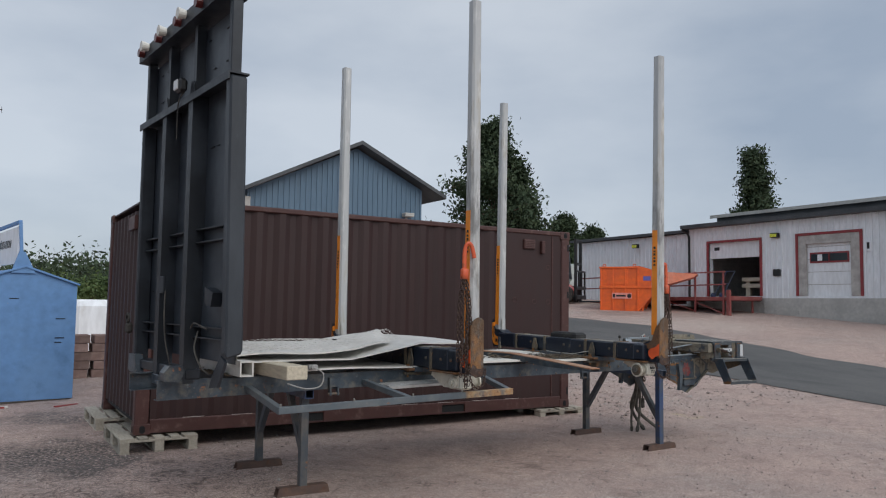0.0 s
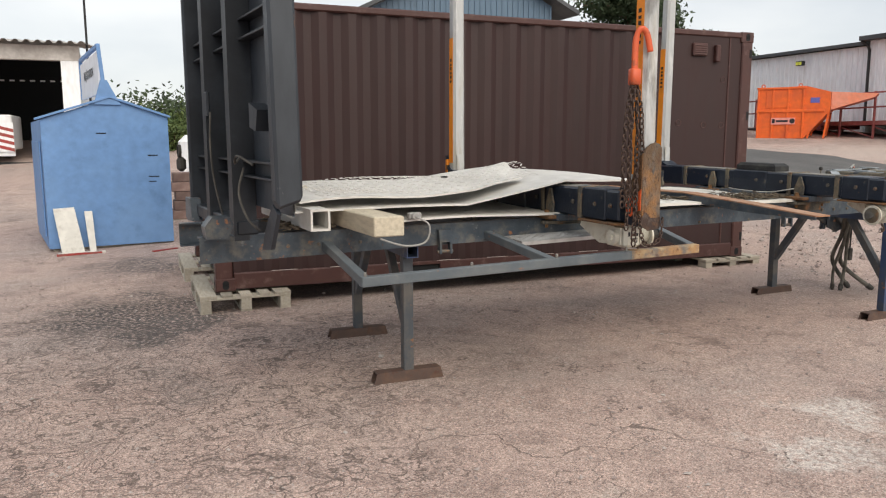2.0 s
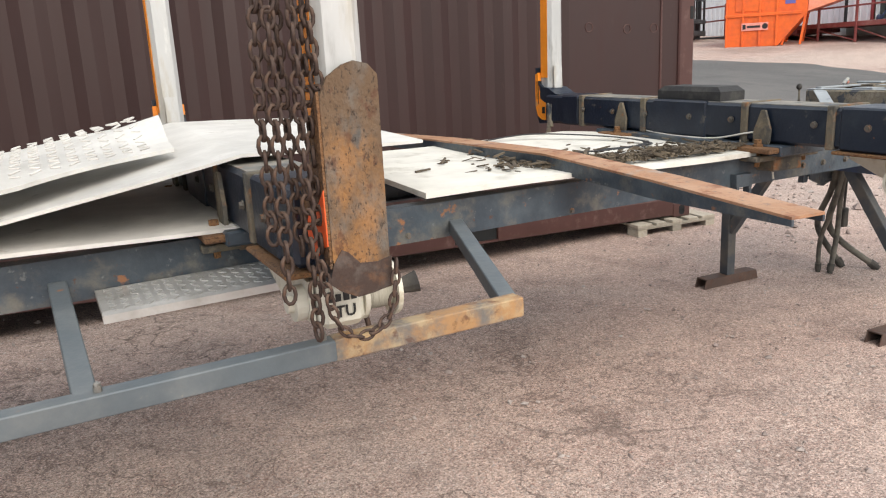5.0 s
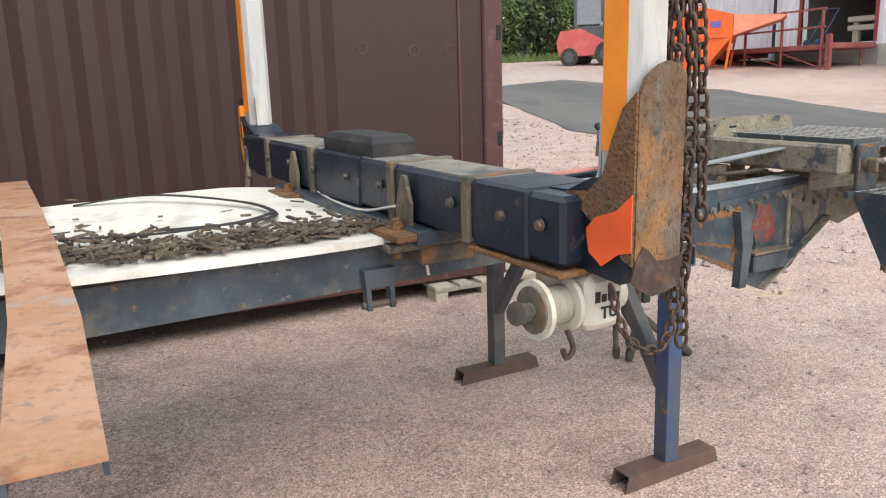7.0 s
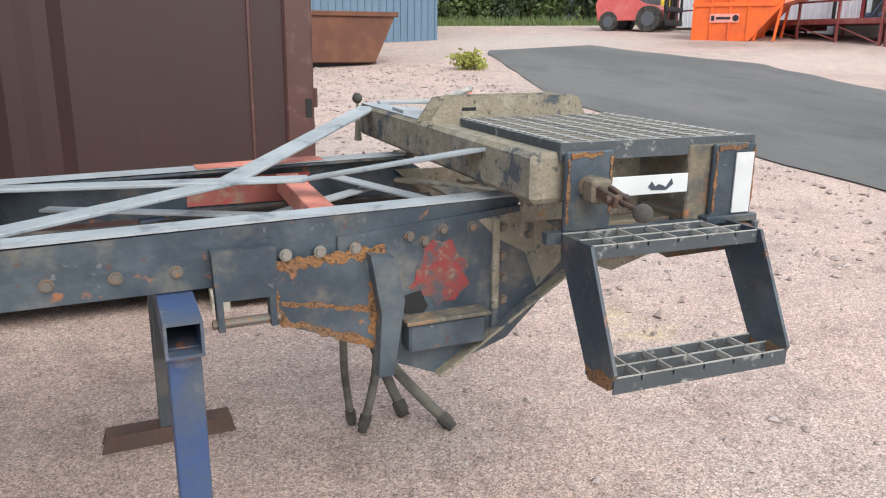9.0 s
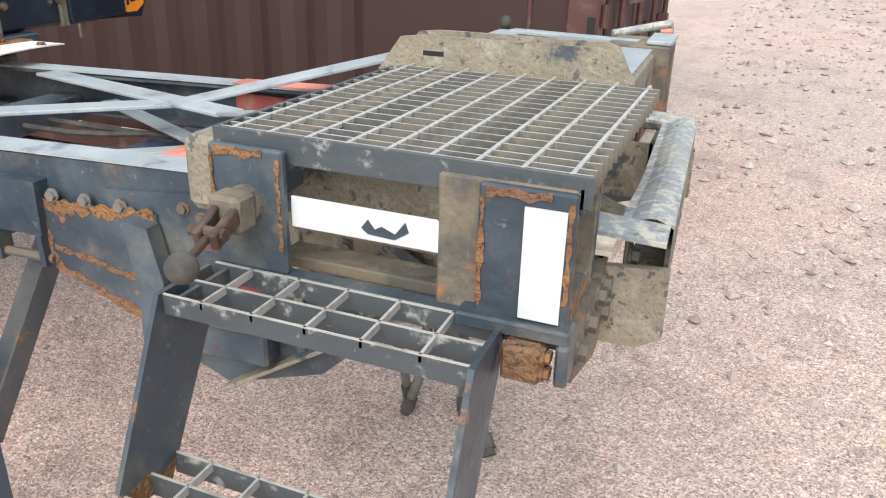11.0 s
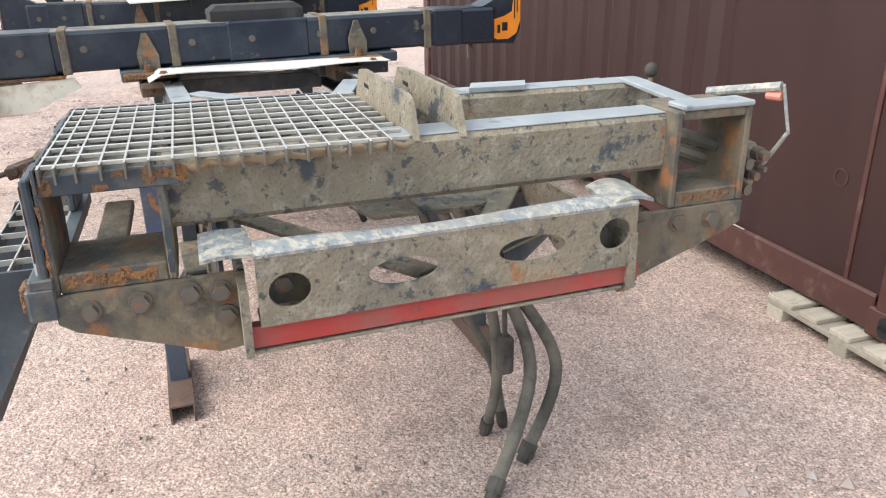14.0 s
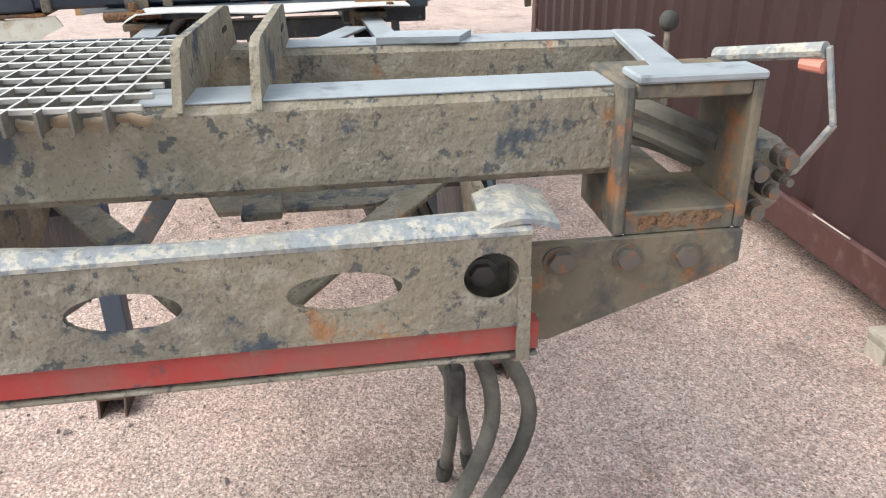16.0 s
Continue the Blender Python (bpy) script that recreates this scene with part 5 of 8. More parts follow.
for i in range(22):
    for j in range(8):
        x, y = 3.73 + i * 0.032, 6.385 + j * 0.03
        d = 0.009 if (i + j) % 2 else -0.009
        bar(bm, (x - 0.009, y - d, 0.8855 + 0.016 * (x - 3.70) / 0.74), (x + 0.009, y + d, 0.8855 + 0.016 * (x - 3.70) / 0.74), 0.005, 0.003)
part("tread_studs", bm, M_TREAD, tp)
ASKEW.clear()

# ---- bunks with stakes ----
LINKS = {}


def link_chain(parent, pts, link=0.042, r=0.0046):
    """Oval links along a path, every second one turned; each link an object on one shared mesh."""
    if link not in LINKS:
        bm = bmesh.new()
        sweep(bm, [Vector((math.cos(math.tau * t / 10) * link * 0.3, 0, math.sin(math.tau * t / 10) * link / 2)) for t in range(10)], r, 5, True)
        LINKS[link] = finish("link", bm, M_RUST_DARK, True)
    path = spline(pts, 12)
    out, acc = [], 0.0
    for a, b in zip(path, path[1:]):
        seg = (b - a).length
        while acc <= seg:
            out.append((a.lerp(b, acc / seg), (b - a).normalized()))
            acc += link * 0.74
        acc -= seg
    for k, (c, d) in enumerate(out):
        q = Vector((0, 0, 1)).rotation_difference(d) if d.z > -0.999 else Euler((math.pi, 0, 0)).to_quaternion()
        ob = new("link", LINKS[link])
        ob.parent = parent
        ob.matrix_local = Matrix.Translation(c - BASE[parent.name]) @ q.to_matrix().to_4x4() @ Matrix.Rotation(1.4 * (k % 2) + 0.35 * math.sin(k * 2.3), 4, "Z")


def stake(bunk, x, y, z0, z1, s, lean=0.0):
    """s: the way to the outside in y."""
    bm = bmesh.new()
    w, c = 0.054, 0.02
    sec = [(-w, -w + c), (-w + c, -w), (w - c, -w), (w, -w + c), (w, w - c), (w - c, w), (-w + c, w), (-w, w - c)]
    lo = [bm.verts.new((x + a, y + b, z0)) for a, b in sec]
    hi = [bm.verts.new((x + lean + a * 0.82, y + b * 0.82, z1)) for a, b in sec]
    for k in range(8):
        j = (k + 1) % 8
        bm.faces.new((lo[k], lo[j], hi[j], hi[k]))
    bm.faces.new(lo[::-1]), bm.faces.new(hi)
    st = part("stake", bm, M_STAKE, bunk, "tall white stake with peeling paint")
    return st, w, c


def bunk(x, z0, z1, near_x, far_x, tops, dirn, label, far_y=8.30):
    ob = thing("timber_bunk", (x, YC, z0), label, "bunk", "bunks on the subframe")
    ya, yb = 5.76, far_y + 0.04
    bm = bmesh.new()
    box(bm, x - 0.1, x + 0.1, ya + 0.12, yb - 0.12, z0, z1, 0.012)
    part("beam", bm, M_NAVY, ob, "navy steel bunk beam")
    part("beam_top", B((box, x - 0.088, x + 0.088, ya + 0.32, yb - 0.32, z1, z1 + 0.0035, 0)), M_BUNK_TOP, ob, "dusty worn beam top")
    for y0, y1 in ((6.0, 6.22), (6.9, 7.25), (7.85, 8.0)):
        part("sleeve_plate", B((box, x - 0.106, x + 0.106, y0, y1, z0 - 0.004, z1 + 0.005, 0.008)), M_NAVY, ob)
    for y0 in (6.24, 6.66, 7.30, 7.80):
        part("clamp_strap", B((box, x - 0.111, x + 0.111, y0, y0 + 0.035, z0 - 0.006, z1 + 0.009, 0.004)), M_MUDDY_RUST, ob, "rusty clamp strap")
    for k, y in enumerate((5.95, 6.1, 6.33, 6.75, 7.0, 7.3, 7.55, 7.8)):
        for sx in (-1, 1):
            part("bolt", B((bolt, (x + sx * 0.105, y, z0 + 0.09), (sx, 0, 0), 0.011, 0.012)), M_BOLT, ob)
    # brackets that hold the bunk on the rails
    for y in (6.56, 7.46):
        for sx in (-1, 1):
            cl = part("clamp", B((prism, [(y - 0.03, z0 - 0.01), (y - 0.035, z0 + 0.06), (y - 0.005, z1 - 0.02), (y + 0.015, z1 - 0.02), (y + 0.05, z0 + 0.05), (y + 0.05, z0 - 0.01)], "x", x + sx * 0.112, x + sx * 0.124)), M_MUDDY_RUST, ob, "rusty clamp bracket")
            part("clamp_foot", B((box, min(x + sx * 0.1, x + sx * 0.2), max(x + sx * 0.1, x + sx * 0.2), y - 0.1, y + 0.1, z0 - 0.035, z0 - 0.012, 0.004)), M_RUST, cl)
            part("clamp_bolt", B((bolt, (x + sx * 0.15, y, z0 - 0.012), (0, 0, 1), 0.016, 0.03), (cyl, (x + sx * 0.15, y, z0 - 0.1), (x + sx * 0.15, y, z0 - 0.03), 0.011, 8)), M_RUST, cl)
    part("saddle", B((box, x - 0.14, x + 0.14, 6.45, 7.65, z0 - 0.05, z0 - 0.004, 0.006)), M_STEEL, ob)
    for y0 in (6.58, 7.42):
        part("saddle_pad", B((box, x - 0.2, x + 0.2, y0 - 0.06, y0 + 0.06, z0 - 0.075, z0 - 0.05, 0.004), (box, x - 0.09, x + 0.09, y0 - 0.06, y0 + 0.06, 0.975, z0 - 0.07, 0.004)), M_MUDDY_RUST, ob)
    # curved elbows into the stakes
    for sx, y, s in ((near_x, 5.80, -1), (far_x, far_y, 1)):
        prof = [(y - s * 0.36, z0), (y - s * 0.36, z1), (y - s * 0.14, z1 + 0.005), (y - s * 0.085, z1 + 0.03), (y - s * 0.062, z1 + 0.04), (y + s * 0.0, z1 + 0.045), (y + s * 0.056, z1 + 0.08), (y + s * 0.062, z1 + 0.16), (y + s * 0.066, z1 + 0.16), (y + s * 0.066, z0 + 0.05), (y + s * 0.03, z0 - 0.02), (y - s * 0.06, z0 - 0.012)]
        part("elbow", B((prism, prof, "x", sx - (0.055 if s < 0 else 0.073), sx + (0.062 if s < 0 else 0.07))), M_NAVY, ob, "navy curved elbow")
        st, w, c = stake(ob, sx, y, z1 - 0.02, tops[0] if s < 0 else tops[1], s)
        # orange strip on the chamfer towards the loading side, with its black marks
        zo = 2.42 if s < 0 else 2.36
        def strip(xa, ya_, xb, yb_, z_a, z_b, m, name, par, lab=""):
            bm = bmesh.new()
            f0, f1 = (1 - 0.18 * (z_a - z1) / 3.2), (1 - 0.18 * (z_b - z1) / 3.2)
            pts = []
            for f, z in ((f0, z_a), (f1, z_b)):
                pts.append([(sx + xa * f * 1.02, y + ya_ * f * 1.02, z), (sx + xb * f * 1.02, y + yb_ * f * 1.02, z)])
            v = [bm.verts.new(q) for q in (pts[0][0], pts[0][1], pts[1][1], pts[1][0])]
            bm.faces.new(v)
            r = bmesh.ops.extrude_face_region(bm, geom=bm.faces[:])
            bmesh.ops.translate(bm, verts=[q for q in r["geom"] if isinstance(q, bmesh.types.BMVert)], vec=(-0.002, -0.0015, 0))
            return part(name, bm, m, par, lab)
        strip(-w, w - c, -w, -w + c, z1 + 0.1, zo, M_ORANGE, "orange_strip", st, "orange tape along the stake")
        part("scuff_guard", B((prism, [(y - s * 0.072, z1 + 0.04), (y - s * 0.066, z1 + 0.17), (y - s * 0.06, z1 + 0.17), (y - s * 0.064, z1 + 0.03)], "x", sx - 0.03, sx + 0.03)), M_STAKE, st)
        bm = bmesh.new()
        for k in range(6):
            f = 1.02 * (1 - 0.18 * (zo - 0.35 + 0.035 * k - z1) / 3.2)
            box(bm, sx - w * f - 0.0045, sx - w * f - 0.0025, y - 0.012, y + 0.012, zo - 0.36 + k * 0.034, zo - 0.343 + k * 0.034 + 0.006 * (k % 2), 0)
        part("lettering_bars", bm, M_BLACK, st)
        if s < 0:
            # rusted guard round the foot of the stake
            x0, x1, yo = sx - 0.062, sx + 0.068, y - 0.068
            g = [(x0, z0 + 0.05), (x0, z1 + 0.21), (x0 + 0.02, z1 + 0.25), (x0 + 0.055, z1 + 0.273), (x1 - 0.05, z1 + 0.28), (x1 - 0.02, z1 + 0.272), (x1, z1 + 0.25), (x1, z0 + 0.06), (x1, z0 - 0.03), (x0 + 0.05, z0 - 0.04), (x0 + 0.01, z0 - 0.01)]
            gp = part("wear_guard", B((prism, g, "y", yo - 0.01, yo)), M_GUARD, st, "pitted rusty wear guard plate")
            part("guard_side", B((prism, [(yo - 0.008, z1 + 0.222), (yo + 0.03, z1 + 0.19), (yo + 0.06, z1 + 0.125), (yo + 0.085, z1 + 0.05), (yo + 0.13, z1 + 0.012), (yo + 0.2, z1 + 0.004), (yo + 0.2, z1 - 0.025), (yo + 0.15, z1 - 0.03), (yo + 0.02, z0 + 0.04), (yo - 0.006, z0 + 0.03)], "x", x0 - 0.006, x0)), M_RUST, gp)
            part("red_patch", B((prism, [(yo - 0.006, z1 + 0.02), (yo + 0.04, z1 - 0.02), (yo + 0.10, z1 - 0.04), (yo + 0.13, z1 - 0.07), (yo + 0.12, z1 - 0.12), (yo + 0.08, z1 - 0.145), (yo + 0.03, z1 - 0.11), (yo - 0.006, z1 - 0.1)], "x", x0 - 0.0085, x0 - 0.006)), M_ORANGE_RED, gp, "bright red-orange paint patch")
            part("torn_edge", B((prism, [(x0 - 0.012, z0 + 0.0), (x0 + 0.0, z0 + 0.04), (x0 + 0.02, z0 + 0.07), (x0 + 0.035, z0 + 0.062), (x0 + 0.06, z0 + 0.035), (x1 - 0.03, z0 + 0.032), (x1 + 0.004, z0 + 0.04), (x1, z0 - 0.025), (x1 - 0.04, z0 - 0.036), (x0 + 0.05, z0 - 0.04), (x0 + 0.01, z0 - 0.02)], "y", yo - 0.013, yo - 0.0105)), M_RUST_DARK, gp)
        else:
            fl = part("orange_badge", B((prism, [(y + 0.04, z1 + 0.13), (y + 0.0655, z1 + 0.12), (y + 0.0655, z0 + 0.09), (y + 0.045, z0 + 0.03), (y + 0.0, z0 + 0.005), (y - 0.06, z0 + 0.005), (y - 0.1, z0 + 0.025), (y - 0.11, z0 + 0.06), (y - 0.085, z0 + 0.1), (y - 0.02, z0 + 0.115), (y + 0.02, z0 + 0.135)], "x", sx - 0.0755, sx + 0.0725)), M_ORANGE, ob, "orange curved badge with black marks")
            part("badge_bars", B((box, sx - 0.077, sx + 0.074, y - 0.06, y - 0.045, z0 + 0.035, z0 + 0.075, 0), (box, sx - 0.077, sx + 0.074, y - 0.035, y - 0.005, z0 + 0.045, z0 + 0.085, 0), (box, sx - 0.077, sx + 0.074, y + 0.03, y + 0.036, z0 + 0.1, z1 + 0.08, 0), (box, sx - 0.077, sx + 0.074, y + 0.045, y + 0.05, z0 + 0.13, z1 + 0.08, 0)), M_BLACK, fl)
            part("pawl", B((bar, (sx - 0.1, y - 0.14, z1 - 0.02), (sx - 0.12, y - 0.12, z0 - 0.1), 0.03, 0.015), (bar, (sx - 0.1, y - 0.10, z1 - 0.05), (sx - 0.11, y - 0.14, z0 - 0.03), 0.02, 0.04)), M_MUDDY, ob)
    # strap winch under the near end
    wx, wy, wz = near_x, 5.895, z0 - 0.098
    wi = part("winch", B((box, wx - 0.055, wx + 0.06, wy - 0.03, wy + 0.18, wz - 0.06, wz + 0.075, 0.018)), M_WINCH, ob, "cream strap winch with rust streaks")
    for k, (h, w_) in enumerate(((0.026, 0.015), (0.018, 0.014), (0.026, 0.015), (0.018, 0.014))):
        part("brand_bar", B((box, wx - 0.037 + k * 0.0195, wx - 0.037 + k * 0.0195 + w_, wy - 0.0318, wy - 0.0305, wz + 0.01, wz + 0.01 + h, 0)), M_BLACK, wi)
    writing("lettering", "TU", 0.04, pose(wx + 0.006, wy - 0.0325, wz - 0.017, 90, 0, 0), M_BLACK, wi)
    part("mount_plate", B((box, wx - 0.13, wx + 0.08, wy - 0.02, wy + 0.35, z0 - 0.022, z0 - 0.008, 0.004)), M_RUST, wi)
    part("arm_plate", B((prism, [(wy, wz + 0.06), (wy + 0.38, z0 - 0.02), (wy + 0.4, z0 - 0.06), (wy + 0.2, wz - 0.05), (wy, wz - 0.04)], "x", wx - dirn * 0.066 - 0.006, wx - dirn * 0.066 + 0.006)), M_WINCH, wi)
    part("gear_boss", B((cyl, (wx - dirn * 0.06, wy + 0.05, wz), (wx - dirn * 0.1, wy + 0.05, wz), 0.045, 18), (cyl, (wx - dirn * 0.1, wy + 0.05, wz), (wx - dirn * 0.115, wy + 0.05, wz), 0.022, 12)), M_WINCH, wi)
    a = wx + dirn * 0.055
    part("drum", B((cyl, (a, wy + 0.04, wz), (a + dirn * 0.09, wy + 0.04, wz), 0.046, 22)), M_STRAP, wi, "wound pale strap", True)
    for off, r in ((0.006, 0.066), (0.092, 0.07)):
        part("flange", B((cyl, (a + dirn * off, wy + 0.04, wz), (a + dirn * (off + 0.012), wy + 0.04, wz), r, 26)), M_WINCH, wi, "dull metal drum flange")
    part("hub", B((cyl, (a + dirn * 0.104, wy + 0.04, wz), (a + dirn * 0.109, wy + 0.04, wz), 0.055, 20), (cyl, (a + dirn * 0.109, wy + 0.04, wz), (a + dirn * 0.14, wy + 0.04, wz), 0.018, 10)), M_MUDDY_RUST, wi)
    part("knob", B((cyl, (a + dirn * 0.126, wy + 0.03, wz + 0.0), (a + dirn * 0.165, wy + 0.02, wz + 0.008), 0.02, 10, 0.028)), M_RUBBER, wi, "black rubber knob")
    part("hook", B((sweep, spline([(a + dirn * 0.02, wy + 0.02, wz - 0.06), (a + dirn * 0.022, wy - 0.005, wz - 0.095), (a + dirn * 0.045, wy - 0.01, wz - 0.112), (a + dirn * 0.058, wy - 0.01, wz - 0.09)], 5), 0.007, 7)), M_RUST_DARK, wi)
    return ob


b1 = bunk(4.36, 1.055, 1.235, 4.36, 4.36, (4.25, 4.25), 1, "navy timber bunk with two tall white stakes", 8.18)
b2 = bunk(6.61, 1.10, 1.26, 6.63, 6.62, (4.225, 4.205), -1, "navy timber bunk with two tall white stakes and red patch", 8.255)
part("rubber_block", B((hexa, [(6.53, 6.84, 1.264), (6.69, 6.84, 1.264), (6.69, 7.24, 1.264), (6.53, 7.24, 1.264), (6.53, 6.84, 1.306), (6.69, 6.84, 1.306), (6.69, 7.24, 1.306), (6.53, 7.24, 1.306)], ), (hexa, [(6.53, 6.84, 1.306), (6.69, 6.84, 1.306), (6.69, 7.24, 1.306), (6.53, 7.24, 1.306), (6.545, 6.87, 1.328), (6.675, 6.87, 1.328), (6.675, 7.21, 1.328), (6.545, 7.21, 1.328)])), M_RUBBER_BLOCK, b2, "black rubber block on the bunk")
# both bunks lie across the turned frame
for ob, near, at, yaw, lean in ((b1, (4.36, 5.80), (4.265, 5.585, 0), 3.7, 0.0), (b2, (6.63, 5.80), (6.592, 5.717, -0.018), 4.7, 0.8)):
    ob.matrix_world = Matrix.Translation(at) @ Matrix.Rotation(radians(yaw), 4, "Z") @ Matrix.Rotation(radians(lean), 4, "X") @ Matrix.Translation((-near[0], -near[1], 0)) @ Matrix.Translation(ob.location)

# hooks and chains hanging by the near stakes
for hx, hy, zt, zb, s, top in ((4.15, 5.53, 1.95, 1.045, -1, 2.13), (6.70, 5.68, 1.88, 1.03, 1, 2.06)):
    ch = thing("lashing_chain", (hx, hy, zb), "rusty lashing chain hung in loops from an orange hook", "chain", "chains on the stakes")
    cx = hx - s * 0.06
    hk = spline([(hx, hy, zt - 0.08), (hx, hy, top - 0.07), (cx + s * 0.04, hy - 0.01, top), (cx - s * 0.0, hy - 0.015, top - 0.02), (cx - s * 0.025, hy - 0.02, top - 0.12)], 6)
    part("hook", B((sweep, hk, [0.02] * 8 + [0.017] * (len(hk) - 8), 10, False, 0.7), (box, hx - 0.03, hx + 0.03, hy - 0.025, hy + 0.025, zt - 0.12, zt - 0.03, 0.008)), M_HOOK, ch, "orange painted hook", True)
    for k, (ox, oy, z_low) in enumerate(((-0.05, 0.0, zb + 0.1), (-0.028, -0.02, zb - 0.02), (-0.005, 0.015, zb + 0.06), (0.018, -0.015, zb - 0.12), (0.04, 0.01, zb + 0.02), (0.055, -0.005, zb + 0.16))):
        link_chain(ch, [(hx + ox * 0.3, hy + oy * 0.3, zt - 0.1), (hx + ox * 0.9, hy + oy, zt - 0.3), (hx + ox * 1.1, hy + oy, (zt + zb) / 2), (hx + ox * 1.15 + 0.01 * math.sin(k * 4), hy + oy, z_low)])
    link_chain(ch, [(hx - s * 0.03, hy - 0.04, zb + 0.05), (hx - s * 0.05, hy - 0.05, zb - 0.07), (hx - s * 0.1, hy - 0.055, zb - 0.11), (hx - s * 0.17, hy - 0.05, zb - 0.07), (hx - s * 0.2, hy - 0.03, zb + 0.05)], 0.034, 0.0038)

# ---- headboard, standing slightly askew ----
turn_h = Matrix.Translation((2.11, 5.55, 0)) @ Matrix.Rotation(radians(5.6), 4, "Z") @ Matrix.Translation((-2.11, -5.55, 0))
head = local_thing("headboard", turn_h, "tall dark steel headboard with lamps along its top", "headboard")
HB0, HB1, ZB, ZM, ZT = 5.47, 7.58, 1.10, 3.22, 3.80
part("lower_sheet", B((box, 2.232, 2.238, HB0 + 0.02, HB1 - 0.02, ZB + 0.08, ZM, 0)), M_HEAD_PANEL, head, "dark sheet of the lower headboard")
part("upper_sheet", B((box, 2.205, 2.213, HB0 + 0.03, HB1 - 0.06, ZM, ZT - 0.04, 0)), M_HEAD_PANEL, head, "grey sheet of the upper headboard")


def channel(y0, y1, z0, z1, x0=2.105, x1=2.23):
    return B((prism, [(x1, y0), (x0, y0), (x0, y1), (x1, y1), (x1, y1 - 0.008), (x0 + 0.008, y1 - 0.008), (x0 + 0.008, y0 + 0.008), (x1, y0 + 0.008)], "z", z0, z1))


bm = bmesh.new()
box(bm, 2.105, 2.232, HB0 - 0.05, HB0 + 0.04, ZB + 0.12, ZM - 0.01, 0.014)
for v in bm.verts:
    if v.co.z < 1.3:
        v.co.z += 0.05 * math.sin(40 * v.co.x)
        v.co.x += 0.03
part("end_post", bm, M_SCUFF, head, "scuffed dark end post with a bent foot")
part("post_foot", B((prism, [(HB0 - 0.03, 1.2), (HB0 + 0.05, 1.24), (HB0 + 0.2, 1.1), (HB0 + 0.26, 1.0), (HB0 + 0.1, 1.02)], "x", 2.14, 2.16)), M_HEAD, head)
part("end_post", B((box, 2.11, 2.232, HB1 - 0.05, HB1 + 0.01, ZB - 0.08, ZM - 0.01, 0.012)), M_HEAD, head)
for y in (6.24, 6.9):
    part("post", channel(y - 0.05, y + 0.05, 0.99, ZM), M_HEAD, head, "dark channel post")
    part("upper_post", channel(y - 0.03, y + 0.03, ZM + 0.012, ZT - 0.01, 2.13, 2.205), M_HEAD, head)
    part("post_tab", B((prism, [(y - 0.06, ZM + 0.012), (y + 0.05, ZM + 0.012), (y + 0.02, ZM + 0.12), (y - 0.03, ZM + 0.12)], "x", 2.11, 2.118)), M_HEAD, head)
for y in (HB0 + 0.0, HB1 - 0.1):
    part("upper_post", B((box, 2.125, 2.204, y, y + 0.06, ZM + 0.013, ZT - 0.01, 0.006)), M_HEAD, head)
part("seam_angle", B((prism, [(2.09, ZM + 0.012), (2.245, ZM + 0.012), (2.245, ZM), (2.10, ZM), (2.10, ZM - 0.045), (2.09, ZM - 0.045)], "y", HB0 - 0.05, HB1 + 0.02)), M_HEAD, head)
part("top_rail", B((prism, [(2.05, ZT - 0.01), (2.24, ZT - 0.01), (2.24, ZT + 0.02), (2.07, ZT + 0.02), (2.07, ZT + 0.1), (2.05, ZT + 0.1)], "y", HB0 - 0.02, HB1 - 0.02)), M_HEAD, head)
for z in (2.06, 2.16, 1.42, 1.34):
    for y0, y1 in ((HB0 + 0.04, 6.19), (6.29, 6.85), (6.95, HB1 - 0.05)):
        part("stiffener", B((box, 2.165, 2.231, y0, y1, z, z + 0.012, 0.002)), M_HEAD, head)
rr = random.Random(4)
for k in range(26):
    y, z = rr.uniform(HB0 + 0.1, HB1 - 0.1), rr.choice((1.7, 2.5, 2.8, 3.05, 3.4, 3.5, 3.65))
    if min(abs(y - 6.24), abs(y - 6.9)) < 0.08:
        continue
    x = 2.204 if z > ZM else 2.231
    part("rivet_tab", B((bar, (x - 0.006, y - 0.025, z), (x - 0.006, y + 0.025, z), 0.01, 0.007)), M_BLACK, head)
M_LENS = mat("dark red lens", (0.1, 0.02, 0.02), 0.35)
for y in (5.78, 6.28, 6.78, 7.28):
    lamp = part("marker_lamp", B((cyl, (2.049, y, ZT + 0.075), (1.985, y, ZT + 0.075), 0.035, 14, 0.045)), M_WHITE, head, "white round lamp")
    part("red_cover", B((cyl, (2.049, y + 0.13, ZT + 0.05), (2.0, y + 0.13, ZT + 0.05), 0.038, 12)), M_LENS, lamp)
wl_ = part("work_lamp", B((box, 2.02, 2.09, 6.28, 6.40, ZM + 0.04, ZM + 0.15, 0.02), (bar, (2.055, 6.40, ZM + 0.1), (2.13, 6.44, ZM + 0.16), 0.02, 0.03)), M_BLACK, head, "black work lamp with clear lens")
part("lens", B((box, 2.008, 2.021, 6.295, 6.385, ZM + 0.055, ZM + 0.135, 0.006)), M_REFLECT, wl_)
part("lamp_cable", B((sweep, spline([(2.08, 6.32, ZM + 0.05), (2.075, 6.42, ZM + 0.02), (2.08, 6.48, ZM - 0.05), (2.085, 6.5, ZM - 0.3)], 5), 0.005, 6)), M_RUBBER, head)
part("side_pocket", B((prism, [(5.66, 1.68), (5.82, 1.72), (5.82, 1.6), (5.7, 1.58)], "x", 2.12, 2.2)), M_HEAD, head)
part("junction_box", B((box, 2.085, 2.104, 6.70, 6.80, 1.68, 1.82, 0.006)), M_HEAD, head)
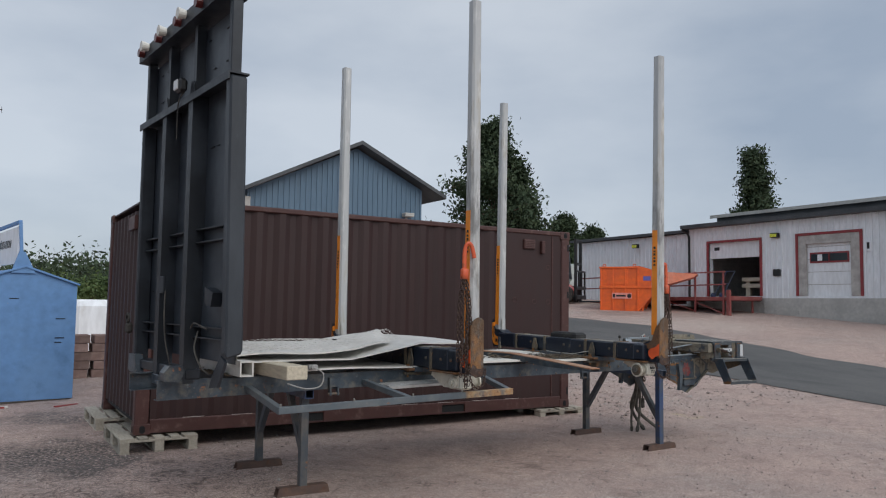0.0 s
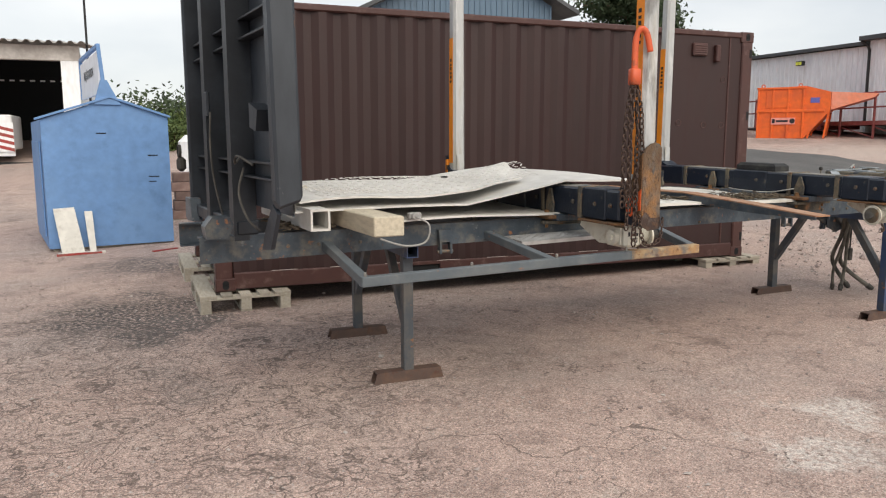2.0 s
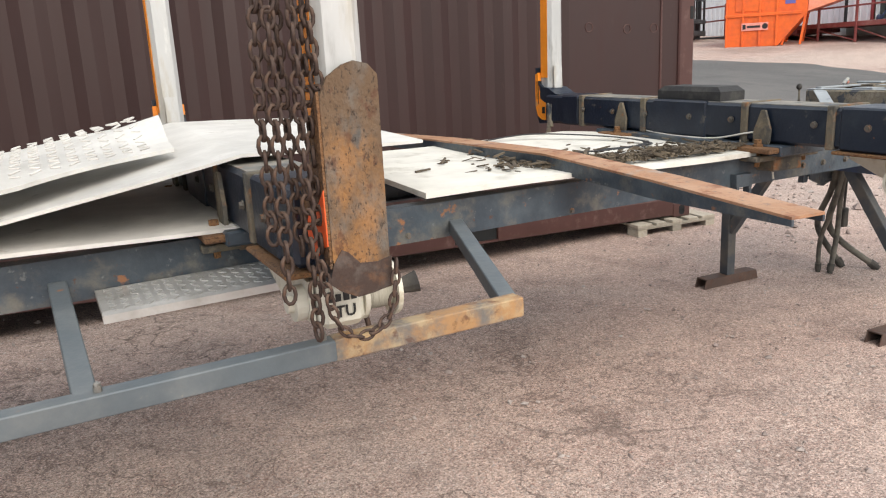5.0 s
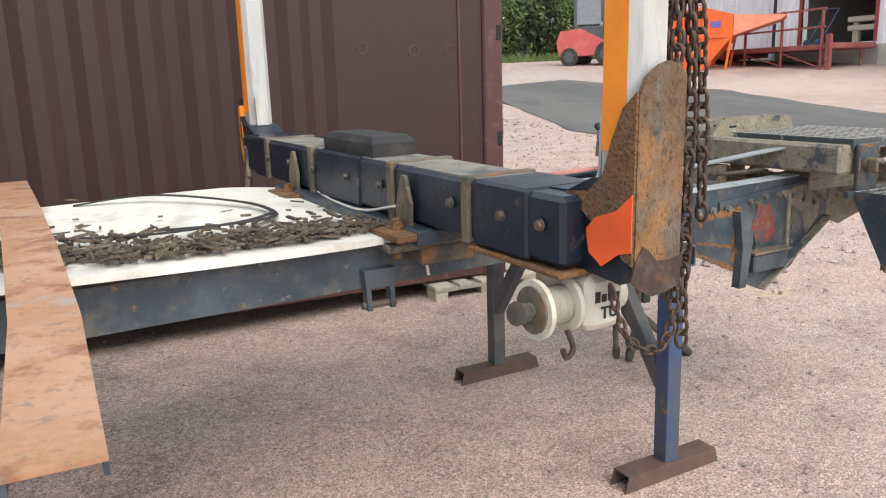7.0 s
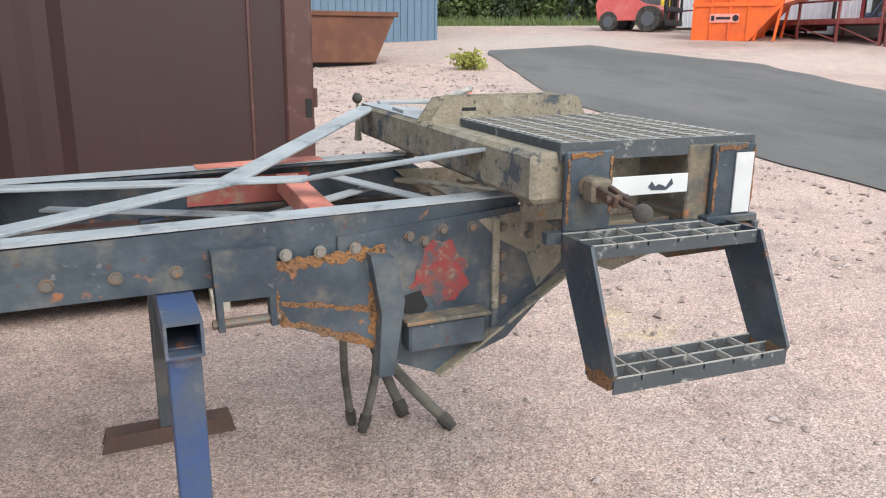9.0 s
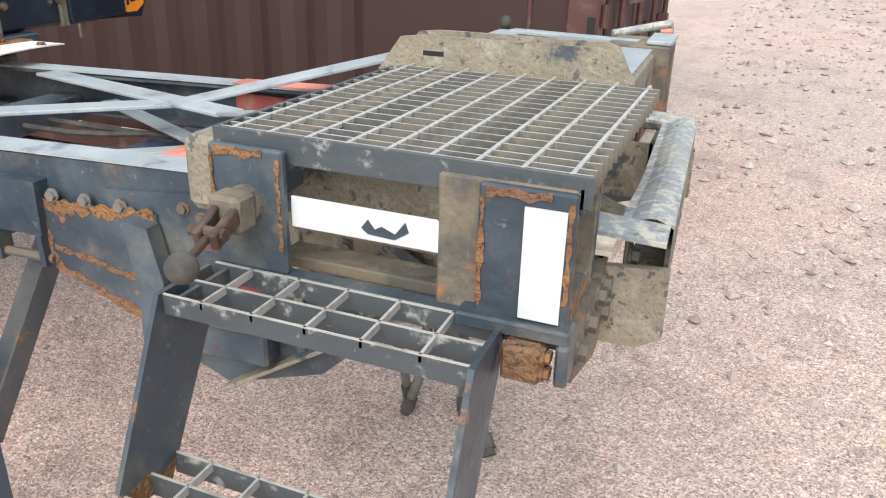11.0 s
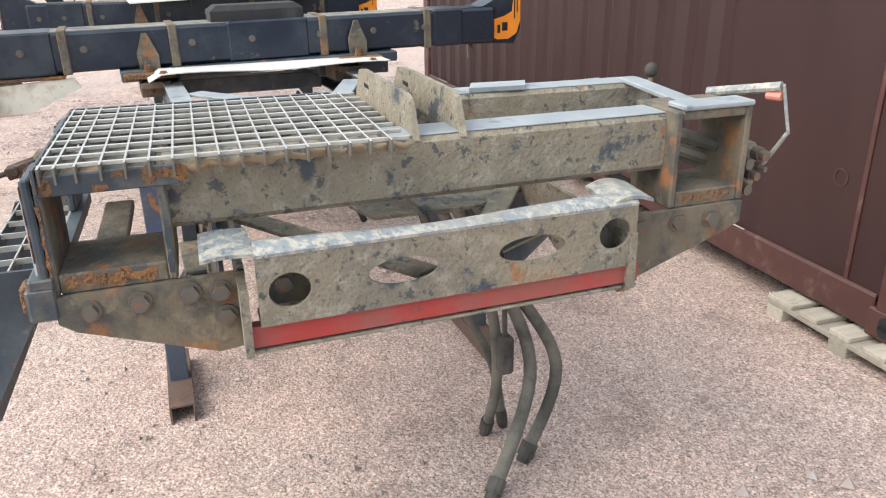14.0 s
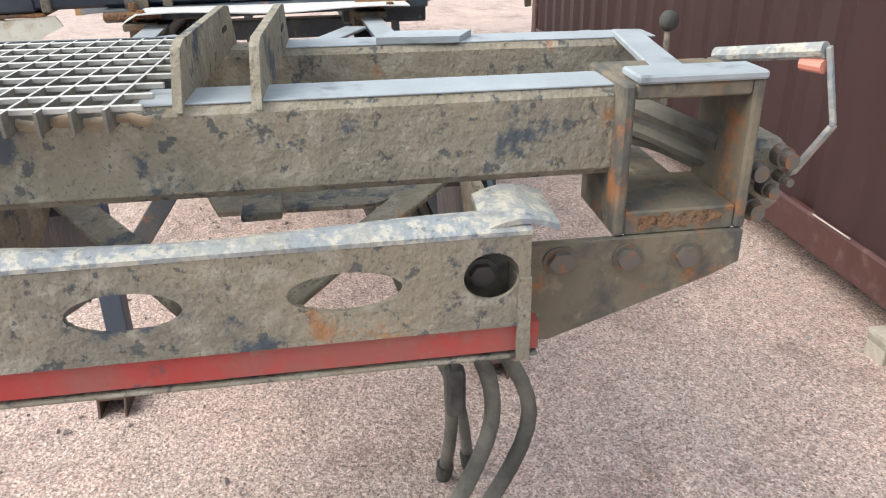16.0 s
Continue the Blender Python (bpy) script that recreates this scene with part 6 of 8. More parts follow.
for pts in ([(2.10, 6.68, 1.7), (2.08, 6.62, 1.5), (2.09, 6.6, 1.3), (2.12, 6.55, 1.1)], [(2.12, 6.05, 1.45), (2.07, 5.95, 1.42), (2.06, 5.85, 1.46), (2.1, 5.7, 1.42)], [(2.09, 5.85, 1.40), (2.05, 5.8, 1.28), (2.07, 5.72, 1.16), (2.12, 5.68, 1.1)]):
    part("cable", B((sweep, spline(pts, 6), 0.006, 6)), M_RUBBER, head, "black hanging cable")
part("tail_lamp", B((box, 2.03, 2.09, 7.54, 7.61, 1.32, 1.42, 0.02), (ring_tube, (2.06, 7.575, 1.46), (2.04, 7.575, 1.46), 0.045, 0.032)), M_RUBBER, head, "dark tail lamp")
part("foot_bracket", B((prism, [(7.42, 1.14), (7.6, 1.14), (7.62, 1.0), (7.54, 0.98), (7.37, 0.99)], "x", 2.08, 2.15)), M_STEEL, head)
part("base_tube", B((box, 2.12, 2.24, 6.18, 7.5, 1.022, 1.10, 0.008)), M_HEAD, head)
def torn(u, v):
    """The lining stands off the turned board, running straight back, and flares at its torn foot."""
    flare = max(0.0, 1 - v / 0.16) ** 1.2
    x = 2.236 + 0.012 * u + 0.05 * flare * u + 0.006 * math.sin(9 * u + 30 * v) * (0.2 + flare)
    y = 5.45 + u * (0.42 + 0.2 * flare)
    z = 1.19 + 2.0 * v + 0.02 * math.sin(13 * u) * flare - 0.05 * u * flare
    return turn_h.inverted() @ Vector((x, y, z))


bm = bmesh.new()
rows = [[bm.verts.new(torn(i / 14, j / 18)) for j in range(19)] for i in range(15)]
for i in range(14):
    for j in range(18):
        bm.faces.new((rows[i][j], rows[i + 1][j], rows[i + 1][j + 1], rows[i][j + 1]))
bmesh.ops.solidify(bm, geom=bm.faces[:], thickness=0.004)
part("lining_sheet", bm, M_WHITE, head, "torn white lining sheet curling at the foot")
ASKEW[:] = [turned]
part("lamp_box", B((prism, [(1.86, 0.976), (1.97, 0.976), (2.0, 1.05), (1.98, 1.09), (1.89, 1.09), (1.85, 1.04)], "y", 6.50, 6.62)), M_STEEL, frame_thing, "dark lamp box with worn rim")

M_SHELTER_C = mat("grey cable", (0.33, 0.33, 0.32), 0.6)
# ---- loose sheets and timber on the rear bed ----
def bed_low(u, v):
    return (2.85 + 1.38 * u, 6.56 + 1.2 * v, 1.015 + 0.012 * math.sin(5 * u + 2 * v) + 0.025 * u + 0.09 * v * (1 - u) * 0.6)


single("aluminium_sheet", B((sheet, bed_low, 24, 10, 0.012)), M_ALU, (3.4, 6.9, 1.0), "dirty white aluminium sheet lying on the frame", "metal sheet", "loose sheets")
def bed_mid(u, v):
    z = 1.095 + 0.02 * u + (0.14 * max(0, u - 0.45) / 0.3 if u < 0.75 else 0.14 - 0.09 * (u - 0.75)) + 0.01 * math.sin(6 * u + 3 * v)
    return (2.33 + 2.42 * u, 6.58 + 1.25 * v - 0.04 * math.sin(3 * u), z + 0.018 * v)


single("aluminium_sheet", B((sheet, bed_mid, 40, 10, 0.01)), M_ALU, (3.4, 6.9, 1.09), "bent white aluminium sheet lying on the pile", "metal sheet", "loose sheets")
def bed_top(u, v):
    lift = 0.03 + 0.10 * u + 0.07 * max(0, u - 0.72) / 0.28
    curl = 0.045 * max(0, u - 0.72) * math.sin(12 * v + 2)
    near = 6.58 + 0.26 * max(0, u - 0.68) / 0.32
    y = near + (7.62 - 0.3 * u - near) * v
    return (2.38 + 1.62 * u, y, 1.135 + lift * (0.55 + 0.6 * v * (1 - v) * 2) + curl + 0.012 * math.sin(10 * u + 6 * v) + 0.04 * v)


top = single("tread_sheet", B((sheet, bed_top, 40, 16, 0.012)), M_ALU, (3.2, 6.9, 1.15), "warped white tread sheet on top of the pile", "metal sheet", "loose sheets")
BASE[top.name] = Vector((3.2, 6.9, 1.15))
bm = bmesh.new()
for i in range(34):
    for j in range(14):
        u, v = 0.04 + 0.9 * i / 33, 0.06 + 0.76 * j / 13
        d = 0.013 if (i + j) % 2 else -0.013
        bar(bm, bed_top(u - 0.007, v - d), bed_top(u + 0.007, v + d), 0.008, 0.004)
part("tread_studs", bm, M_ALU, top)
hp = Vector(bed_top(0.575, 0.42))
part("hole", B((cyl, hp + Vector((0, 0, 0.004)), hp - Vector((0, 0, 0.005)), 0.022, 16)), M_DARK, top)
single("timber_block", B((box, 2.63, 2.80, 6.08, 7.0, 0.995, 1.10, 0.006)), M_WOOD_PALE, (2.7, 6.5, 0.98), "pale square timber block sticking out of the pile", "timber")
single("timber_block", B((box, 2.5, 2.62, 7.2, 7.75, 1.02, 1.2, 0.006)), M_WOOD_PALE, (2.55, 7.4, 1.02), "pale timber block behind the sheets", "timber")
single("square_tube", B((pipe, (2.45, 6.42, 1.06), (2.45, 7.6, 1.06), 0.11, 0.12, 0.012)), M_ALU, (2.45, 7, 1.0), "open square aluminium tube in the pile", "tube")
single("socket_cable", B((box, 3.02, 3.1, 6.52, 6.56, 1.03, 1.07, 0.006), (cyl, (3.05, 6.52, 1.05), (3.05, 6.50, 1.05), 0.018, 12), (sweep, spline([(3.05, 6.5, 1.05), (3.12, 6.46, 1.0), (3.1, 6.47, 0.9), (2.98, 6.5, 0.88), (2.85, 6.56, 0.92)], 7), 0.0055, 7)), M_SHELTER_C, (3.05, 6.5, 0.9), "grey socket with a looped pale cable", "cable")


def litter(bm, n, area, z, seed, size=1.0):
    """Bark flakes and twigs in heaps; area(r) gives x, y."""
    r = random.Random(seed)
    for k in range(n):
        x, y = area(r)
        a, ln, w = r.uniform(0, math.pi), r.uniform(0.015, 0.07) * size, r.uniform(0.005, 0.018) * size
        h = r.uniform(0.002, 0.03) * r.random()
        d = Vector((math.cos(a), math.sin(a), r.uniform(-0.25, 0.25))) * ln / 2
        c = Vector((x, y, z + h + abs(d.z)))
        s = d.cross(Vector((0, 0, 1))).normalized() * w / 2
        t = Vector((0, 0, r.uniform(0.003, 0.008)))
        hexa(bm, [c - d - s, c + d - s * 0.7, c + d + s, c - d + s * 0.8, c - d - s + t, c + d - s * 0.7 + t, c + d + s + t, c - d + s * 0.8 + t])


bm = bmesh.new()
litter(bm, 260, lambda r: (r.uniform(2.3, 2.62), r.uniform(6.6, 7.2)), 0.985, 3)
single("bark_litter", bm, M_BARK, (2.45, 6.8, 0.985), "heap of rotten bark and leaves", "bark", kind="stuff")

# ---- flat bed between the bunks ----
def bed(u, v):
    return (4.75 + 1.68 * u, 6.575 + 1.14 * v, 1.05 + 0.03 * v + 0.006 * math.sin(6 * u + 3 * v) - 0.02 * max(0, u - 0.85) / 0.15 * (1 if v > 0.25 else 0))


single("aluminium_sheet", B((sheet, bed, 30, 16, 0.02)), M_WHITE, (5.6, 7.2, 1.0), "white sheet on the bed strewn with bark", "metal sheet", "loose sheets")
single("bed_bearer", B((box, 5.0, 6.4, 7.35, 7.7, 0.96, 1.035, 0.006)), M_STEEL, (5.7, 7.7, 0.95), "dark steel bearer under the sheet", "bearer")
bm = bmesh.new()
litter(bm, 420, lambda r: (r.triangular(5.3, 6.42, 6.3), min(7.2, 6.63 + abs(r.gauss(0, 0.12)))), 1.055, 5)
litter(bm, 260, lambda r: (r.gauss(5.45, 0.14), 6.72 + abs(r.gauss(0, 0.2))), 1.057, 6)
litter(bm, 14, lambda r: (r.uniform(5.4, 6.3), r.uniform(6.7, 7.8)), 1.072, 8)
litter(bm, 320, lambda r: (r.triangular(5.5, 6.35, 5.7), 6.62 + abs(r.gauss(0, 0.08))), 1.059, 15, 0.6)
single("bark_litter", bm, M_BARK, (5.7, 6.9, 1.0), "bark flakes and twigs strewn on the sheet", "bark", kind="stuff")
for k, pts in enumerate(([(5.6, 7.65, 1.080), (5.85, 7.55, 1.105), (6.1, 7.25, 1.090), (6.13, 7.0, 1.075), (5.95, 6.9, 1.080), (5.75, 6.93, 1.080)], [(5.5, 6.95, 1.080), (5.75, 6.85, 1.085), (6.0, 6.92, 1.080), (6.13, 7.02, 1.080)])):
    single("plastic_strap", B((sweep, spline(pts, 8), 0.011, 8, False, 0.3)), M_BLACK, (5.9, 7.2, 1.03), "black plastic strap curled on the bed", "strap", "straps on the bed")
ASKEW.clear()
# long bent channel lying across the frame
ch = thing("steel_channel", (5.4, 6.9, 1.03), "rusty bent steel channel lying across the frame", "channel")
cp = [(5.30, 8.45, 1.10), (5.36, 7.5, 1.125), (5.42, 6.55, 1.13), (5.455, 5.95, 1.095), (5.465, 5.39, 1.06)]
def strip_along(bm, off_in, off_out, z_up, z_low):
    """A continuous strip along the bent channel, between two side offsets and two heights (the lower one per point)."""
    rings = []
    for k, p in enumerate(cp):
        lo = z_low if k < len(cp) - 1 else max(z_low, -0.022)
        rings.append([bm.verts.new((p[0] + o, p[1], p[2] + h)) for o, h in ((off_in, lo), (off_out, lo), (off_out, z_up), (off_in, z_up))])
    for r, q in zip(rings, rings[1:]):
        for i in range(4):
            bm.faces.new((r[i], r[(i + 1) % 4], q[(i + 1) % 4], q[i]))
    bm.faces.new(rings[0]), bm.faces.new(rings[-1][::-1])


bm, bs, bt = bmesh.new(), bmesh.new(), bmesh.new()
strip_along(bm, -0.06, 0.06, 0.004, -0.004)
strip_along(bs, -0.06, -0.052, -0.0045, -0.058)
strip_along(bt, 0.052, 0.06, -0.0045, -0.058)
part("web", bm, mat("orange rusty web", (0.34, 0.175, 0.095), 0.8, layers=[((0.44, 0.28, 0.19), 3, 0.52, 0.12, 0.7), ((0.2, 0.075, 0.04), 9, 0.58, 0.08, 0.8), ((0.16, 0.13, 0.11), 40, 0.6, 0.06, 0.6), ((0.3, 0.29, 0.27), 4, 0.66, 0.05, 0.7)], bump=0.3), ch, "orange rusty upper face")
part("flange", bs, M_STEEL, ch, "dark steel flange")
part("flange", bt, M_STEEL, ch)
single("rope", B((sweep, spline([(6.37, 7.42, 1.16), (6.36, 7.22, 1.11), (6.35, 6.95, 1.095), (6.36, 6.7, 1.1), (6.40, 6.5, 1.135), (6.425, 6.46, 1.10), (6.44, 6.445, 1.03), (6.455, 6.44, 0.93)], 7), 0.0045, 6)), M_ROPE, (6.38, 6.9, 1.1), "thin pale rope slung along the bunk", "rope")


# ---- surroundings: loading bay building ----
M_CLAD = mat("white ribbed cladding", (0.82, 0.84, 0.86), 0.5, layers=[((0.68, 0.68, 0.67), 0.8, 0.58, 0.14, 0.5), ((0.6, 0.58, 0.54), 4, 0.66, 0.08, 0.5)], stretch=(1, 1, 0.3))
M_ROOF = mat("dark roof sheet", (0.05, 0.055, 0.06), 0.6, layers=[((0.12, 0.13, 0.135), 0.7, 0.55, 0.15, 0.6)])
M_REDFRAME = mat("dark red frame paint", (0.27, 0.035, 0.04), 0.5, layers=[((0.2, 0.08, 0.07), 6, 0.6, 0.1, 0.6)])
M_CONC = mat("pale concrete", (0.48, 0.47, 0.44), 0.85, layers=[((0.36, 0.35, 0.33), 1.5, 0.55, 0.12, 0.7), ((0.25, 0.24, 0.22), 5, 0.66, 0.08, 0.6)], bump=0.2)
M_DOCKRED = mat("dull red ramp steel", (0.25, 0.06, 0.055), 0.6, layers=[((0.35, 0.16, 0.14), 3, 0.56, 0.12, 0.7), (RUST_DARK, 8, 0.64, 0.08, 0.7)])
M_SKIP_OR = mat("orange skip paint", (0.8, 0.135, 0.02), 0.45, layers=[((0.6, 0.1, 0.03), 2, 0.56, 0.12, 0.7), ((0.3, 0.08, 0.04), 9, 0.7, 0.05, 0.8)])
M_GLASS = mat("dark window glass", (0.03, 0.035, 0.04), 0.1)
FX = 26.2
wh = thing("warehouse", (FX, 18, hg(FX, 18)), "white clad warehouse with red-framed loading doors", "warehouse")
ZG, ZD, ZE = 1.0, 2.02, 4.9


def wall_with_openings(bm, y0, y1, z0, z1, holes, x0, x1):
    ys = sorted({y0, y1, *[h[0] for h in holes], *[h[1] for h in holes]})
    zs = sorted({z0, z1, *[h[2] for h in holes], *[h[3] for h in holes]})
    for ya, yb in zip(ys, ys[1:]):
        for za, zb in zip(zs, zs[1:]):
            if not any(h[0] <= ya and yb <= h[1] and h[2] <= za and zb <= h[3] for h in holes):
                box(bm, x0, x1, ya, yb, za, zb, 0)
    bmesh.ops.remove_doubles(bm, verts=bm.verts, dist=0.001)


D1, D2 = (18.9, 21.3, 2.10, 4.25), (15.0, 17.3, 2.10, 4.28)
bm = bmesh.new()
wall_with_openings(bm, 13.6, 22.3, ZD, ZE, [D1, D2], FX, FX + 0.25)
part("wall", bm, M_CLAD, wh, "white ribbed front wall")
part("wall", B((box, FX + 0.15, FX + 0.4, 22.3, 29.6, ZG, 4.75, 0)), M_CLAD, wh)
part("wall", B((box, FX + 0.4, FX + 14, 29.4, 29.6, ZG, 4.75, 0)), M_CLAD, wh)
part("wall", B((box, FX - 0.5, FX - 0.3, 5, 13.6, ZD, 5.1, 0), (box, FX - 0.3, FX, 13.4, 13.6, ZD, 5.0, 0)), M_CLAD, wh)
ribs = finish("rib", B((box, -0.03, 0, -0.03, 0.03, 0, 1, 0)), M_CLAD)
for k in range(70):
    y = 13.7 + k * 0.225
    segs = []
    if y < 22.3:
        for h in (D1, D2):
            if h[0] - 0.12 < y < h[1] + 0.12:
                segs = [(h[3] + 0.1, ZE - h[3] - 0.12)]
        segs = segs or [(ZD, ZE - ZD)]
    else:
        segs = [(ZG + 0.8, 4.7 - ZG - 0.8)]
    for z0, ln in segs:
        ob = new("rib", ribs)
        ob.parent = wh
        ob.location = Vector((FX if y < 22.3 else FX + 0.15, y, z0)) - BASE[wh.name]
        ob.scale = (1, 1, ln)
part("plinth", B((box, FX - 0.02, FX + 0.3, 13.4, 18.75, 0.5, ZD, 0), (box, FX + 0.05, FX + 0.3, 18.75, 22.3, 0.5, ZD, 0)), M_CONC, wh, "pale concrete dock wall")
part("eave", B((box, FX - 0.35, FX + 0.3, 13.3, 22.5, ZE, ZE + 0.1, 0.01), (hexa, [(FX - 0.35, 13.3, ZE + 0.1), (FX + 8, 13.3, ZE + 0.9), (FX + 8, 22.5, ZE + 0.9), (FX - 0.35, 22.5, ZE + 0.1), (FX - 0.35, 13.3, ZE + 0.16), (FX + 8, 13.3, ZE + 0.96), (FX + 8, 22.5, ZE + 0.96), (FX - 0.35, 22.5, ZE + 0.16)])), M_ROOF, wh, "dark eave and low roof")
part("roof", B((hexa, [(FX - 0.1, 22.3, 4.78), (FX + 14, 22.3, 5.6), (FX + 14, 29.8, 5.6), (FX - 0.1, 29.8, 4.78), (FX - 0.1, 22.3, 4.9), (FX + 14, 22.3, 5.72), (FX + 14, 29.8, 5.72), (FX - 0.1, 29.8, 4.9)])), M_ROOF, wh)
part("upper_block", B((box, FX + 3.2, FX + 14, 6, 23.5, 5.0, 5.75, 0.02), (box, FX + 3.0, FX + 14, 5.9, 23.7, 5.75, 5.83, 0.02)), M_ROOF, wh, "dark raised roof edge with pale capping")
part("capping", B((box, FX + 2.98, FX + 3.02, 5.9, 23.7, 5.70, 5.84, 0)), M_CONC, wh)
part("side_roof", B((box, FX - 0.9, FX + 3, 5, 13.5, 5.1, 5.25, 0.01)), M_ROOF, wh)
part("downpipe", B((cyl, (FX - 0.08, 22.25, ZD), (FX - 0.08, 22.25, 4.6), 0.05, 10), (sweep, spline([(FX - 0.08, 22.25, 4.55), (FX - 0.15, 22.3, 4.75), (FX - 0.3, 22.45, 4.88)], 4), 0.05, 8)), M_BLACK, wh)
part("downpipe", B((cyl, (FX - 0.05, 13.75, 1.2), (FX - 0.05, 13.75, 4.7), 0.05, 10)), M_CLAD, wh)
for y0, y1, z0, z1 in (D1, D2):
    part("door_frame", B((box, FX - 0.05, FX + 0.06, y0 - 0.09, y0, z0, z1 + 0.09, 0.005), (box, FX - 0.05, FX + 0.06, y1, y1 + 0.09, z0, z1 + 0.09, 0.005), (box, FX - 0.05, FX + 0.06, y0, y1, z1, z1 + 0.09, 0.005)), M_REDFRAME, wh, "dark red door frame")
part("dock_shadow_room", B((box, FX + 0.3, FX + 6, 18.0, 22.2, 2.05, 2.1, 0), (box, FX + 6, FX + 6.1, 18.0, 22.2, 2.1, 4.6, 0), (box, FX + 0.25, FX + 6, 22.2, 22.3, 2.1, 4.6, 0), (box, FX + 0.25, FX + 6, 17.9, 18.0, 2.1, 4.6, 0), (box, FX + 0.25, FX + 6, 18.0, 22.2, 4.6, 4.7, 0)), M_CONC, wh, "bare store room behind the open door")
rd = part("roller_door", B((box, FX + 0.1, FX + 0.16, D1[0], D1[1], 3.62, D1[3], 0.004)), M_CLAD, wh, "half-raised white overhead door")
part("door_window", B((box, FX + 0.085, FX + 0.1, 20.85, 21.1, 3.95, 4.08, 0.02)), M_BLACK, rd)
d2 = part("dock_door", B((box, FX + 0.1, FX + 0.16, D2[0], D2[1], D2[2], D2[3], 0.004)), M_CLAD, wh, "closed white sectional door")
for z in (2.5, 2.95, 3.4, 3.85):
    part("panel_joint", B((box, FX + 0.092, FX + 0.1, D2[0] + 0.3, D2[1] - 0.3, z, z + 0.02, 0)), M_CONC, d2)
for ya, yb in ((15.5, 16.13), (16.2, 16.85)):
    wfr = part("window", B((box, FX + 0.07, FX + 0.1, ya - 0.05, yb + 0.05, 3.28, 3.66, 0.004)), M_REDFRAME, d2, "red-framed door window")
    part("pane", B((box, FX + 0.06, FX + 0.071, ya, yb, 3.34, 3.60, 0)), M_GLASS, wfr)
part("notice", B((box, FX + 0.055, FX + 0.06, 16.42, 16.6, 3.36, 3.58, 0)), M_CLAD, d2)
M_SHELTER = mat("stained dock shelter fabric", (0.5, 0.48, 0.45), 0.8, layers=[((0.33, 0.3, 0.28), 2.5, 0.5, 0.14, 0.8)])
part("dock_shelter", B((box, FX - 0.02, FX + 0.09, D2[0], D2[0] + 0.34, D2[2], D2[3], 0.01), (box, FX - 0.02, FX + 0.09, D2[1] - 0.3, D2[1], D2[2], D2[3], 0.01), (box, FX - 0.03, FX + 0.09, D2[0] + 0.3, D2[1] - 0.3, D2[3] - 0.32, D2[3], 0.01)), M_SHELTER, wh, "stained grey dock shelter flaps")
for y in (18.2, 25.3):
    fl = part("flood_lamp", B((box, FX - 0.18, FX, y - 0.16, y + 0.16, 4.28, 4.46, 0.02)), M_BLACK, wh, "yellow-lit wall lamp")
    part("lamp_glass", B((box, FX - 0.2, FX - 0.18, y - 0.14, y + 0.14, 4.3, 4.42, 0.01)), mat("yellow lamp glass", (0.7, 0.75, 0.08), 0.3) if "yellow lamp glass" not in bpy.data.materials else bpy.data.materials["yellow lamp glass"], fl)
part("number_board", B((box, FX - 0.05, FX - 0.03, 14.55, 14.85, 3.6, 3.95, 0.004)), M_CLAD, wh)
part("number_bar", B((box, FX - 0.054, FX - 0.05, 14.66, 14.75, 3.68, 3.9, 0)), M_BLACK, wh)
part("wall_phone", B((box, FX - 0.12, FX, 18.0, 18.3, 2.85, 3.1, 0.03)), M_BLACK, wh)
# red ramp and railing in front of the open door
ramp = thing("loading_ramp", (FX - 2, 20.5, hg(FX - 2, 20.5)), "dull red steel loading ramp with railing", "ramp")
part("deck", B((box, FX - 2.0, FX - 0.03, 18.9, 22.4, 1.9, 2.04, 0.01), (hexa, [(FX - 2.0, 22.4, 1.78), (FX - 0.1, 22.4, 1.78), (FX - 0.1, 27.0, 1.65), (FX - 2.0, 27.0, 1.65), (FX - 2.0, 22.4, 2.04), (FX - 0.1, 22.4, 2.04), (FX - 0.1, 27.0, 1.8), (FX - 2.0, 27.0, 1.8)])), M_DOCKRED, ramp)
for k in range(7):
    y = 19.0 + k * 1.3
    part("post", B((box, FX - 2.04, FX - 1.98, y - 0.03, y + 0.03, hg(FX - 2, y), 3.0 - 0.02 * max(0, k - 3), 0.004)), M_DOCKRED, ramp)
    part("leg", B((box, FX - 0.4, FX - 0.34, y - 0.03, y + 0.03, hg(FX - 0.4, y) - 0.02, 1.9, 0.004)), M_DOCKRED, ramp)
for z in (2.5, 2.97):
    part("handrail", B((bar, (FX - 2.02, 18.9, z), (FX - 2.02, 27.0, z - 0.1), 0.05, 0.05)), M_DOCKRED, ramp)
for k in range(6):
    y = 19.0 + k * 1.3
    part("brace", B((bar, (FX - 2.0, y, hg(FX - 2, y) + 0.05), (FX - 2.0, y + 1.3, 1.85), 0.03, 0.03)), M_DOCKRED, ramp)
part("side_post", B((box, FX - 2.05, FX - 1.95, 18.7, 18.85, hg(FX - 2, 18.8), 2.3, 0.004), (bar, (FX - 2, 18.8, 2.0), (FX - 0.1, 18.8, 2.0), 0.06, 0.14)), M_DOCKRED, ramp)
single("timber_stack", B((box, FX + 0.6, FX + 2.2, 18.6, 20.2, 2.45, 2.6, 0.01), (box, FX + 0.6, FX + 2.2, 18.6, 20.2, 2.7, 2.85, 0.01), (box, FX + 0.7, FX + 0.85, 18.7, 18.9, 2.1, 3.4, 0.01), (box, FX + 0.7, FX + 0.85, 19.9, 20.1, 2.1, 2.8, 0.01), (box, FX + 0.7, FX + 2.2, 18.7, 18.85, 2.1, 2.46, 0.01)), M_WOOD_PALE, (FX + 1.4, 19.4, 2.1), "pale timber crate inside the open bay", "crate")
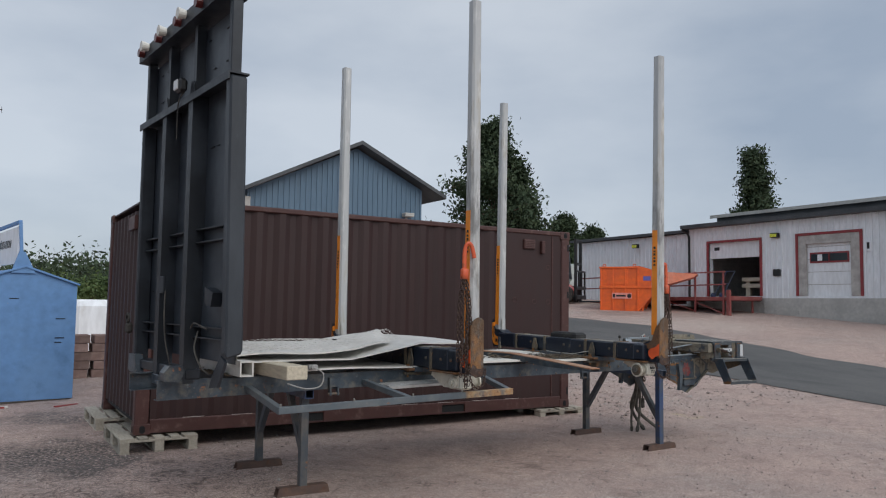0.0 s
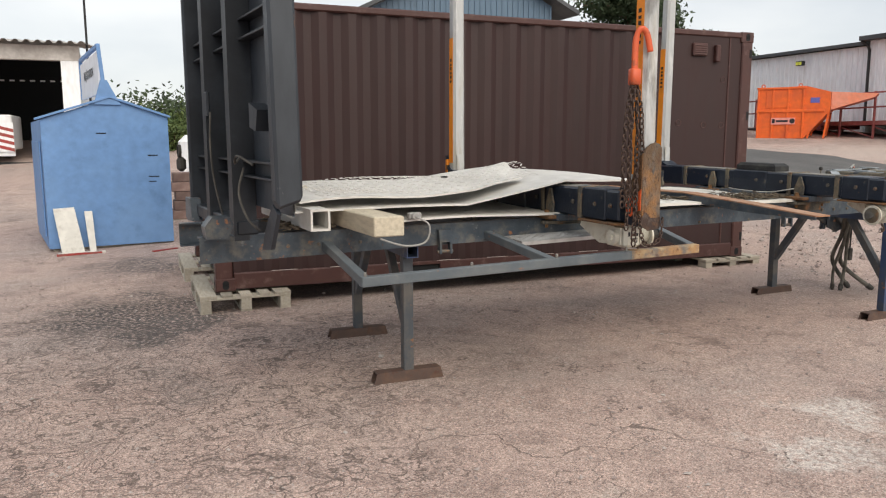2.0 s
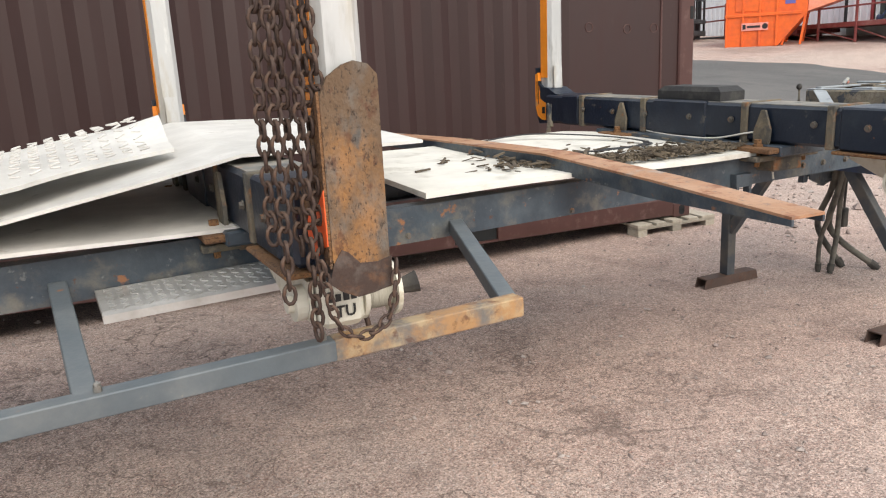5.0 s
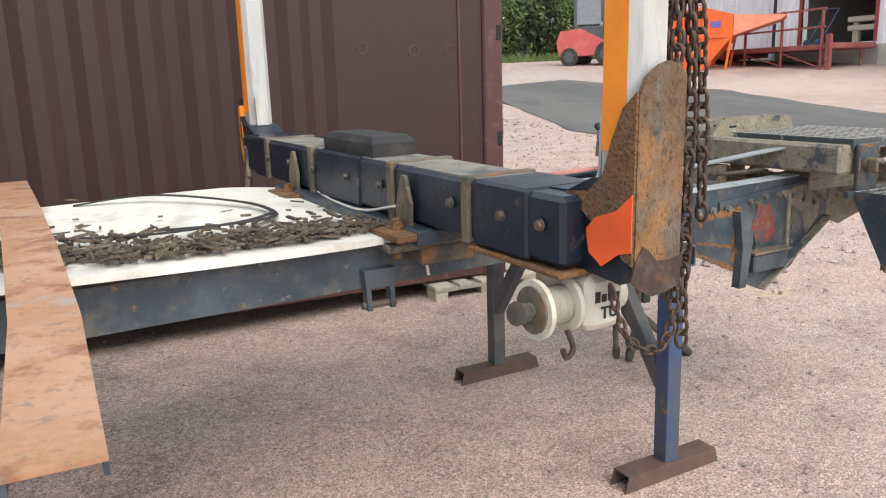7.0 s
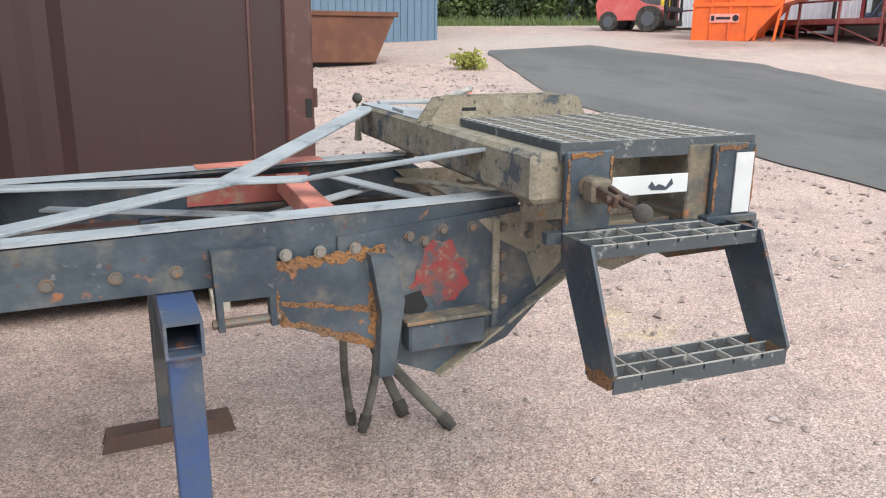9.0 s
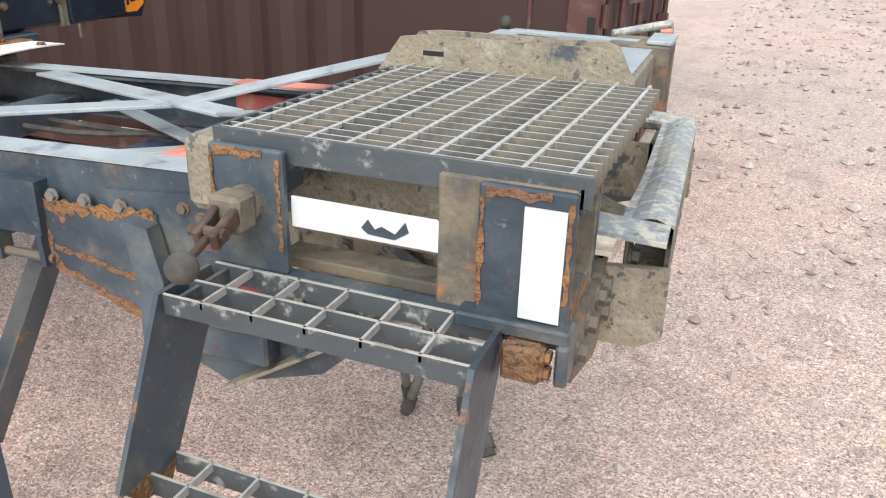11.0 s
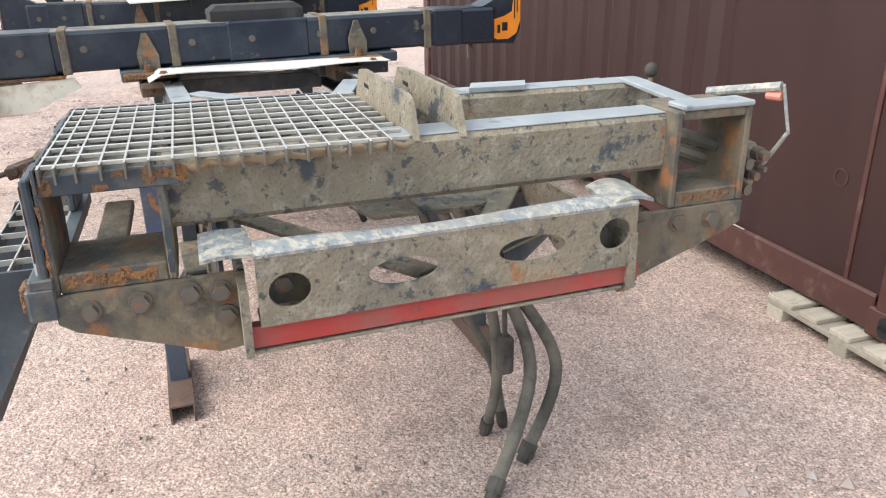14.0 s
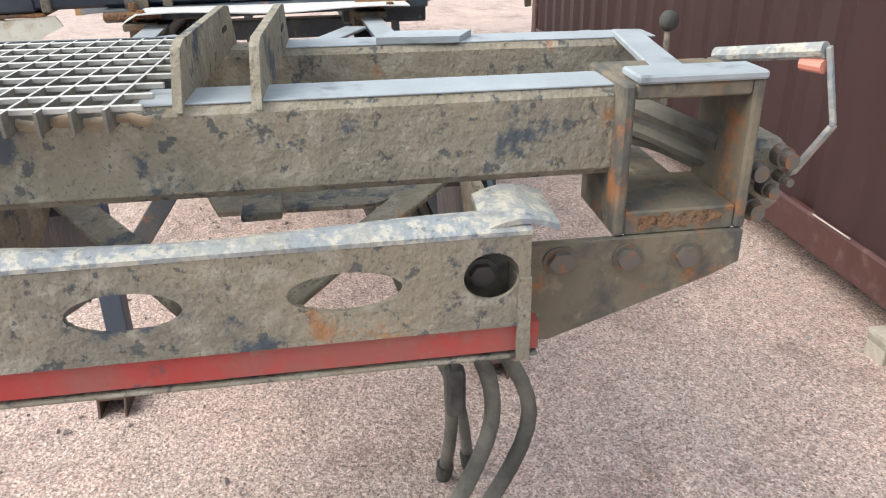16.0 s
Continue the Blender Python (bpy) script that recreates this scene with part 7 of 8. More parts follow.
single("hand_truck", B((bar, (FX - 0.2, 20.9, 2.1), (FX + 0.2, 20.6, 3.1), 0.03, 0.03), (bar, (FX - 0.2, 20.5, 2.1), (FX + 0.2, 20.2, 3.1), 0.03, 0.03), (cyl, (FX - 0.25, 20.95, 2.14), (FX - 0.25, 20.85, 2.14), 0.1, 12), (cyl, (FX - 0.25, 20.55, 2.14), (FX - 0.25, 20.45, 2.14), 0.1, 12), (bar, (FX + 0.2, 20.6, 3.1), (FX + 0.2, 20.2, 3.1), 0.03, 0.03), (bar, (FX, 20.75, 2.6), (FX, 20.35, 2.6), 0.03, 0.03)), M_BLUE_TUBE, (FX, 20.6, 2.04), "blue hand truck standing on the ramp", "hand truck")

# orange skip container
skip = local_thing("orange_skip", Matrix.Translation((21.6, 22.75, 1.47)) @ pose(0, 0, 0, 0, 0, -51) @ Matrix.Diagonal((1.1, 1.1, 1.12, 1)), "bright orange steel skip with sloping chute end", "skip")
part("body", B((prism, [(0, 0), (1.35, 0), (2.05, 0.82), (2.05, 1.35), (1.35, 1.55), (0, 1.5)], "y", 0, 1.5)), M_SKIP_OR, skip)
part("chute", B((prism, [(1.35, 1.555), (2.06, 1.36), (3.3, 1.28), (3.2, 1.18), (2.06, 0.84), (2.06, 1.35)], "y", 0.05, 1.45)), mat("faded orange lid", (0.8, 0.26, 0.15), 0.5, layers=[((0.85, 0.4, 0.3), 2, 0.55, 0.15, 0.6)]), skip, "faded orange chute")
part("rim", B((box, -0.03, 1.36, -0.04, 1.54, 1.47, 1.53, 0.01), (box, -0.02, 1.9, -0.04, -0.005, 0.78, 0.86, 0.01)), M_SKIP_OR, skip)
for x in (0.0, 0.42, 0.85, 1.28):
    part("rib", B((box, x, x + 0.05, -0.035, -0.002, 0.0, 1.47, 0.006)), M_SKIP_OR, skip)
part("door_leaf", B((box, 0.25, 0.95, -0.02, -0.002, 0.92, 1.42, 0.006)), M_SKIP_OR, skip)
lg = part("sign_plate", B((box, 0.42, 1.1, -0.043, -0.037, 0.42, 0.62, 0.003)), mat("pink sign", (0.75, 0.3, 0.25), 0.5), skip, "small pink sign with dark marks")
part("sign_marks", B((cyl, (1.02, -0.044, 0.52), (1.02, -0.046, 0.52), 0.075, 14), (box, 0.56, 0.9, -0.046, -0.043, 0.49, 0.55, 0), (box, 0.45, 0.53, -0.046, -0.043, 0.46, 0.58, 0)), M_BLACK, lg)
part("blue_sign", B((box, 1.5, 1.75, -0.01, -0.003, 1.05, 1.2, 0)), mat("blue label", (0.12, 0.12, 0.4), 0.5), skip)
for x in (1.45, 1.9):
    for y in (0.1, 1.4):
        part("leg", B((bar, (x, y, 0.0), (x + 0.12, y, 0.5 + (x - 1.45) * 0.8), 0.06, 0.06)), M_SKIP_OR, skip)
for x in (0.15, 1.2):
    part("lifting_eye", B((ring_tube, (x, 0.0, 1.57), (x, 0.04, 1.57), 0.06, 0.035, 12)), M_SKIP_OR, skip)

# forklift
fk = local_thing("forklift", Matrix.Translation((21.75, 27.1, 1.74)) @ pose(0, 0, 0, 0, 0, -58) @ Matrix.Diagonal((1.2, 1.2, 1.2, 1)), "red and grey forklift parked with its forks down", "forklift")
M_FORK = mat("faded red forklift paint", (0.62, 0.12, 0.11), 0.45, layers=[((0.7, 0.25, 0.22), 2, 0.55, 0.15, 0.6)])
M_FGREY = mat("forklift grey", (0.09, 0.1, 0.115), 0.5)
part("counterweight", B((prism, [(-0.35, 0.28), (-0.42, 0.7), (-0.3, 1.0), (0.3, 1.05), (1.3, 0.55), (1.3, 0.3)], "y", 0.05, 1.15)), M_FORK, fk, "faded red body")
cab = part("cab_frame", B((box, 0.1, 0.2, 0.08, 0.16, 1.0, 2.15, 0.01), (box, 0.1, 0.2, 1.04, 1.12, 1.0, 2.15, 0.01), (bar, (1.05, 0.12, 0.9), (0.9, 0.12, 2.26), 0.08, 0.08), (bar, (1.05, 1.08, 0.9), (0.9, 1.08, 2.26), 0.08, 0.08), (box, 0.0, 1.0, 0.04, 1.16, 2.12, 2.2, 0.02), (box, 0.15, 1.0, 0.1, 1.1, 0.5, 1.1, 0.02)), M_FGREY, fk)
part("cab_glass", B((box, 0.2, 0.92, 0.1, 0.11, 1.15, 2.1, 0)), mat("tinted cab glass", (0.25, 0.28, 0.3), 0.15), cab)
part("mast", B((box, 1.42, 1.52, 0.25, 0.36, 0.1, 2.35, 0.01), (box, 1.42, 1.52, 0.84, 0.95, 0.1, 2.35, 0.01), (box, 1.42, 1.5, 0.3, 0.9, 1.4, 1.5, 0.01), (box, 1.42, 1.5, 0.3, 0.9, 2.25, 2.35, 0.01)), M_BLACK, fk)
part("carriage", B((box, 1.52, 1.6, 0.0, 1.2, 0.15, 0.3, 0.01), (box, 1.52, 1.6, 0.0, 1.2, 0.5, 0.62, 0.01), (box, 1.52, 1.58, 0.0, 0.06, 0.15, 1.2, 0.01), (box, 1.52, 1.58, 1.14, 1.2, 0.15, 1.2, 0.01), (box, 1.52, 1.58, 0.4, 0.44, 0.6, 1.2, 0.01), (box, 1.52, 1.58, 0.76, 0.8, 0.6, 1.2, 0.01), (box, 1.52, 1.58, 0.0, 1.2, 1.14, 1.2, 0.01)), M_BLACK, fk)
for y in (0.25, 0.83):
    part("fork", B((box, 1.6, 2.7, y, y + 0.12, 0.05, 0.1, 0.01)), M_BLACK, fk)
for x, r in ((-0.02, 0.26), (1.1, 0.33)):
    for y in (0.0, 1.0):
        ty = part("tyre", B((cyl, (x, y, r), (x, y + 0.22, r), r, 22)), M_RUBBER, fk)
        part("rim", B((cyl, (x, y - 0.005, r), (x, y + 0.1, r), r * 0.55, 16)), M_FGREY, ty)

# ---- blue gabled building ----
M_BLUECLAD = mat("blue ribbed cladding", (0.085, 0.145, 0.21), 0.5, layers=[((0.12, 0.19, 0.26), 0.8, 0.55, 0.15, 0.6), ((0.06, 0.09, 0.12), 3, 0.64, 0.1, 0.5)], stretch=(1, 1, 0.3))
gb_ = thing("blue_building", (12, 28, hg(12, 28)), "blue clad gabled shed with dark roof edge", "shed")
GY = 26.5
x0, x1, xa, ze, zr, za = 8.6, 15.6, 12.75, 5.55, 6.12, 7.48
part("gable_wall", B((prism, [(x0, 0.6), (x1, 0.6), (x1, zr), (xa, za), (x0, ze)], "y", GY, GY + 0.2)), M_BLUECLAD, gb_)
part("side_wall", B((box, x1 - 0.2, x1, GY + 0.2, GY + 9, 0.6, ze, 0), (box, x0, x0 + 0.2, GY + 0.2, GY + 14, 0.6, ze, 0)), M_BLUECLAD, gb_)
rib2 = finish("wall_rib", B((box, -0.035, 0.035, -0.03, 0, 0, 1, 0)), M_BLUECLAD)
for k in range(34):
    x = x0 + 0.1 + k * (x1 - x0 - 0.15) / 33
    zt = (ze + (za - ze) * (x - x0) / (xa - x0) if x < xa else zr + (za - zr) * (x1 - x) / (x1 - xa)) - 0.06
    ob = new("wall_rib", rib2)
    ob.parent = gb_
    ob.location = Vector((x, GY, 1.0)) - BASE[gb_.name]
    ob.scale = (1, 1, zt - 1.0)
for a, b in (((x0 - 0.5, ze - 0.22), (xa, za + 0.08)), ((x1 + 0.85, zr - 0.33), (xa, za + 0.08))):
    part("roof_slope", B((hexa, [(a[0], GY - 0.5, a[1]), (b[0], GY - 0.5, b[1]), (b[0], GY + 14, b[1]), (a[0], GY + 14, a[1]), (a[0], GY - 0.5, a[1] + 0.14), (b[0], GY - 0.5, b[1] + 0.14), (b[0], GY + 14, b[1] + 0.14), (a[0], GY + 14, a[1] + 0.14)])), M_ROOF, gb_)
part("wall_lamp", B((box, x1 - 0.9, x1 - 0.5, GY - 0.35, GY - 0.03, 5.0, 5.15, 0.02), (box, x1 - 0.75, x1 - 0.65, GY - 0.05, GY, 4.9, 5.1, 0.01)), M_CONC, gb_, "grey wall lamp")
part("grey_corner", B((box, x0 - 0.25, x0 + 0.1, GY - 0.04, GY, 4.6, 5.3, 0)), M_SHELTER, gb_)
# rusty open skip before it
rs = thing("rusty_skip", (11.6, 21.4, 0.9), "rusty brown open steel skip", "skip")
M_RSKIP = mat("brown rusty skip", (0.10, 0.037, 0.022), 0.75, layers=[((0.17, 0.07, 0.032), 2, 0.55, 0.15, 0.7), (RUST_DARK, 5, 0.6, 0.1, 0.7)], bump=0.2)
part("side", B((prism, [(9.3, 0.98), (12.1, 0.98), (12.55, 1.95), (9.0, 1.95)], "y", 20.95, 21.0)), M_RSKIP, rs)
part("side", B((prism, [(9.3, 0.98), (12.1, 0.98), (12.55, 1.95), (9.0, 1.95)], "y", 22.5, 22.55)), M_RSKIP, rs)
part("end", B((hexa, [(12.06, 21.0, 0.98), (12.1, 21.0, 0.98), (12.1, 22.5, 0.98), (12.06, 22.5, 0.98), (12.5, 21.0, 1.95), (12.55, 21.0, 1.95), (12.55, 22.5, 1.95), (12.5, 22.5, 1.95)]), (box, 9.2, 12.1, 21.0, 22.5, 0.96, 1.0, 0)), M_RSKIP, rs)
part("rim", B((box, 8.95, 12.6, 20.9, 20.98, 1.9, 2.0, 0.01), (box, 8.95, 12.6, 22.52, 22.6, 1.9, 2.0, 0.01), (box, 12.5, 12.6, 20.98, 22.52, 1.9, 2.0, 0.01)), M_RSKIP, rs)
part("skid", B((box, 9.4, 12.2, 21.2, 21.35, 0.86, 0.97, 0.01), (box, 9.4, 12.2, 22.1, 22.25, 0.86, 0.97, 0.01)), M_BLACK, rs)

# ---- blue waste station by the container's end ----
M_BLUESKIP = mat("faded sky blue paint", (0.13, 0.27, 0.52), 0.55, layers=[((0.17, 0.32, 0.56), 0.9, 0.55, 0.15, 0.6), ((0.09, 0.19, 0.36), 3, 0.62, 0.1, 0.6), ((0.3, 0.32, 0.36), 14, 0.72, 0.04, 0.6), ((0.06, 0.1, 0.17), 40, 0.72, 0.03, 0.7)], bump=0.2, bump_scale=6)
ws = thing("blue_waste_container", (1.3, 14.3, 0.02), "faded blue steel waste container with a white sign frame", "waste container")
A0, A1 = Vector((0.49, 13.48, 0.06)), Vector((2.05, 13.72, 0.06))
dx = (A1 - A0).normalized()
dn = Vector((-dx.y, dx.x, 0))
def wp_(u, d, z):
    return A0 + dx * u + dn * d + Vector((0, 0, z))


LW, DP = (A1 - A0).length, 2.3
bm = bmesh.new()
prof = [(-0.05, 0), (LW, 0), (LW, 1.78), (LW * 0.52, 2.04), (-0.05, 1.74)]
for d0 in (0.0,):
    lo = [bm.verts.new(wp_(u, 0, z)) for u, z in prof]
    hi = [bm.verts.new(wp_(u, DP, z)) for u, z in prof]
    bm.faces.new(lo), bm.faces.new(hi[::-1])
    for i in range(5):
        bm.faces.new((lo[i], lo[(i + 1) % 5], hi[(i + 1) % 5], hi[i]))
part("body", bm, M_BLUESKIP, ws)
part("roof_edge", B((bar, wp_(-0.12, -0.02, 1.745), wp_(LW * 0.52, -0.02, 2.055), 0.05, 0.03), (bar, wp_(LW + 0.03, -0.02, 1.79), wp_(LW * 0.52, -0.02, 2.055), 0.05, 0.03)), M_BLUESKIP, ws)
part("sign_lug", B((hexa, [wp_(0.62, -0.03, 1.95), wp_(0.96, -0.03, 1.95), wp_(0.96, 0.02, 1.95), wp_(0.62, 0.02, 1.95), wp_(0.72, -0.03, 2.28), wp_(0.8, -0.03, 2.28), wp_(0.8, 0.02, 2.28), wp_(0.72, 0.02, 2.28)])), M_BLUESKIP, ws)
sg = part("sign_frame", B((bar, wp_(0.76, 0.0, 2.2), wp_(0.72, 0.0, 2.74), 0.05, 0.05), (bar, wp_(0.72, 2.2, 2.1), wp_(0.72, 2.2, 2.72), 0.05, 0.05), (bar, wp_(0.72, 0.0, 2.74), wp_(0.72, 2.2, 2.72), 0.05, 0.05)), M_BLUESKIP, ws)
part("sign_board", B((hexa, [wp_(0.705, 0.05, 2.1), wp_(0.735, 0.05, 2.1), wp_(0.735, 2.16, 2.1), wp_(0.705, 2.16, 2.1), wp_(0.705, 0.05, 2.67), wp_(0.735, 0.05, 2.67), wp_(0.735, 2.16, 2.64), wp_(0.705, 2.16, 2.64)])), M_CLAD, sg, "white sign board")
sm = Matrix.Translation(wp_(0.70, 1.1, 2.42)) @ Matrix(((dn.x * -1, 0, -dx.x, 0), (dn.y * -1, 0, -dx.y, 0), (0, 1, 0, 0), (0, 0, 0, 1)))
writing("lettering", "MILJÖSTATION", 0.17, sm, M_STEEL, sg)
for u, z, w in ((0.62, 1.56, 0.13), (1.28, 1.25, 0.14), (1.28, 0.95, 0.14), (1.28, 0.88, 0.1)):
    part("slit", B((bar, wp_(u, -0.004, z), wp_(u + w, -0.004, z), 0.006, 0.014)), M_DARK, ws)
part("side_door", B((bar, wp_(-0.065, 0.25, 0.8), wp_(-0.065, 2.0, 0.8), 0.02, 1.3)), M_BLUESKIP, ws)
part("skid", B((bar, wp_(0.0, 0.1, -0.03), wp_(LW, 0.1, -0.03), 0.1, 0.07)), M_WOOD, ws)
single("white_board", B((hexa, [wp_(0.08, -0.28, -0.04), wp_(0.36, -0.26, -0.04), wp_(0.36, -0.23, -0.04), wp_(0.08, -0.25, -0.04), wp_(0.02, -0.06, 0.55), wp_(0.28, -0.05, 0.56), wp_(0.28, -0.02, 0.56), wp_(0.02, -0.03, 0.55)])), M_WHITE, wp_(0.2, -0.2, 0), "white board leaning on the blue container", "board")
single("red_toolbar", B((bar, wp_(0.02, -0.4, -0.03), wp_(0.6, -0.4, -0.03), 0.05, 0.03), (hexa, [wp_(0.42, -0.3, -0.04), wp_(0.5, -0.3, -0.04), wp_(0.5, -0.27, -0.04), wp_(0.42, -0.27, -0.04), wp_(0.4, -0.08, 0.5), wp_(0.5, -0.08, 0.5), wp_(0.5, -0.05, 0.5), wp_(0.4, -0.05, 0.5)])), M_WHITE, wp_(0.3, -0.3, 0), "white tapered blade leaning on the container", "blade")
single("red_bar", B((bar, wp_(0.0, -0.45, -0.035), wp_(0.55, -0.42, -0.035), 0.05, 0.035)), M_RED, wp_(0.3, -0.45, -0.04), "red bar lying on the ground", "bar")
single("red_bar", B((bar, wp_(1.15, -0.75, -0.035), wp_(1.5, -0.6, -0.035), 0.05, 0.035)), M_RED, wp_(1.3, -0.7, -0.04), "red bar lying on the ground", "bar")
# paver stack and white tank behind
M_PAVER = mat("brown grey pavers", (0.2, 0.13, 0.11), 0.85, layers=[((0.3, 0.22, 0.19), 4, 0.55, 0.12, 0.7)], jitter=0.3, bump=0.2)
ps = thing("paver_stack", (2.5, 16.2, 0.15), "stack of brown concrete pavers", "paver stack")
pv = finish("paver", B((box, 0, 0.36, 0, 0.24, 0, 0.155, 0.008)), M_PAVER)
for k in range(5):
    for i in range(4):
        for j in range(2):
            ob = new("paver", pv)
            ob.parent = ps
            ob.location = Vector((2.15 + i * 0.4 + 0.03 * ((k * 7 + i) % 3), 15.95 + j * 0.3, 0.15 + k * 0.162)) - BASE[ps.name]
part("pallet", B((box, 2.1, 3.8, 15.9, 16.6, 0.06, 0.148, 0.01)), M_WOOD, ps)
single("white_tank", B((box, 2.5, 3.8, 19.0, 20.0, 0.25, 1.62, 0.15)), M_CLAD, (3.1, 19.5, 0.25), "white plastic tank with rounded edges", "tank")

# ---- open dark hangar ----
hgr = thing("hangar", (-5, 34, 0.8), "pale open-fronted hangar with interior shade coloured near-black", "hangar")
HY = 29.0
part("wall_pier", B((box, -0.35, 0.15, HY, HY + 0.3, 0.3, 4.3, 0), (box, 0.05, 0.15, HY + 0.3, HY + 12, 0.3, 4.3, 0)), M_CLAD, hgr)
part("lintel", B((box, -14, 0.2, HY - 0.02, HY + 0.3, 3.95, 4.4, 0)), M_SHELTER, hgr)
bm = bmesh.new()
corrugated(bm, -14, 0.45, 0, 1, 0, 0.08, 0.3)
for v in bm.verts:
    v.co = Vector((v.co.x, HY - 0.4 + v.co.z * 13, 4.43 + v.co.y + v.co.z * 1.2))
part("roof", bm, M_SHELTER, hgr, "ribbed grey roof")
# back walls and floor coloured near-black to give the interior its deep shade
part("back_wall", B((box, -14, 0.1, HY + 12, HY + 12.2, 0.3, 5, 0), (box, -14.2, -14, HY, HY + 12, 0.3, 5, 0)), M_DARK, hgr)
part("floor_slab", B((box, -14, 0.05, HY + 0.2, HY + 12, 0.3, hg(0, HY) * 0.95, 0)), M_DARK, hgr)
part("lamp_row", B(*[(box, -9 + k * 0.32, -8.85 + k * 0.32, HY + 4, HY + 4.1, 3.55, 3.6, 0) for k in range(28)]), M_CLAD, hgr, "row of small white insulators")
single("parked_trailer", B((box, -3.2, -1.9, HY + 0.6, HY + 3, 1.2, 2.3, 0.05), (box, -3.2, -1.85, HY + 0.5, HY + 0.6, 1.0, 1.35, 0.02), (cyl, (-3.1, HY + 1.2, 1.15), (-2.8, HY + 1.2, 1.15), 0.4, 16)), M_CLAD, (-2.6, HY + 1.5, 0.8), "white trailer parked in the hangar", "trailer")
wpn = thing("warning_panel", (-2.05, HY + 0.4, 1.2), "red and white striped warning panel on the trailer", "panel")
part("board", B((box, -2.3, -1.85, HY + 0.44, HY + 0.47, 1.15, 2.05, 0)), M_CLAD, wpn)
for k in range(4):
    z = 1.15 + 0.2 * k
    part("stripe", B((prism, [(-2.3, z + 0.12), (-1.85, z), (-1.85, z + 0.1), (-2.3, z + 0.22)], "y", HY + 0.432, HY + 0.439)), M_RED, wpn, "red stripe")
ant = thing("antenna_mast", (0.42, 29.3, 0.6), "thin roof antenna mast with branched aerials", "antenna")
part("mast", B((cyl, (0.42, 29.3, 0.6), (0.42, 29.3, 8.2), 0.035, 8)), M_BLACK, ant)
for z, a, ln in ((8.0, 0.3, 1.6), (7.9, 2.8, 1.2), (6.6, 0.0, 0.6)):
    d = Vector((math.cos(a), 0.2 * math.sin(a), 0.05)) * ln
    c = Vector((0.42, 29.3, z))
    ae = part("aerial", B((cyl, c - d * 0.6, c + d * 0.4, 0.015, 6)), M_BLACK, ant)
    for k in range(6):
        p = c + d * (-0.58 + 0.18 * k)
        part("rod", B((cyl, p - Vector((0, 0.3, 0.16)), p + Vector((0, 0.3, 0.16)), 0.008, 5)), M_BLACK, ae)


# ---- trees, hedge and distance ----
M_PINE = mat("dark pine foliage", (0.028, 0.05, 0.022), 0.8, layers=[((0.06, 0.085, 0.035), 0.8, 0.55, 0.15, 0.8)])
M_LEAF = mat("green shrub foliage", (0.06, 0.10, 0.03), 0.75, layers=[((0.12, 0.15, 0.04), 1.2, 0.55, 0.15, 0.8)])
M_TRUNK = mat("pine bark", (0.11, 0.07, 0.045), 0.9, bump=0.4)


def leaves(rng_, centres, per, spread, size):
    """Small leaf blades round many centres, as plain arrays."""
    n = len(centres) * per
    c = np.repeat(np.array(centres, float), per, 0) + rng_.normal(0, 1, (n, 3)) * spread
    a, b = rng_.normal(0, 1, (n, 3)), rng_.normal(0, 1, (n, 3))
    a /= np.linalg.norm(a, axis=1)[:, None]
    b = np.cross(a, b)
    b /= np.linalg.norm(b, axis=1)[:, None]
    s = size * rng_.uniform(0.6, 1.4, (n, 1))
    vs = np.stack([c - a * s, c + b * s * 0.45, c + a * s, c - b * s * 0.45], 1).reshape(-1, 3)
    return vs, [(4 * k, 4 * k + 1, 4 * k + 2, 4 * k + 3) for k in range(n)]


def foliage(name, vs, fs, material, base, parent=None):
    me_ = bpy.data.meshes.new(name)
    me_.from_pydata([tuple(v) for v in vs - np.array(base)], [], fs)
    me_.materials.append(material)
    ob = new(name, me_)
    if parent:
        ob.parent = parent
    else:
        ob.location = base
    return ob


def pine(x, y, height, width, seed, label):
    z0 = hg(x, y)
    rg = np.random.default_rng(seed)
    ob = thing("pine_tree", (x, y, z0), label, "tree", "pines behind the yard")
    bm = bmesh.new()
    pts = spline([(x, y, z0), (x + 0.15, y, z0 + height * 0.4), (x - 0.1, y, z0 + height * 0.95)], 6)
    sweep(bm, pts, [0.32 * (1 - 0.9 * k / (len(pts) - 1)) + 0.02 for k in range(len(pts))], 8)
    cs = []
    for k in range(70):
        h = rg.uniform(0.22, 0.99)
        r = width * (1 - h) ** 0.8 * rg.uniform(0.55, 1.0) * (0.5 + 0.6 * rg.random()) + 0.3
        a = rg.uniform(0, math.tau)
        p0 = Vector((x, y, z0 + height * h))
        p1 = p0 + Vector((math.cos(a) * r, math.sin(a) * r, rg.uniform(-0.1, 0.35) * r))
        bar(bm, p0, p1, 0.06, 0.06)
        for q in np.linspace(0.35, 1, 5):
            cs.append(tuple(p0.lerp(p1, q) + Vector(rg.normal(0, 0.25, 3))))
    part("trunk", bm, M_TRUNK, ob)
    vs, fs = leaves(rg, cs, 55, 0.36, 0.17)
    foliage("crown", vs, fs, M_PINE, (x, y, z0), ob)


pine(33.6, 47.5, 12.8, 6.2, 1, "dark green bushy pine behind the container")
pine(36.6, 48.6, 9.8, 5.0, 5, "dark green pine with drooping branches")
pine(60.5, 44.5, 12.8, 3.6, 2, "dark pine rising behind the warehouse roof")
pine(52, 61, 7.2, 2.4, 3, "small dark pine far behind the yard")
pine(55, 60, 6.0, 2.6, 4, "small dark pine far behind the yard")


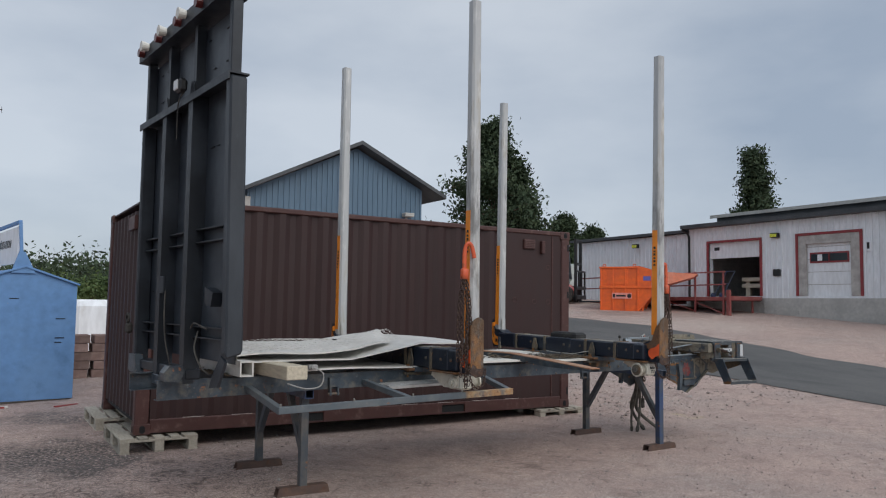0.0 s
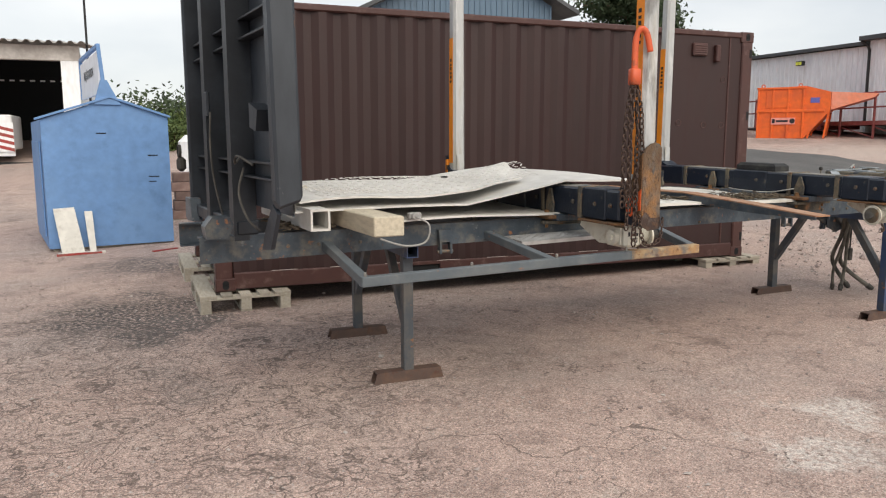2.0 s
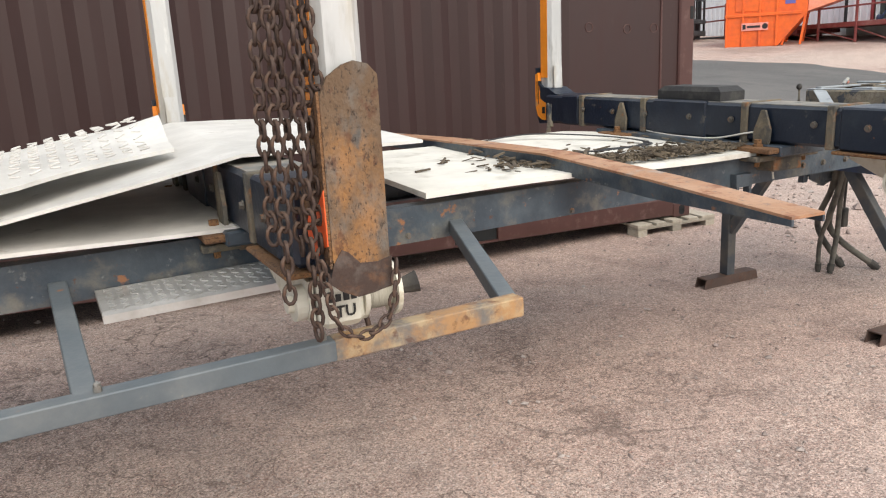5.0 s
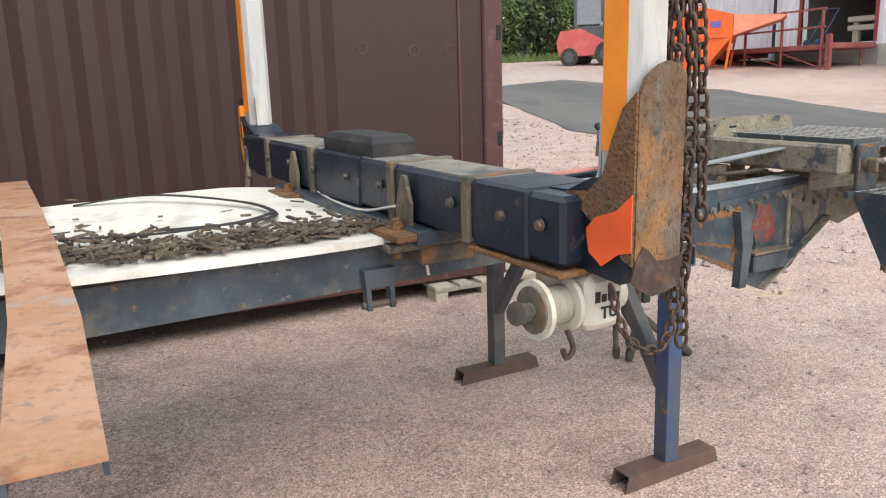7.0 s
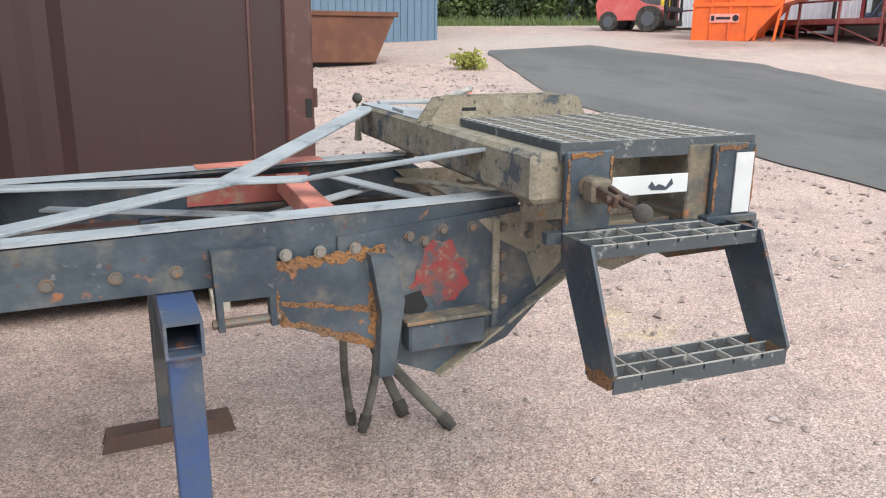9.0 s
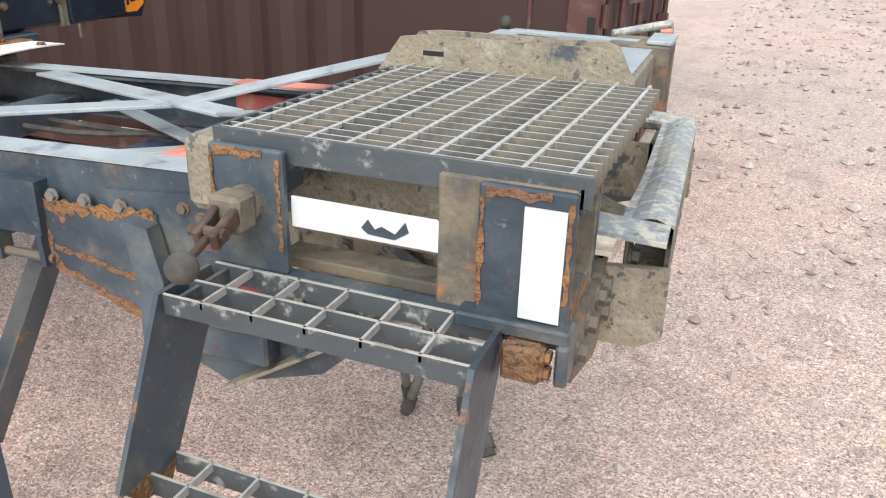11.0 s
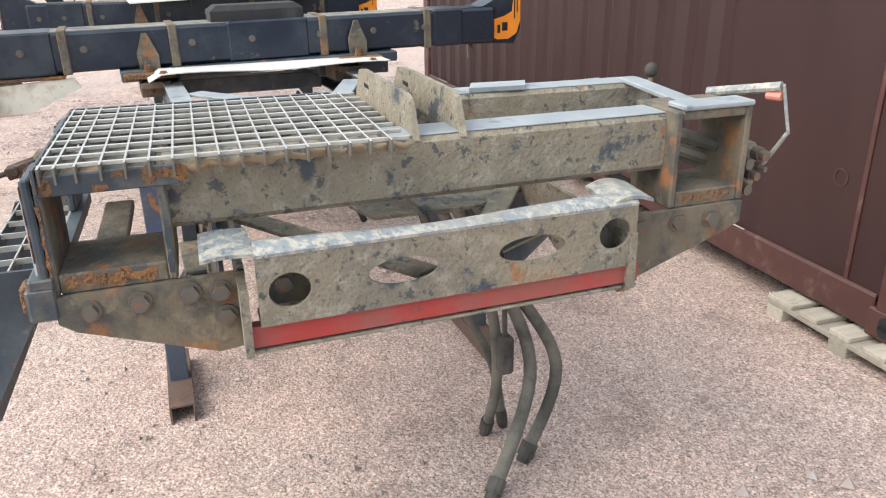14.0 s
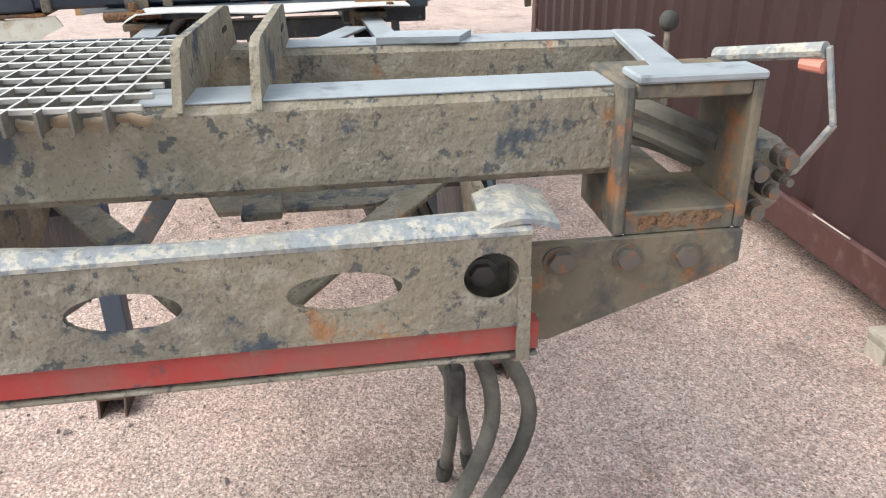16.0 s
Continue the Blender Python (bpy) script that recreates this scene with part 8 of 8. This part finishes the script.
def bush(x, y, r, h, n, seed, material, name="bush", label="leafy green bush beside the yard", lsize=0.09):
    rg = np.random.default_rng(seed)
    z0 = hg(x, y)
    cs = [(x + rg.normal(0, r * 0.45), y + rg.normal(0, r * 0.45), z0 + 0.05 + abs(rg.normal(0.45, 0.28)) * h) for _ in range(n)]
    ob = thing(name, (x, y, z0), label, "bush", "bushes round the yard")
    bm = bmesh.new()
    for c in cs[::4]:
        bar(bm, (x, y, z0), c, 0.03, 0.03)
    part("stem", bm, M_TRUNK, ob)
    vs, fs = leaves(rg, cs, 40, 0.22 * min(1, r), lsize)
    foliage("leaves", vs, fs, material, (x, y, z0), ob)


for k in range(9):
    bush(19.5 + k * 1.25, 39.5 - 0.35 * k, 1.6, 3.2, 60, 20 + k, M_LEAF if k % 3 else M_PINE, lsize=0.12)
for k in range(7):
    bush(2.0 + k * 1.0, 31.5 + k * 0.4, 1.4, 0.95, 90, 40 + k, M_LEAF, lsize=0.075)
bush(13.5, 19.3, 0.32, 0.2, 16, 60, mat("yellow green weed", (0.26, 0.27, 0.06), 0.75), "weed_clump", "yellow-green weeds on the gravel edge", 0.05)
# grass verge along the far lane
rg = np.random.default_rng(9)
n = 2600
gx_, gy_ = rg.uniform(15, 32, n), rg.uniform(36.2, 38.5, n)
gy_ -= 0.28 * (gx_ - 15)
base_ = np.stack([gx_, gy_, [hg(a, b) for a, b in zip(gx_, gy_)]], 1)
tip_ = base_ + np.stack([rg.normal(0, 0.08, n), rg.normal(0, 0.08, n), rg.uniform(0.12, 0.45, n)], 1)
side_ = np.stack([np.full(n, 0.03), rg.normal(0, 0.01, n), np.zeros(n)], 1)
vs = np.stack([base_ - side_, base_ + side_, tip_], 1).reshape(-1, 3)
me = bpy.data.meshes.new("grass_verge")
me.from_pydata([tuple(v) for v in vs], [], [(3 * k, 3 * k + 1, 3 * k + 2) for k in range(n)])
me.materials.append(M_LEAF)
tagged(new("grass_verge", me), "rough green grass verge beside the lane", "grass", kind="stuff")
# graffiti wall and far woods
M_GRAF = mat("pale painted wall", (0.5, 0.52, 0.5), 0.7, layers=[((0.25, 0.4, 0.42), 0.9, 0.55, 0.06, 0.8), ((0.6, 0.45, 0.2), 1.6, 0.64, 0.04, 0.7), ((0.12, 0.13, 0.15), 1.3, 0.62, 0.03, 0.7)])
single("painted_wall", B((hexa, [(25, 38.2, 1.5), (40, 33.5, 1.5), (40, 33.8, 1.5), (25, 38.5, 1.5), (25, 38.2, 4.2), (40, 33.5, 4.2), (40, 33.8, 4.2), (25, 38.5, 4.2)])), M_GRAF, (32, 36, 1.5), "pale wall covered in painted shapes", "wall")
single("yellow_machine", B((box, 27.5, 29, 33.2, 34.4, 2.0, 3.2, 0.1), (cyl, (27.8, 33.1, 2.2), (27.8, 33.3, 2.2), 0.3, 14), (cyl, (28.7, 33.1, 2.2), (28.7, 33.3, 2.2), 0.3, 14)), mat("yellow machine paint", (0.6, 0.42, 0.03), 0.5), (28, 34, 1.9), "small yellow machine parked by the wall", "machine")
rg = np.random.default_rng(12)
cs = []
for k in range(420):
    a = rg.uniform(-0.35, 1.25)
    d = rg.uniform(120, 190)
    cs.append((d * math.sin(a), d * math.cos(a), hg(d * math.sin(a), d * math.cos(a)) + rg.uniform(0, 1) ** 1.5 * 2.2))
vs, fs = leaves(rg, cs, 130, 1.7, 0.42)
far = foliage("far_woods", vs, fs, M_PINE, (0, 0, 0))
tagged(far, "far dark woods round the yard", "woods", kind="stuff")
